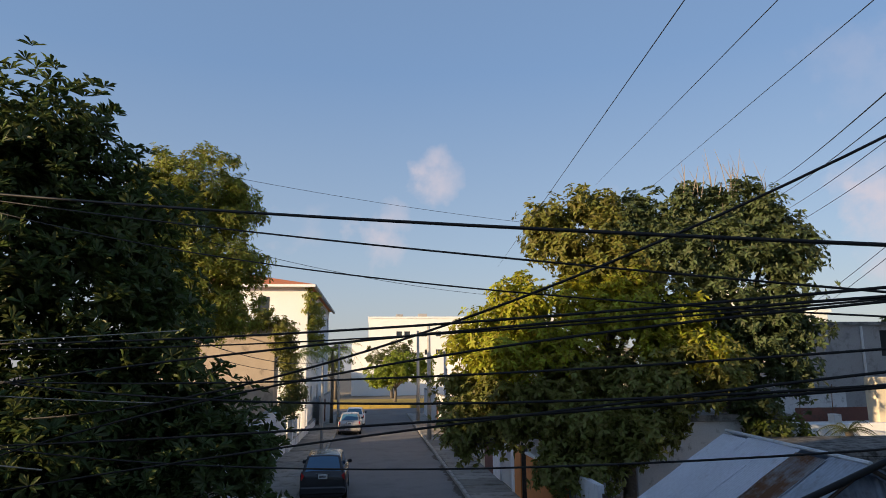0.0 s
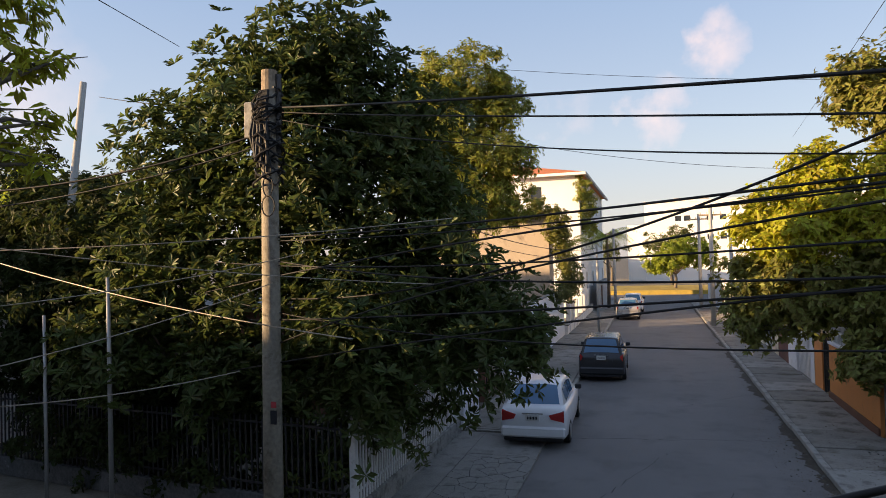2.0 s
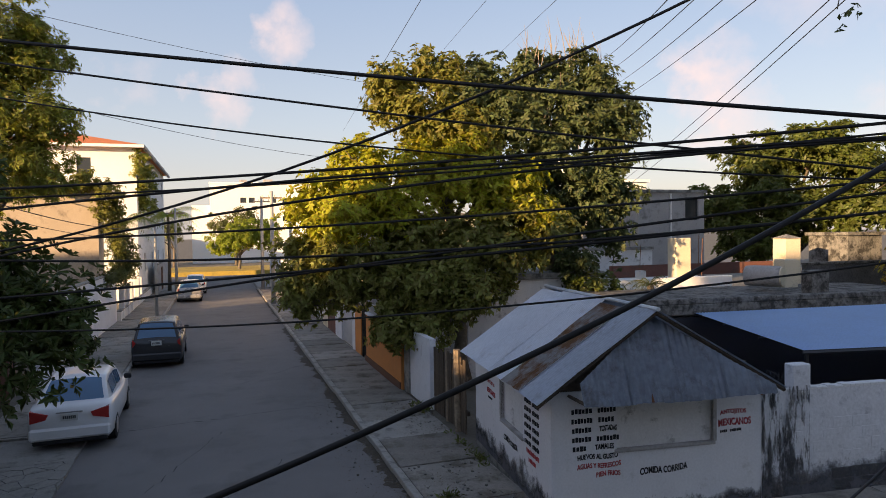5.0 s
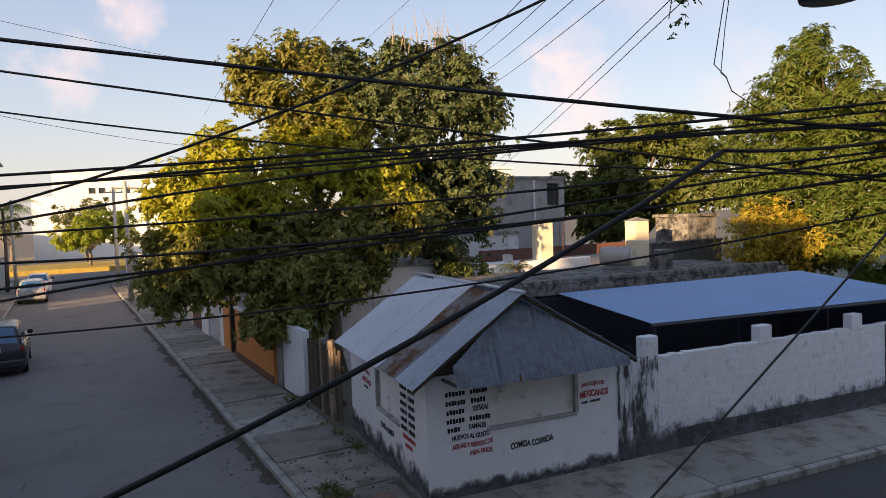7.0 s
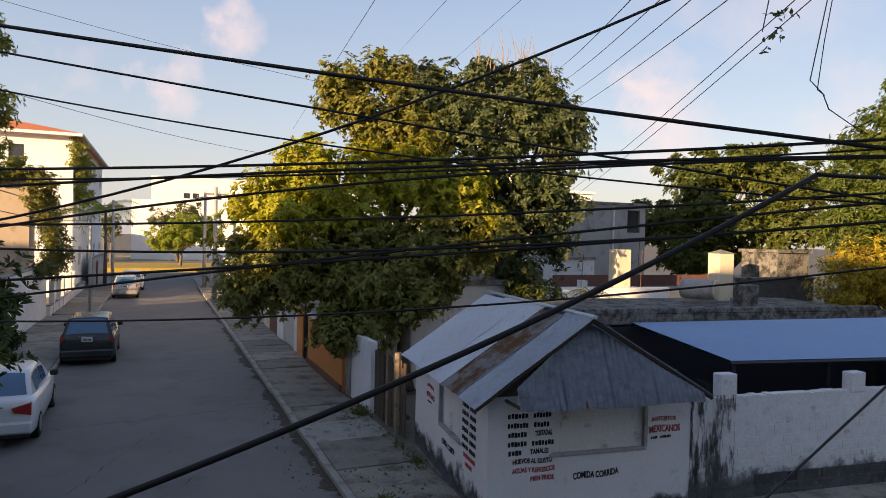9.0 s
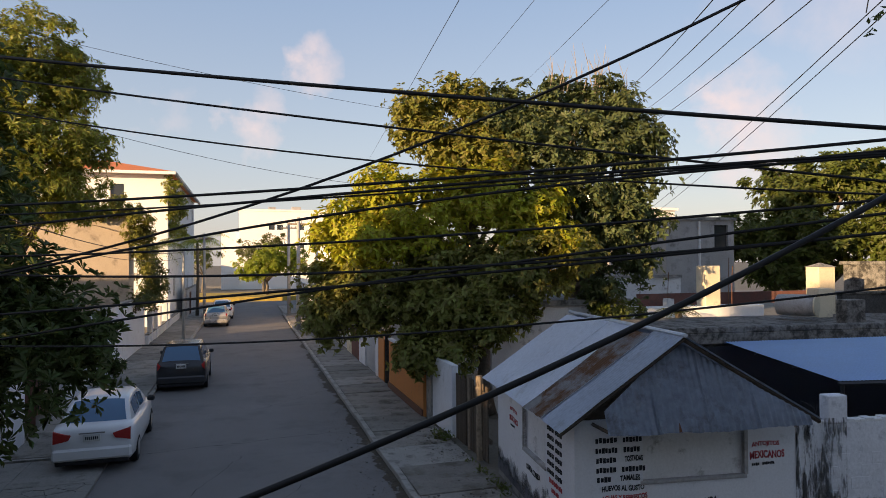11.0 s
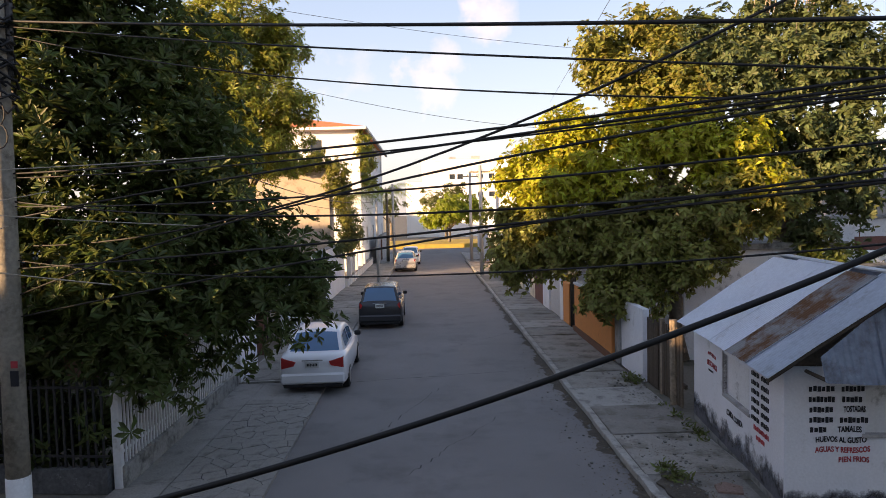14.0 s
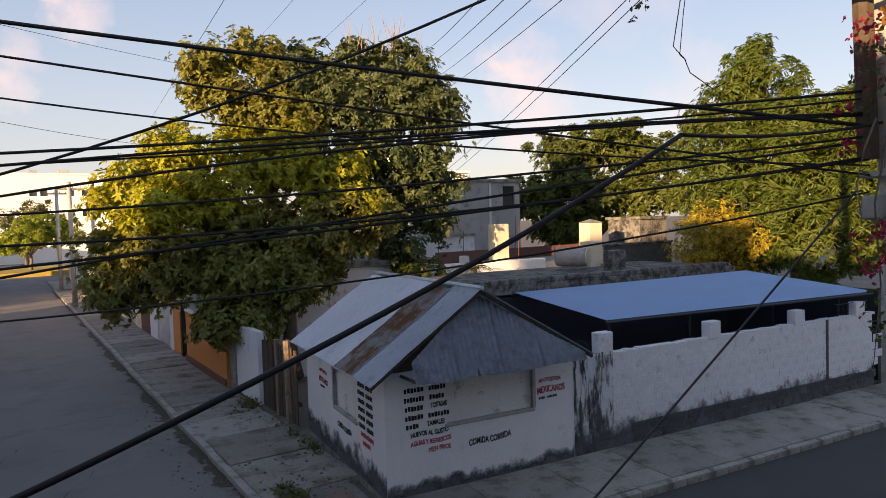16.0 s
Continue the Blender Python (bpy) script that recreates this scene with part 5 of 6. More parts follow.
holed_wall(bm, -0.9, 34, 118, 118.4, 0, 13.4, FAR_WINDOWS)
part("wall", bm, M["farhaze"], fb)
part("side_wall", one(-0.9, -0.5, 118.4, 135, 0, 13.4), M["farhaze"], fb)
part("roof", one(-1.0, 34.2, 117.9, 135, 13.4, 13.7), M["farhaze"], fb)
part("wing", one(-3.8, -0.92, 118.3, 135, 0, 9.8), M["farhaze"], fb, "lower sunlit side wing")
for a, b, za, zb in FAR_WINDOWS:
    part("window", one(a, b, 118.2, 118.3, za, zb), M["pane"], fb)
part("roof_unit", one(4.0, 5.2, 119, 121, 13.7, 14.2), M["greywall"], fb)
part("roof_unit", one(8.0, 9.5, 119, 121, 13.7, 14.3), M["greywall"], fb)
fb2 = thing("far_white_building", "low pale house beyond the junction", "building")
part("wall", one(-26, -7.5, 108, 118, 0, 4.6), M["cream"], fb2)
part("roof", one(-26.2, -7.3, 107.8, 118, 4.6, 4.8), M["farhaze"], fb2)
for x in (-19.0, -15.5, -12.0, -9.6):
    part("window", one(x, x + 1.2, 107.94, 108.05, 2.2, 3.6), M["pane"], fb2)


# ---- vehicles ----
def quad_panel(bm, a, b, c, d, inset, lift):
    """A thin pane on the face a-b-c-d, drawn in from its edges."""
    a, b, c, d = map(Vector, (a, b, c, d))
    nrm = (b - a).cross(d - a).normalized() * lift
    mid = (a + b + c + d) / 4
    pts = [p.lerp(mid, inset) + nrm for p in (a, b, c, d)]
    lo = [p - nrm * 1.6 for p in pts]
    v = [bm.verts.new(p) for p in pts]
    w = [bm.verts.new(p) for p in lo]
    bm.faces.new(v)
    for k in range(4):
        bm.faces.new((w[k], w[(k + 1) % 4], v[(k + 1) % 4], v[k]))
    return bm


def car(name, label, at, rz, paint, W=1.72, L=4.4, belt=0.92, deck=1.0, hood=0.95, roof=1.46, cab=(0.34, 1.12, 2.45, 3.4), clear=0.2, group="parked cars", wagon=False):
    t = thing(name, label, "car", at, rz, group)
    h = W / 2
    st = [(0.0, 0.86, 0.42, deck - 0.22), (0.05, 0.93, 0.30, deck - 0.06), (0.18, 0.97, clear, deck), (0.5, 1.0, clear, deck + 0.015), (1.2, 1.0, clear, belt + 0.04), (2.6, 1.0, clear, belt),
          (3.3, 0.99, clear, hood + 0.02), (L - 0.45, 0.95, clear, hood - 0.10), (L - 0.12, 0.86, clear + 0.04, hood - 0.22), (L, 0.74, 0.34, hood - 0.34)]
    bm = bmesh.new()
    rings = []
    for y, k, zb, zt in st:
        w = h * k
        half = [(w * 0.86, zb), (w * 0.97, zb + 0.10), (w, (zb + zt) / 2), (w * 0.985, zt - 0.10), (w * 0.93, zt - 0.02), (w * 0.72, zt + 0.012)]
        ring = half + [(-x, z) for x, z in half[::-1]]
        rings.append([bm.verts.new((x, y, z)) for x, z in ring])
    n = len(rings[0])
    for r0, r1 in zip(rings, rings[1:]):
        for k in range(n):
            bm.faces.new((r0[k], r0[(k + 1) % n], r1[(k + 1) % n], r1[k]))
    bm.faces.new(rings[0][::-1])
    bm.faces.new(rings[-1])
    bmesh.ops.recalc_face_normals(bm, faces=bm.faces)
    body = part("body", bm, paint, t, smooth=True)
    y0, y1, y2, y3 = cab
    wb, wr = h * 0.90, h * 0.70

    def top_z(y):
        if y < y1:
            q = (y - y0) / (y1 - y0)
        elif y > y2:
            q = (y3 - y) / (y3 - y2)
        else:
            q = 1.0
        crown = 0.035 * math.sin(math.pi * min(1, max(0, (y - y1 * 0.7) / (y2 - y1 * 0.7))))
        return belt - 0.03 + (roof - belt + 0.03) * (1 - (1 - q) ** 1.55) + crown * (q >= 1)

    def skin(y, u, out=0.0):
        """The cabin's skin: y along the car, u from one sill (-1) over the roof (0) to the other (1)."""
        zt = top_z(y)
        a = min(1.0, abs(u))
        full = (zt - belt) / (roof - belt + 1e-6)
        w_top = wb + (wr - wb) * max(0.0, min(1.0, full))
        if a < 0.5:
            x, z = w_top * (a / 0.5) ** 0.92, zt - 0.045 * (a / 0.5) ** 3
        else:
            q = (a - 0.5) / 0.5
            x, z = w_top + (wb - w_top) * q, zt - 0.045 - (zt - 0.045 - belt + 0.04) * q
        z = max(z, belt - 0.04)
        n = Vector((math.copysign(0.25 + 0.75 * (a > 0.5), u) * (a > 0.05), -0.6 if y < y1 else (0.6 if y > y2 else 0.0), 0.8 if a < 0.5 else 0.25)).normalized()
        return Vector((math.copysign(x, u), y, z)) + n * out

    def skin_patch(ys, us, out):
        bm = bmesh.new()
        g = [[bm.verts.new(skin(y, u, out)) for u in us] for y in ys]
        for r0, r1 in zip(g, g[1:]):
            for k in range(len(us) - 1):
                bm.faces.new((r0[k], r0[k + 1], r1[k + 1], r1[k]))
        bmesh.ops.recalc_face_normals(bm, faces=bm.faces)
        return bm

    ys = [y0 + (y1 - y0) * t for t in (0, .25, .5, .75, .9)] + [y1 + (y2 - y1) * t for t in (0, .1, .3, .5, .7, .9, 1)] + [y2 + (y3 - y2) * t for t in (.1, .25, .5, .75, 1)]
    us = [-1, -.85, -.7, -.56, -.5, -.42, -.3, -.15, 0, .15, .3, .42, .5, .56, .7, .85, 1]
    part("cabin", skin_patch(ys, us, 0.0), paint, t, smooth=True)
    part("rear_window", skin_patch([y0 + (y1 - y0) * k for k in (.14, .3, .5, .7, .84)], [-.42, -.3, -.15, 0, .15, .3, .42], 0.009), M["glass"], t, "blue-tinted rear window", smooth=True)
    part("windscreen", skin_patch([y2 + (y3 - y2) * k for k in (.18, .4, .6, .86)], [-.42, -.2, 0, .2, .42], 0.009), M["glass"], t, smooth=True)
    ym = (y1 + y2) / 2 + 0.1
    for sgn in (1, -1):
        part("side_window", skin_patch([y1 - 0.12, (y1 + ym) / 2, ym - 0.05], [sgn * v for v in (.58, .7, .88)], 0.010), M["glass"], t)
        part("side_window", skin_patch([ym + 0.05, (ym + y2) / 2, y2 + 0.25], [sgn * v for v in (.58, .7, .88)], 0.010), M["glass"], t)
        mir = part("wing_mirror", one(sgn * (h + 0.03) - 0.09, sgn * (h + 0.03) + 0.09, y3 - 0.42, y3 - 0.30, belt + 0.02, belt + 0.16, 0.03), M["plastic"], t)
        lamp_w = 0.11 if wagon else 0.36
        bm = bmesh.new()
        xo, xi = sgn * h * 0.90, sgn * (h * 0.90 - lamp_w)
        zt = deck - 0.05 if not wagon else belt + 0.06
        pts = [(xo, 0.055, zt), (xi, 0.015, zt - 0.10), (xi + sgn * 0.05, 0.015, zt - 0.20), (xo, 0.05, zt - 0.27)]
        f0 = [bm.verts.new((x, y - 0.05, z)) for x, y, z in pts]
        f1 = [bm.verts.new((x, y + 0.10, z)) for x, y, z in pts]
        bm.faces.new(f0)
        for k in range(4):
            bm.faces.new((f0[k], f0[(k + 1) % 4], f1[(k + 1) % 4], f1[k]))
        bmesh.ops.recalc_face_normals(bm, faces=bm.faces)
        part("tail_lamp", bm, M["tail"], t, "red tail lamp")
        for y in (0.78, L - 0.85):
            wh = part("tyre", tube(bmesh.new(), [(sgn * (h - 0.20), y, 0.31), (sgn * (h - 0.18), y, 0.31), (sgn * (h - 0.02), y, 0.31), (sgn * h, y, 0.31)], [0.26, 0.31, 0.31, 0.27], 20), M["tyre"], t)
            part("rim", tube(bmesh.new(), [(sgn * (h - 0.02), y, 0.31), (sgn * (h + 0.006), y, 0.31)], [0.21, 0.19], 14), M["galv"], wh)
    part("bumper", one(-h * 0.93, h * 0.93, -0.05, 0.25, 0.29, 0.56, 0.05), paint, t)
    part("bumper_skirt", one(-h * 0.85, h * 0.85, -0.02, 0.3, 0.20, 0.29, 0.02), M["plastic"], t)
    zp = deck - 0.22 if not wagon else deck - 0.16
    pl = part("number_plate", one(-0.17, 0.17, -0.035, 0.0, zp - 0.08, zp + 0.08, 0.006), M["plate"], t, "white number plate")
    bm = bmesh.new()
    for k in range(7):
        box(bm, -0.13 + k * 0.038, -0.105 + k * 0.038, -0.039, -0.0352, zp - 0.04, zp + 0.03)
    part("plate_bar", bm, M["paintblack"], pl)
    part("trim_strip", one(-0.26, 0.26, -0.03, 0.0, zp + 0.09, zp + 0.115), M["chrome"], t)
    return t


car("sedan", "white saloon car parked against the pavement", (-2.98, 16.45, 0), 1.5, M["carwhite"])
car("sport_utility_car", "charcoal hatchback utility car parked at the kerb", (-1.95, 25.6, 0), 0.5, M["cargrey"], W=1.75, L=4.2, belt=1.0, deck=1.08, hood=1.05, roof=1.62, cab=(0.06, 0.42, 2.5, 3.2), wagon=True)
car("hatchback", "silver hatchback parked further down the street", (-1.8, 50.2, 0), 0, M["carsilver"], W=1.7, L=4.0, belt=0.95, deck=1.0, hood=0.98, roof=1.5, cab=(0.08, 0.5, 2.4, 3.1), wagon=True)
car("hatchback", "pale hatchback parked in front of another", (-1.6, 56.6, 0), 0, M["carwhite"], W=1.7, L=4.0, belt=0.95, deck=1.0, hood=0.98, roof=1.5, cab=(0.08, 0.5, 2.4, 3.1), wagon=True)

# ---- poles and cables ----
lp = thing("utility_pole", "grey weathered wooden utility pole with cable boxes", "utility pole", (-6.05, 9.62, 0))
part("shaft", tube(bmesh.new(), [(-0.03, 0, 0), (0, 0, 3), (0.03, 0.02, 6), (0.06, 0.03, 7.95)], [0.165, 0.155, 0.14, 0.125], 14), M["polewood"], lp, smooth=True)
part("cut_top", tube(bmesh.new(), [(0.055, 0.03, 7.62), (0.06, 0.03, 7.97)], [0.134, 0.129], 14), M["wood"], lp, "pale freshly cut pole top")
part("cable_box", one(-0.34, -0.14, -0.14, 0.06, 6.85, 7.45, 0.02), M["concrete"], lp, "grey cable box")
part("riser", tube(bmesh.new(), [(0.17, 0.06, 6.6), (0.2, 0.05, 7.2), (0.22, 0.05, 7.9)], [0.05, 0.055, 0.05], 8), M["darksteel"], lp)
rnd = random.Random(2)
for k in range(26):
    z = rnd.uniform(6.2, 7.55)
    a0 = rnd.uniform(0, 6)
    r = 0.18 + rnd.uniform(0, 0.10)
    part("cable_loop", tube(bmesh.new(), [(0.03 + r * math.cos(a0 + s), r * math.sin(a0 + s), z + rnd.uniform(0.06, 0.2) * math.sin(s + k)) for s in np.linspace(0, 5.5, 12)], [0.019] * 12, 5), M["rubber"], lp)
for k in range(3):
    part("cable_loop", tube(bmesh.new(), [(0.12 + 0.13 * math.cos(s) * (0.5 + 0.2 * k), -0.19, 6.35 - 0.32 * k + 0.17 * math.sin(s)) for s in np.linspace(0, 6.28, 14)], [0.012] * 14, 5), M["rubber"], lp)
for k in range(9):      # slack cables lashed in a thick bundle
    xk, zk = -0.14 + 0.035 * k, rnd.uniform(6.2, 6.7)
    part("lashed_cable", tube(bmesh.new(), [(xk, -0.16 - 0.03 * (k % 3), zk), (xk + rnd.uniform(-.05, .05), -0.19, 6.9), (xk * 0.7, -0.16, 7.3), (xk * 0.5 + 0.05, -0.12, 7.62)], [0.028, 0.034, 0.034, 0.022], 6), M["rubber"], lp)
part("label_plate", one(0.07, 0.16, -0.165, -0.150, 2.44, 2.54), M["paintred"], lp, "small red label")
part("label_plate", one(0.06, 0.17, -0.175, -0.155, 2.18, 2.40), M["paintblack"], lp, "small black label")

part("painted_band", tube(bmesh.new(), [(-0.03, 0, 0.0), (-0.022, 0, 0.82)], [0.169, 0.167], 14), M["whiteold"], lp, "white painted foot of the pole", smooth=True)
rp = thing("utility_pole", "square concrete utility pole wrapped in bougainvillea", "utility pole", (6.35, 2.51, 0))
part("shaft", tube(bmesh.new(), [(0.10, -0.16, 0), (0.03, -0.05, 3.4), (0.0, 0.02, 5.2), (-0.04, 0.1, 9.2)], [0.20, 0.18, 0.17, 0.14], 8), M["polecon"], rp)
part("wooden_stub", tube(bmesh.new(), [(-0.22, 0.16, 5.0), (-0.26, 0.20, 6.9)], [0.085, 0.08], 8), M["plank"], rp)
for z in (4.55, 4.85):
    part("steel_strap", one(-0.23, 0.2, -0.2, 0.24, z, z + 0.05, 0.01), M["galv"], rp)
part("cable_box", one(-0.36, -0.16, 0.0, 0.16, 4.5, 4.7, 0.02), M["galv"], rp)
sl = thing("street_lamp_head", "dark shallow street lamp head on a short arm", "street lamp", (4.55, 2.5, 6.11))
bm = tube(bmesh.new(), [(-0.02, 0, 0.09), (0, 0, 0.05), (0, 0, 0.0), (0, 0, -0.03)], [0.05, 0.15, 0.21, 0.20], 20)
part("shade", bm, M["plastic"], sl, smooth=True)
part("arm", tube(bmesh.new(), [(0, 0, 0.09), (0.9, 0.0, 0.3), (1.85, 0, 0.1)], [0.025, 0.025, 0.025], 8), M["galv"], sl)


def street_pole(label, x, y, h, r, material, arms=True):
    t = thing("utility_pole", label, "utility pole", (x, y, 0), 0, "poles along the street")
    part("shaft", tube(bmesh.new(), [(0, 0, 0), (0, 0, h)], [r, r * 0.7], 10), M[material], t, smooth=True)
    if arms:
        part("cross_arm", one(-0.7, 0.7, -0.05, 0.05, h - 0.5, h - 0.4), M["wood"], t)
        for xx in (-0.6, -0.2, 0.2, 0.6):
            part("insulator", tube(bmesh.new(), [(xx, 0, h - 0.4), (xx, 0, h - 0.25)], [0.04, 0.03], 6), M["galv"], t)
    return t


street_pole("pale concrete utility pole with a cross arm", 3.62, 45.2, 7.6, 0.16, "polecon")
street_pole("pale concrete utility pole with a cross arm", 3.8, 58.7, 8.0, 0.16, "polecon")
street_pole("grey utility pole on the pavement", -2.98, 38.7, 5.4, 0.09, "polecon", False)
street_pole("grey utility pole on the pavement", -3.0, 57.5, 7.0, 0.13, "polecon")
t = street_pole("leaning grey pole behind the garden", -14.4, 12.7, 9.4, 0.11, "polecon", False)
t.rotation_euler.y = radians(8.5)
street_pole("thin steel post in the garden", -9.9, 10.15, 4.6, 0.05, "galv", False)
street_pole("thin steel post in the garden", -11.2, 9.9, 3.9, 0.04, "galv", False)


def cable(label, a, b, sag, r, s0=0.0, s1=1.0, material="rubber", n=40):
    """A hanging cable on the line a-b; s0 and s1 let it run on past its poles."""
    a, b = Vector(a), Vector(b)
    pts = []
    for i in range(n + 1):
        s = s0 + (s1 - s0) * i / n
        p = a.lerp(b, s)
        p.z -= 4 * sag * s * (1 - s)
        pts.append(p)
    bm = tube(bmesh.new(), pts, [r] * (n + 1), 6)
    bm.transform(Matrix.Translation(-pts[0]))
    ob = part("cable", bm, M[material], None, smooth=True)
    ob.location = pts[0]
    return tagged(ob, label, "cable", "overhead cables")


LP, RP = (-6.0, 9.7), (6.1, 2.65)
for z0, z1, sag, r, s0, s1, lab in (
        (7.37, 5.27, 0.09, 0.017, 0.0, 1.0, "thick black overhead cable between two poles"),
        (7.30, 4.87, 0.11, 0.010, -0.7, 1.0, "black overhead cable strung across the street"),
        (7.20, 4.95, 0.42, 0.008, 0.0, 1.0, "thin black overhead cable across the street"),
        (5.21, 5.56, 0.17, 0.013, -0.75, 1.0, "black overhead cable rising to a pole"),
        (5.15, 5.50, 0.20, 0.009, 0.0, 1.0, "black overhead cable rising to a pole"),
        (4.56, 5.38, -0.15, 0.013, -0.7, 1.0, "black overhead cable strung across the street"),
        (3.44, 5.36, -0.48, 0.012, 0.0, 1.0, "black overhead cable climbing across the street"),
        (4.74, 5.19, 0.22, 0.011, -0.7, 1.0, "black overhead cable strung across the street"),
        (4.82, 5.02, 0.41, 0.012, 0.0, 1.0, "sagging black overhead cable"),
        (3.84, 5.00, 0.09, 0.013, 0.0, 1.0, "black overhead cable climbing across the street"),
        (3.13, 5.15, -0.12, 0.012, -0.6, 1.0, "black overhead cable climbing across the street"),
        (3.97, 4.73, 0.42, 0.009, -0.6, 1.0, "sagging thin grey overhead cable")):
    cable(lab, (*LP, z0), (*RP, z1), sag, r, s0, s1)
cable("thick twisted black service cable passing close by", (6.1, 2.65, 6.33), (-2.0, 3.4, 2.94), 0.37, 0.017, 0.27, 1.2)
cable("black splice tail running to the concrete pole", (3.90, 2.85, 5.125), (6.2, 2.6, 5.3), 0.05, 0.014)
cable("black service cable slanting up over the street", (-9, 12, 4.3), (6.0, 4.0, 7.73), 1.32, 0.014, -0.15, 1.08)
for (a, b) in (((7.39, 39.33, 10.84), (4.08, 13.42, 9.2)), ((13.25, 37.78, 15.67), (6.46, 12.47, 10.59)), ((16.37, 36.54, 15.37), (7.72, 11.74, 10.31))):
    cable("thin high wire running overhead", a, b, 0.0, 0.007, 0.0, 1.7)
for (a, b) in (((18.37, 28.68, 13.13), (7.47, 9.47, 8.62)), ((18.57, 28.55, 12.5), (7.91, 9.11, 8.69)), ((18.92, 28.32, 11.88), (8.31, 8.75, 8.69)), ((18.92, 28.32, 11.01), (8.72, 8.35, 8.64)), ((19.31, 28.05, 7.27), (9.35, 7.65, 8.46)), ((19.5, 27.92, 7.03), (9.44, 7.54, 8.36))):
    cable("black service wire running overhead to the house", a, b, 0.1, 0.009, -0.05, 1.2)
cable("dark steel guy wire of the concrete pole", (2.15, 3.55, 1.6), (6.0, 2.7, 4.75), 0.03, 0.009, material="darksteel")
cable("thin wire across the street high up", (-6.0, 18.0, 8.6), (5.0, 24.6, 7.45), 0.3, 0.007)
cable("thin wire across the street high up", (-8, 18.8, 11.0), (7.4, 22.2, 9.6), 0.25, 0.006)
cable("thin wire above the garden", (-7.8, 9.32, 8.65), (-6.48, 6.46, 8.11), 0.0, 0.006, -0.3, 1.5)
cable("thick dark cable leaving the wooden pole", (-6.0, 9.55, 6.95), (-11.0, 8.96, 6.21), 0.15, 0.018, 0, 1.6)
cable("dark cable leaving the wooden pole", (-6.0, 9.55, 6.75), (-11.4, 9.4, 6.0), 0.1, 0.012, 0, 1.5)
# dark cables drawn pale, as if sunlit along their whole length
cable("cable above the garden, sunlight put into its pale colour", (-11.5, 9.0, 5.0), (-4.0, 8.4, 3.7), 0.12, 0.010, 0, 1, "paleline")
for a, b in (((-9.29, 7.18, 5.07), (-5.22, 8.49, 5.18)), ((-8.94, 7.07, 5.11), (-5.29, 8.59, 4.59)), ((-8.43, 6.51, 4.29), (-6.47, 8.34, 4.62)), ((-8.07, 6.21, 3.53), (-6.73, 8.27, 4.04)), ((-8.28, 6.36, 3.03), (-6.87, 7.82, 3.04))):
    cable("service cable above the garden, sunlight put into its pale colour", a, b, 0.03, 0.008, -0.8, 1.6, "paleline")
cable("dark cable running from the pole up the street", (-5.95, 9.7, 6.7), (-2.98, 38.7, 5.2), 0.7, 0.014)
cable("dark cable running from the pole up the street", (-5.95, 9.7, 6.5), (-2.98, 38.7, 4.9), 0.8, 0.010)
bm = bmesh.new()
tube(bm, [(3.2, -1.25, 9.1), (3.36, 2.2, 6.9), (3.38, 2.45, 5.8), (3.34, 2.47, 5.55), (3.40, 2.44, 5.48), (3.42, 2.42, 5.40), (3.52, 2.34, 5.30), (3.58, 2.30, 5.34)], [0.0032] * 8, 5)
tube(bm, [(3.36, 2.2, 6.9), (3.41, 2.45, 5.75), (3.37, 2.45, 5.5), (3.40, 2.43, 5.47)], [0.0026] * 4, 5)
tagged(part("loose_wire", bm, M["rubber"]), "loose black wire dangling from above", "cable")

# ---- trees and plants ----
A = [(-6.4, 12.1, 8.8, 1.4), (-7.5, 11.6, 8.1, 1.3), (-5.2, 13.2, 7.8, 1.4), (-9.1, 11.7, 6.9, 1.4), (-6.2, 11.9, 6.5, 1.7), (-4.8, 13.8, 6.4, 1.3), (-4.8, 12.5, 4.8, 1.7), (-3.5, 13.4, 3.9, 1.1), (-2.5, 13.2, 2.8, 0.6),
     (-2.5, 12.9, 3.4, 0.7), (-5.2, 11.1, 3.6, 1.2), (-3.7, 12.1, 3.0, 1.1), (-5.0, 11.0, 2.4, 1.0), (-7.6, 11.9, 4.8, 1.4), (-9.6, 11.6, 5.4, 1.3), (-9.9, 11.7, 4.0, 1.2), (-8.4, 11.6, 2.7, 1.0), (-7.0, 11.7, 2.6, 0.9), (-10.6, 11.0, 3.0, 1.1)]
tree("broad dark-leaved garden tree with glossy leaf whorls", (-7.6, 13.0, 0), (-7.2, 12.8, 2.6), 0.2, A, 11000, 0.22, M["leaf_a"], per=13, wide=0.29, gaps=-0.10, gap_scale=0.9, up=0.95, droop=-0.08, seed=3, inner=0.36, spread=0.75, jitter=0.015, mid_at=0.72, clump=0.5, each=5)
B = [(-8.1, 29.0, 12.4, 2.3), (-6.4, 29.4, 11.8, 1.4), (-9.4, 28.6, 12.1, 1.5), (-7.4, 28.2, 9.6, 2.2), (-5.5, 27.6, 9.2, 1.0), (-9.6, 27.5, 9.4, 1.8), (-8.0, 28.0, 7.4, 2.2), (-6.2, 27.8, 7.4, 1.4)]
tree("tall mango tree with sunlit golden-green top", (-8.2, 28.5, 0), (-8.0, 28.5, 5.0), 0.3, B, 12000, 0.22, M["leaf_b"], per=8, wide=0.26, gaps=-0.25, gap_scale=0.9, droop=0.35, seed=4)
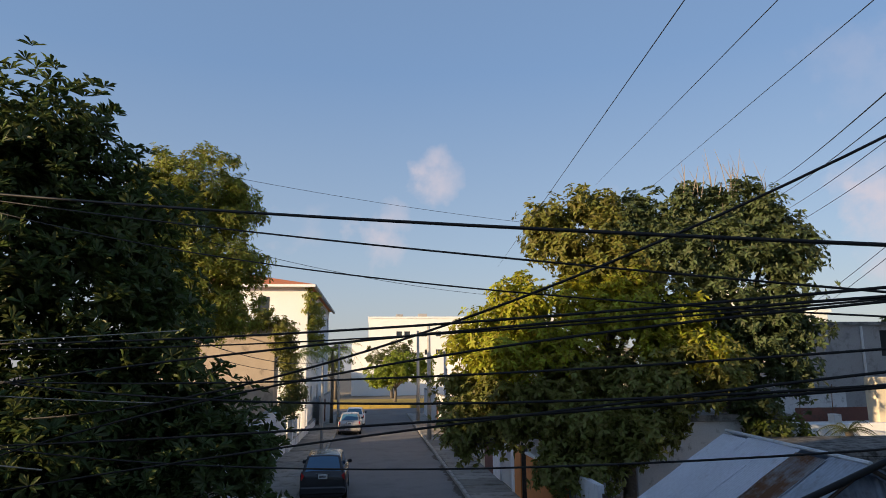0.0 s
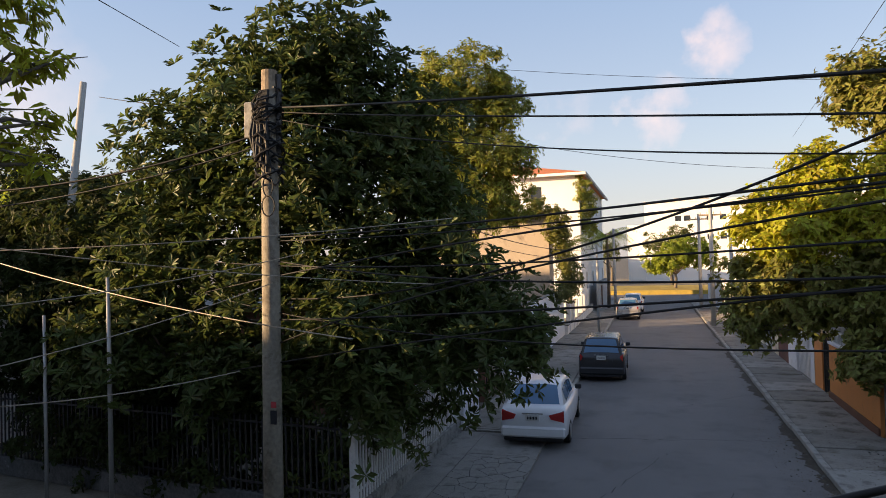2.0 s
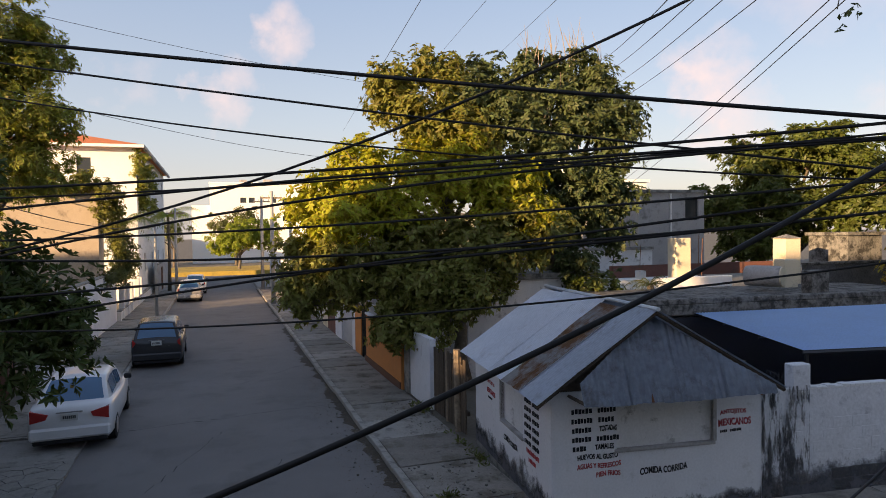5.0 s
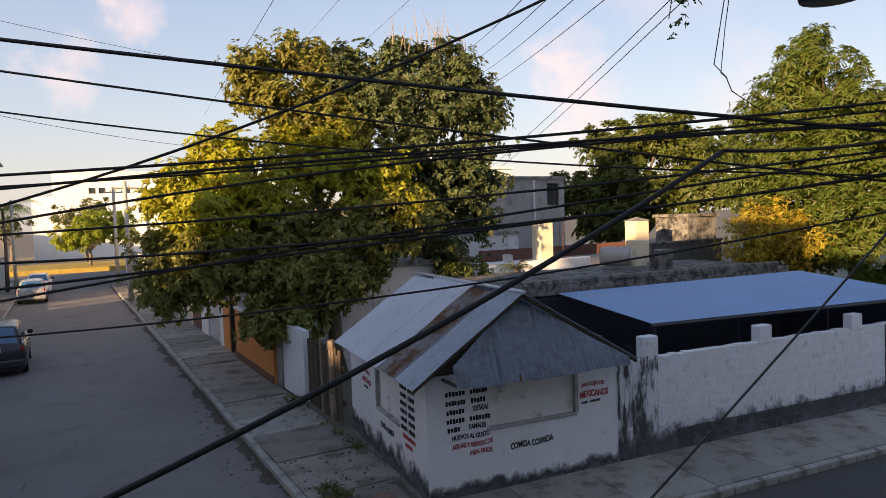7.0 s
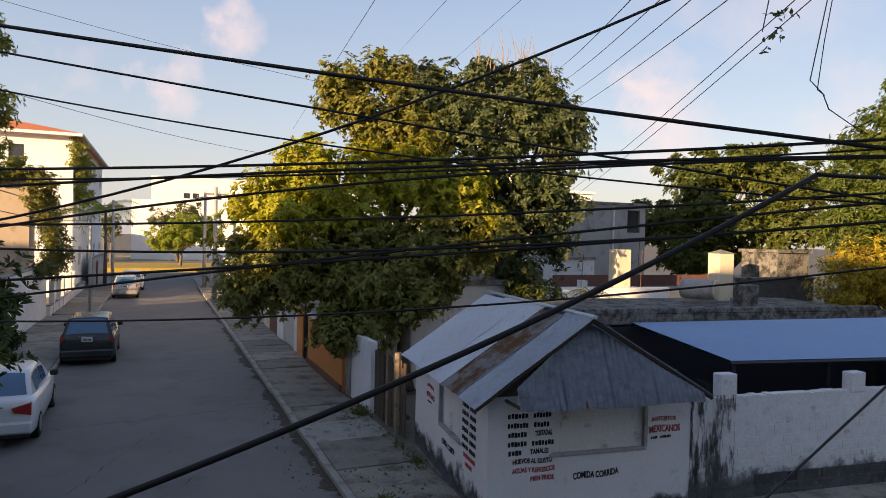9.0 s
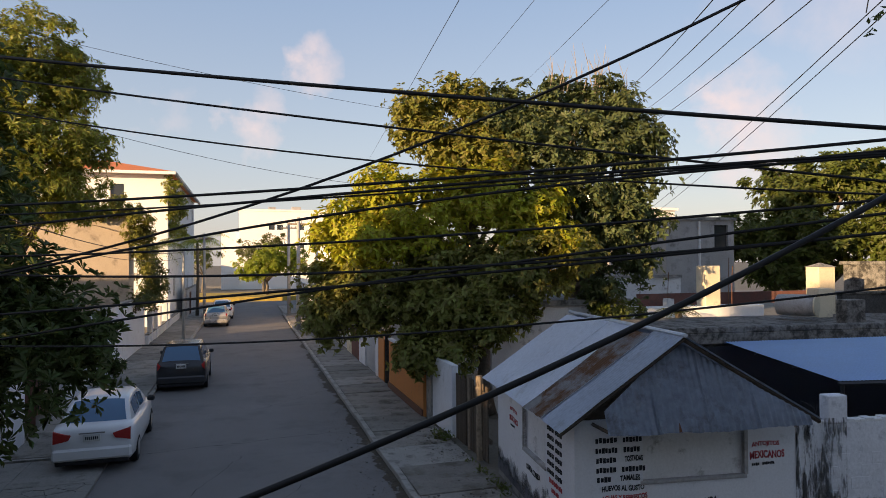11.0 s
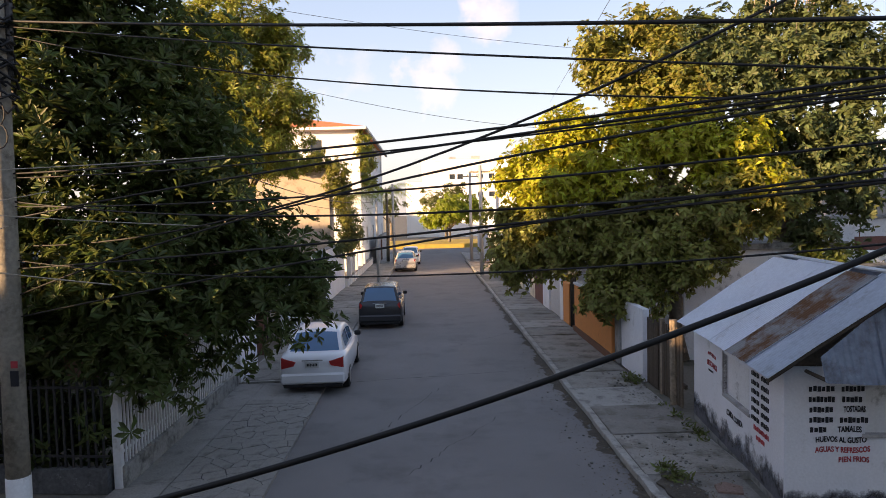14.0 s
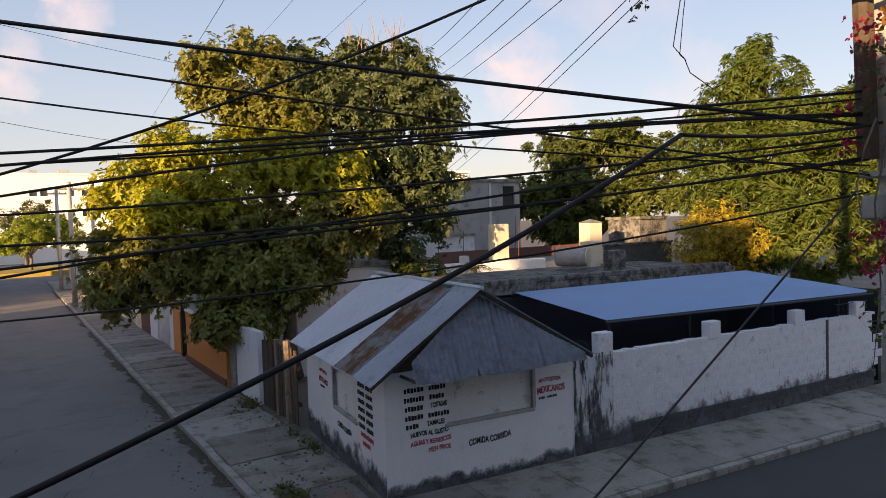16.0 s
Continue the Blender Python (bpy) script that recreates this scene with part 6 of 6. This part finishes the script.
R = [(3.6, 20.8, 6.0, 1.09), (4.4, 20.4, 6.5, 1.16), (5.8, 20.2, 6.8, 1.07), (7.0, 19.3, 6.3, 1.14), (3.1, 20.9, 5.0, 0.84), (4.0, 19.9, 5.3, 1.02), (5.4, 19.5, 5.4, 1.06), (8.0, 18.9, 5.6, 0.90), (3.9, 21.6, 6.7, 0.62), (2.5, 21.6, 5.5, 0.61), (7.7, 19.8, 6.9, 0.90), (8.7, 18.8, 6.2, 0.85), (9.2, 18.4, 5.3, 0.80)]
RB = [(6.1, 21.7, 9.0, 1.07), (5.9, 22.2, 9.9, 0.81), (7.4, 21.9, 10.2, 0.93), (7.1, 21.1, 8.4, 1.16), (8.3, 20.2, 7.7, 0.92), (8.0, 21.4, 9.3, 0.85), (7.9, 21.0, 8.2, 0.90)]
R2 = [(9.1, 21.5, 9.7, 1.18), (10.6, 21.2, 9.9, 1.15), (11.8, 20.6, 9.8, 1.14), (12.7, 20.0, 8.9, 1.13), (13.1, 19.4, 8.1, 0.80), (11.4, 19.8, 8.3, 1.25), (9.7, 20.2, 8.3, 1.24), (8.6, 21.0, 9.0, 0.99), (12.2, 19.3, 6.9, 1.09), (10.4, 19.5, 6.6, 1.22), (12.8, 19.1, 5.9, 0.83), (11.6, 19.0, 5.4, 1.07), (12.5, 18.9, 4.6, 0.67), (11.1, 19.0, 3.7, 0.62), (9.2, 19.9, 6.6, 1.03), (10.8, 20.9, 10.8, 0.47), (12.8, 20.5, 10.2, 0.59)]
R3 = [(3.4, 20.6, 3.8, 0.97), (2.8, 20.7, 3.1, 0.70), (3.4, 20.2, 2.8, 0.57), (4.1, 19.8, 3.8, 1.06), (5.5, 19.2, 4.0, 1.12), (7.0, 18.7, 4.2, 1.12), (8.5, 18.4, 4.6, 1.02), (9.6, 18.3, 4.6, 0.97), (3.8, 19.7, 3.1, 0.60), (5.1, 18.8, 3.0, 0.76), (6.3, 18.2, 3.2, 0.86), (7.4, 18.1, 3.2, 0.83), (5.0, 18.4, 2.0, 0.48), (5.8, 18.0, 2.1, 0.62), (6.7, 17.7, 2.5, 0.54), (2.5, 21.4, 4.1, 0.60), (8.4, 18.2, 3.6, 0.57), (2.5, 20.5, 2.5, 0.39)]
# one crown in pieces: this one carries the sunlight in its leaf colour
tree("spreading street tree, sunlight put into its yellow-green leaves", (6.2, 20.3, 0), (6.2, 20.4, 3.4), 0.26, R, 7200, 0.20, M["leaf_r"], per=9, wide=0.42, gaps=-0.06, gap_scale=1.0, droop=0.3, seed=5, clump=0.36, each=10, inner=0.2)
# upper dome of the same crown, moderate sun put into the olive colour
tree("upper dome of the street tree, half light put into its olive leaves", (7.9, 21.2, 0), (7.7, 21.2, 5.2), 0.2, RB, 4200, 0.20, M["leaf_o"], per=9, wide=0.42, gaps=-0.06, gap_scale=1.0, droop=0.3, seed=35, clump=0.36, each=10, inner=0.2)
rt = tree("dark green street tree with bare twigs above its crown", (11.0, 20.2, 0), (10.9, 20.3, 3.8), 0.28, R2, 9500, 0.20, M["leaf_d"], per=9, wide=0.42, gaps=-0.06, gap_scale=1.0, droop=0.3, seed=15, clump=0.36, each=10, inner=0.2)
# lower part of the same crown, its shade put into a greener leaf
tree("low boughs of the street tree over the wall, shade put into their green", (7.3, 19.0, 0), (7.0, 19.0, 2.6), 0.2, R3, 8500, 0.20, M["leaf_m"], per=9, wide=0.42, gaps=-0.05, gap_scale=1.0, droop=0.35, seed=25, clump=0.36, each=10, inner=0.16)
bm = bmesh.new()      # bare twigs above the crown
rnd = random.Random(9)
for k in range(26):
    x, y = rnd.uniform(9.8, 13.3), rnd.uniform(20.2, 21.2)
    z = 10.3 + 0.3 * math.sin((x - 9.8) * 0.9) + rnd.uniform(-.3, .2)
    lean_x = rnd.uniform(-.35, .35)
    hgt = rnd.uniform(0.7, 1.7)
    tube(bm, [(x, y, z), (x + lean_x * .5, y, z + hgt * .55), (x + lean_x, y + .1, z + hgt)], [0.02, 0.013, 0.004], 4)
    tube(bm, [(x + lean_x * .4, y, z + hgt * .45), (x + lean_x * .4 + rnd.uniform(-.3, .3), y, z + hgt * .85)], [0.01, 0.003], 4)
bm.transform(Matrix.Translation((-11.0, -20.2, 0)))
part("bare_twig", bm, M["twig"], rt, "bare grey twigs")
S = [(29.6, 30.0, 8.4, 2.7), (31.2, 28.3, 9.3, 2.3), (32.8, 26.6, 8.1, 2.5), (27.6, 30.5, 6.0, 2.1), (30.0, 28.2, 5.8, 3.0), (32.1, 25.7, 5.7, 2.4), (28.8, 29.2, 4.2, 2.4)]
tree("broad flat-layered tree behind the roofs", (30.4, 28.5, 0), (30.4, 28.5, 3.4), 0.35, S, 12000, 0.32, M["leaf_s"], per=7, wide=0.42, gaps=-0.05, gap_scale=0.55, droop=0.1, seed=6, squash=0.62, up=0.8)
T = [(25.9, 15.5, 10.0, 1.5), (25.4, 16.3, 8.5, 1.8), (26.6, 14.3, 8.0, 2.2), (24.3, 16.1, 6.6, 1.7), (25.5, 14.2, 6.0, 2.4), (25.5, 12.1, 5.8, 1.9), (24.0, 14.7, 4.1, 2.1), (24.2, 12.3, 3.8, 2.1), (27.4, 12.6, 7.8, 1.8), (24.0, 16.6, 5.5, 1.2), (24.3, 9.6, 4.2, 1.9), (25.5, 10.2, 6.8, 1.8), (27.5, 10.4, 8.6, 1.8)]
tree("tall fresh green tree with hanging narrow leaves", (26.2, 14.0, 0), (26.0, 14.0, 3.6), 0.3, T, 17000, 0.28, M["leaf_t"], per=7, wide=0.24, gaps=-0.22, gap_scale=0.8, droop=0.45, seed=7)
Y = [(21.5, 14.9, 3.5, 1.2), (21.9, 13.9, 3.4, 1.1), (22.0, 14.7, 4.1, 1.0), (21.6, 14.4, 2.3, 1.2)]
tree("yellow-leaved shrub above the flat roof", (21.8, 14.5, 0), (21.8, 14.5, 1.6), 0.09, Y, 4500, 0.13, M["leaf_y"], "shrub", per=6, wide=0.4, gaps=-0.1, gap_scale=1.2, seed=8)
tree("overhanging garden branches with drooping leaves", (-8.3, 3.6, 0), (-8.0, 3.8, 5.0), 0.16, [(-6.1, 4.6, 7.5, 0.7), (-5.7, 4.75, 6.8, 0.45), (-6.2, 4.6, 6.2, 0.6), (-5.75, 4.7, 5.9, 0.35), (-6.6, 4.4, 7.2, 0.9), (-7.2, 4.1, 6.4, 0.9), (-5.45, 4.85, 6.15, 0.3), (-5.35, 4.85, 6.7, 0.3), (-5.4, 4.8, 5.75, 0.25)], 900, 0.15, M["leaf_r"], per=7, wide=0.3, gaps=-0.1, droop=0.7, seed=9, inner=0.5)
G = [(-13.5, 12.4, 5.8, 1.4), (-15.4, 13.4, 6.8, 1.5), (-12.4, 11.9, 4.4, 1.3), (-14.5, 12.5, 3.0, 1.6), (-16.8, 13.4, 5.0, 1.6), (-11.4, 11.8, 6.2, 0.9), (-11.0, 12.9, 2.4, 1.4), (-13.8, 13.6, 2.6, 1.6), (-13.5, 13.5, 4.3, 1.6), (-11.8, 12.6, 3.2, 1.2), (-15.0, 14.5, 5.6, 1.8), (-17.2, 16.5, 6.4, 1.8), (-12.4, 14.2, 5.6, 1.5)]
# the garden's shade is put into this tree's leaf colour
tree("garden tree with small leaves, shade put into their dark colour", (-13.6, 14.5, 0), (-13.6, 14.4, 2.5), 0.16, G, 12000, 0.19, M["leaf_g"], per=7, gaps=-0.15, seed=10)
Y2 = [(-19.0, 17.0, 6.6, 1.5), (-20.5, 18.0, 5.6, 1.6), (-18.2, 16.6, 5.2, 1.3), (-21.5, 18.2, 7.2, 1.3)]
tree("yellow-green tree at the back of the garden", (-19.5, 17.6, 0), (-19.5, 17.4, 3.2), 0.14, Y2, 2600, 0.22, M["leaf_e"], per=6, gaps=-0.1, seed=17)
E1 = [(2.6, 88, 4.4, 2.3), (4.6, 88.5, 4.6, 2.2), (0.6, 88.4, 3.9, 1.7), (3.4, 88.2, 5.6, 1.8), (6.4, 88.6, 4.8, 1.9)]
tree("sunlit yellow-green tree at the far junction", (2.8, 88, 0), (2.8, 88, 2.2), 0.2, E1, 3400, 0.34, M["leaf_e"], per=6, wide=0.4, gaps=-0.15, gap_scale=0.7, seed=11)
E2 = [(-6.0, 99, 5.5, 2.6), (-9.0, 100, 5.0, 2.4), (4.5, 108, 7.0, 2.6), (1.0, 109, 6.5, 2.2)]
tree("hazy tree in front of the far buildings", (-5.5, 99, 0), (-5.5, 99, 3.0), 0.25, E2[:2], 1200, 0.4, M["leaf_v"], per=6, gaps=-0.1, gap_scale=0.6, seed=12)
tree("hazy tree in front of the far buildings", (3, 108, 0), (3, 108, 4.0), 0.25, E2[2:], 1200, 0.4, M["leaf_v"], per=6, gaps=-0.1, gap_scale=0.6, seed=13)


def shrub(label, lobes, count, leaf, material, name="shrub", category="shrub", per=6, droop=0.2, gaps=-0.15, gs=1.5, wide=0.4):
    base = Vector((lobes[0][0], lobes[0][1], max(0, lobes[0][2] - lobes[0][3])))
    t = thing(name, label, category, base)
    p, d = crown_points(lobes, count, gaps=gaps, gap_scale=gs, inner=0.4, clump=0.22, each=10)
    me = leaves_mesh("foliage", p, d + np.array([0, 0, 0.4]), leaf, material, per=per, droop=droop, wide=wide)
    me.transform(Matrix.Translation(-base))
    part("foliage", me, material, t)
    rnd = random.Random(len(lobes))
    for x, y, z, r in lobes:
        e = Vector((x, y, z)) - base
        bm = tube(bmesh.new(), [Vector((0, 0, 0)), e * 0.5 + Vector((rnd.uniform(-.1, .1), 0, .1)), e], [0.03, 0.02, 0.008], 5)
        part("stem", bm, M["bark"], t)
    return t


# thick dark shrubs fill the garden's shade; the leaf colour holds it
shrub("low garden shrubs behind the fence, shade put into their dark leaves", [(-8.6, 11.9, 0.9, 1.0), (-10.0, 11.9, 1.0, 1.1), (-11.6, 12.0, 1.1, 1.2), (-7.2, 12.0, 0.8, 0.9), (-13.2, 12.4, 1.2, 1.3), (-9.4, 12.4, 2.0, 0.9), (-12.2, 12.6, 2.2, 1.0), (-6.3, 11.7, 0.9, 0.8), (-8.0, 11.8, 1.9, 0.9), (-10.8, 12.2, 2.1, 1.0), (-14.2, 12.6, 2.6, 1.2)], 5600, 0.17, M["leaf_g"])
shrub("flowering frangipani sprigs by the fence", [(-6.0, 11.6, 1.2, 0.8), (-4.6, 11.8, 1.7, 0.6)], 420, 0.2, M["leaf_a"], wide=0.26)
shrub("creeper mound over the beige house roof", [(-9.0, 38.0, 7.6, 0.7), (-7.6, 37.9, 7.8, 0.7), (-6.2, 37.9, 7.6, 0.7), (-5.2, 38.0, 7.0, 0.7), (-4.8, 38.4, 6.2, 0.7), (-8.2, 37.8, 7.2, 0.4), (-5.0, 38.2, 5.2, 0.6), (-10.5, 38.2, 7.6, 0.7), (-7.0, 37.8, 7.1, 0.4), (-5.3, 37.8, 6.0, 0.5), (-4.7, 38.5, 4.3, 0.5)], 3000, 0.17, M["leaf_o"], "creeper", "creeper", droop=0.6)
shrub("creeper hanging from the white house corner", [(-5.0, 51.9, 10.4, 0.7), (-4.9, 52.3, 9.4, 0.8), (-4.9, 52.6, 8.3, 0.8), (-4.9, 53.4, 7.2, 0.9), (-4.8, 54.2, 9.6, 0.7)], 1500, 0.2, M["leaf_b"], "creeper", "creeper", droop=0.7)
shrub("creeper trailing over the white street wall", [(-5.0, 36 + k * 1.6, 2.7 - 0.2 * (k % 2), 0.5) for k in range(6)], 900, 0.14, M["leaf_v"], "creeper", "creeper", droop=0.7)
shrub("dark shrub growing on the pavement edge", [(-4.4, 27.2, 0.8, 0.5), (-4.6, 27.0, 1.3, 0.4)], 260, 0.18, M["leaf_a"])
shrub("dark green shrubs beside the palm", [(-5.2, 43.5, 3.6, 0.9), (-5.3, 45, 3.0, 0.8), (-5.4, 43.8, 4.6, 0.9)], 800, 0.22, M["leaf_v"])
shrub("small dark shrub on the flat roof", [(11.4, 18.6, 2.9, 0.7), (12.2, 18.4, 2.7, 0.5)], 420, 0.18, M["leaf_s"])
shrub("bright yellow-green shrubs behind the roofs", [(13.4, 26.8, 3.6, 0.7), (14.6, 26.9, 3.7, 0.6), (12.4, 26.5, 3.5, 0.6)], 500, 0.22, M["leaf_y"])


def palm(label, base, h, fronds, ln, material="leaf_v", seed=1):
    t = thing("palm", label, "palm", base)
    part("trunk", tube(bmesh.new(), [(0, 0, 0), (0.05, 0, h * .5), (0.0, 0, h)], [0.16, 0.12, 0.10], 8), M["bark"], t, smooth=True)
    rnd = random.Random(seed)
    for k in range(fronds):
        a = 2 * math.pi * k / fronds + rnd.uniform(-.2, .2)
        el = rnd.uniform(0.3, 1.15)
        v, f, pts = [], [], []
        for i in range(10):
            s = i / 9
            pts.append(Vector((math.cos(a) * ln * s, math.sin(a) * ln * s, h + ln * (el * s - 1.0 * s * s))))
        bm = tube(bmesh.new(), pts, [0.018 * (1 - 0.8 * i / 9) for i in range(10)], 4)
        side = Vector((-math.sin(a), math.cos(a), 0))
        for i in range(1, 10):
            for sg in (-1, 1):
                for o in (0, 0.5):
                    p = pts[i - 1].lerp(pts[i], o)
                    w = ln * 0.30 * math.sin(math.pi * min(1, 0.15 + i / 10.5))
                    d = (pts[i] - pts[i - 1]).normalized()
                    tip = p + side * sg * w * 0.8 + d * w * 0.5 - Vector((0, 0, w * 0.5))
                    vv = [bm.verts.new(q) for q in (p - d * 0.02 * ln / 2, p + d * 0.03 * ln / 2, tip)]
                    bm.faces.new(vv)
        part("frond", bm, M[material], t)
    return t


palm("slender coconut palm beside the street", (-3.7, 60, 0), 6.4, 17, 3.0, "leaf_e", seed=1)
palm("small palm on a flat roof", (13.2, 17.9, 2.6), 0.35, 10, 0.9, seed=2)
palm("palm with drooping fronds behind the wall", (-5.6, 47.5, 0), 5.6, 15, 2.6, "leaf_t", seed=3)

# bougainvillea on the concrete pole: crimson bracts, dry leaves and hanging stems
bg = thing("bougainvillea", "crimson bougainvillea climbing the concrete pole", "climber", (6.26, 2.52, 3.0))
inv = Matrix.Translation((-6.2, -2.6, -3.0))
for nm, lb, cnt, sz, mt, lab in (("blossom", [(5.35, 2.45, 5.62, 0.14), (5.45, 2.5, 6.0, 0.2), (5.6, 2.62, 5.1, 0.13), (5.5, 2.6, 5.35, 0.12), (5.75, 2.6, 5.9, 0.2), (5.7, 2.5, 4.45, 0.16), (5.8, 2.6, 4.2, 0.14), (5.6, 2.65, 4.4, 0.12), (5.5, 2.4, 6.4, 0.25), (5.9, 2.7, 3.7, 0.1)], 90, 0.04, "bract", "crimson papery blossom"),
                                  ("dry_leaves", [(5.85, 2.4, 5.9, 0.22), (5.95, 2.4, 5.45, 0.18), (6.05, 2.3, 5.2, 0.15), (6.0, 2.3, 6.2, 0.25), (5.9, 2.5, 4.25, 0.14)], 60, 0.085, "dry", "dry orange leaves"),
                                  ("leaves", [(5.7, 2.6, 5.6, 0.3), (5.8, 2.6, 5.0, 0.3), (5.8, 2.6, 4.3, 0.3), (6.0, 2.6, 3.7, 0.25)], 50, 0.05, "leaf_a", "")):
    p, d = crown_points(lb, cnt, gaps=-2, inner=0.5, clump=0.12, each=4)
    me = leaves_mesh(nm, p, d + np.array([0, 0, 0.2]), sz, M[mt], per=5, wide=0.75, droop=0.3)
    me.transform(inv)
    part(nm, me, M[mt], bg, lab)
rnd = random.Random(21)
for x, z, ln0 in ((5.75, 6.2, 1.3), (5.95, 5.9, 1.5), (5.6, 5.3, 0.8), (5.85, 5.2, 1.9), (6.0, 4.6, 1.6)):
    y = rnd.uniform(2.45, 2.7)
    bm = tube(bmesh.new(), [(x + .2, y, z), (x + rnd.uniform(-.05, .2), y, z - ln0 * .3), (x + rnd.uniform(-.12, .12), y, z - ln0 * .65), (x + rnd.uniform(-.12, .1), y, z - ln0)], [0.010, 0.008, 0.006, 0.003], 4)
    bm.transform(inv)
    part("stem", bm, M["bark"], bg)
sprig = thing("dark_sprig", "small dark leaf sprig hanging into view", "branch", (3.25, 2.7, 5.85))
p, d = crown_points([(0, 0, 0, 0.08), (0.10, -0.06, 0.05, 0.06), (0.05, -0.02, 0.25, 0.08)], 26, gaps=-2, clump=0.05, each=3)
part("leaves", leaves_mesh("leaves", p, d, 0.04, M["leaf_a"], per=4, wide=0.5), M["leaf_a"], sprig)
part("stem", tube(bmesh.new(), [(0, 0, 0), (0.05, -0.02, 0.3), (0.1, -4.0, 3.2)], [0.004, 0.005, 0.008], 4), M["bark"], sprig)

# ---- small things on the ground ----
def scatter_leaves(label, cells, count, size, material, name, flat=True):
    pts = []
    for _ in range(count):
        x0, x1, y0, y1, z = cells[RNG.integers(len(cells))]
        pts.append((RNG.uniform(x0, x1), RNG.uniform(y0, y1), z + RNG.uniform(0.004, 0.012)))
    ax = np.tile(np.array([0, 0, 1.0]), (count, 1)) if flat else RNG.normal(scale=0.4, size=(count, 3)) + np.array([0, 0, 1.0])
    me = leaves_mesh(name, np.array(pts), ax, size, M[material], per=1 if flat else 5, droop=0.0, spread=1.0 if flat else 0.5, jitter=0.0 if flat else 0.3)
    return tagged(part(name, me, M[material]), label, "litter" if flat else "weeds", kind="stuff")


scatter_leaves("fallen leaves along the kerb", [(2.4, 3.3, 9, 20, 0.0), (3.6, 5.1, 10, 20, 0.125), (2.9, 3.34, 9, 30, 0.0), (3.1, 3.34, 9, 16, 0.0), (3.2, 3.34, 9, 26, 0.0)], 2600, 0.042, "litter", "leaf_litter")
scatter_leaves("fallen leaves and grit at the pavement corner", [(3.7, 5.0, 8.6, 11, 0.12), (4.6, 5.3, 13, 17, 0.125), (3.5, 4.4, 9.3, 12, 0.12)], 500, 0.05, "litter", "leaf_litter")
scatter_leaves("scrubby weeds in the broken pavement corner", [(3.75, 4.1, 10.2, 10.9, 0.12), (5.0, 5.2, 12.0, 14.2, 0.12), (4.9, 5.35, 16.2, 17.0, 0.12)], 120, 0.12, "weed", "weeds", False)
bm = bmesh.new()
rnd = random.Random(31)
for k in range(240):
    x, y = rnd.choice(((rnd.uniform(3.6, 5.0), rnd.uniform(9.0, 12.5), 0.12), (rnd.uniform(2.6, 3.3), rnd.uniform(9, 18), 0.0), (rnd.uniform(4.4, 5.3), rnd.uniform(13, 18), 0.12)))[:2], 0
    zz = 0.12 if x[0] > 3.4 else 0.0
    s = rnd.uniform(0.012, 0.045)
    box(bm, x[0], x[0] + s, x[1], x[1] + s * rnd.uniform(.7, 1.6), zz, zz + s * 0.7)
tagged(part("rubble", bm, M["stone"]), "small stones and rubble on the pavement", "rubble", kind="stuff")
bm = prism(bmesh.new(), [(4.35, 9.85), (4.7, 9.75), (4.8, 10.0), (4.6, 10.2), (4.4, 10.1)], 0.10, 0.131)
tagged(part("pavement_patch", bm, M["brickpatch"]), "reddish cement patch in the pavement", "pavement", kind="structure")


def grime_strip(label, x, y0, y1, w, seed, name="kerb_dirt"):
    """Dirt and grit washed against the kerb, with a ragged edge."""
    bm = bmesh.new()
    n = int((y1 - y0) / 0.05)
    near, far = [], []
    for i in range(n + 1):
        y = y0 + (y1 - y0) * i / n
        k = w * max(0.08, 0.5 + 0.9 * noise.noise(Vector((y * 0.5, seed, 0))) + 0.5 * noise.noise(Vector((y * 2.1, seed, 5))) + 0.35 * noise.noise(Vector((y * 7, seed, 9))))
        near.append(bm.verts.new((x, y, 0.012)))
        far.append(bm.verts.new((x - k, y, 0.0045)))
    for i in range(n):
        bm.faces.new((far[i], near[i], near[i + 1], far[i + 1]))
    return tagged(part(name, bm, M["grit"]), label, "dirt", kind="structure")


grime_strip("dark dirt and grit washed against the kerb", 3.36, 8.9, 34, 0.42, 3)
grime_strip("thin line of dirt against the far kerb", 3.36, 34, 60, 0.25, 5)
rnd = random.Random(14)
ring = [(3.86 + 0.30 * math.cos(a) * rnd.uniform(.75, 1.2), 10.05 + 0.62 * math.sin(a) * rnd.uniform(.75, 1.2)) for a in [2 * math.pi * k / 16 for k in range(16)]]
tagged(part("soil_pit", prism(bmesh.new(), ring, 0.09, 0.129), M["grit"]), "bare soil pit where the pavement has broken away", "soil", kind="structure")
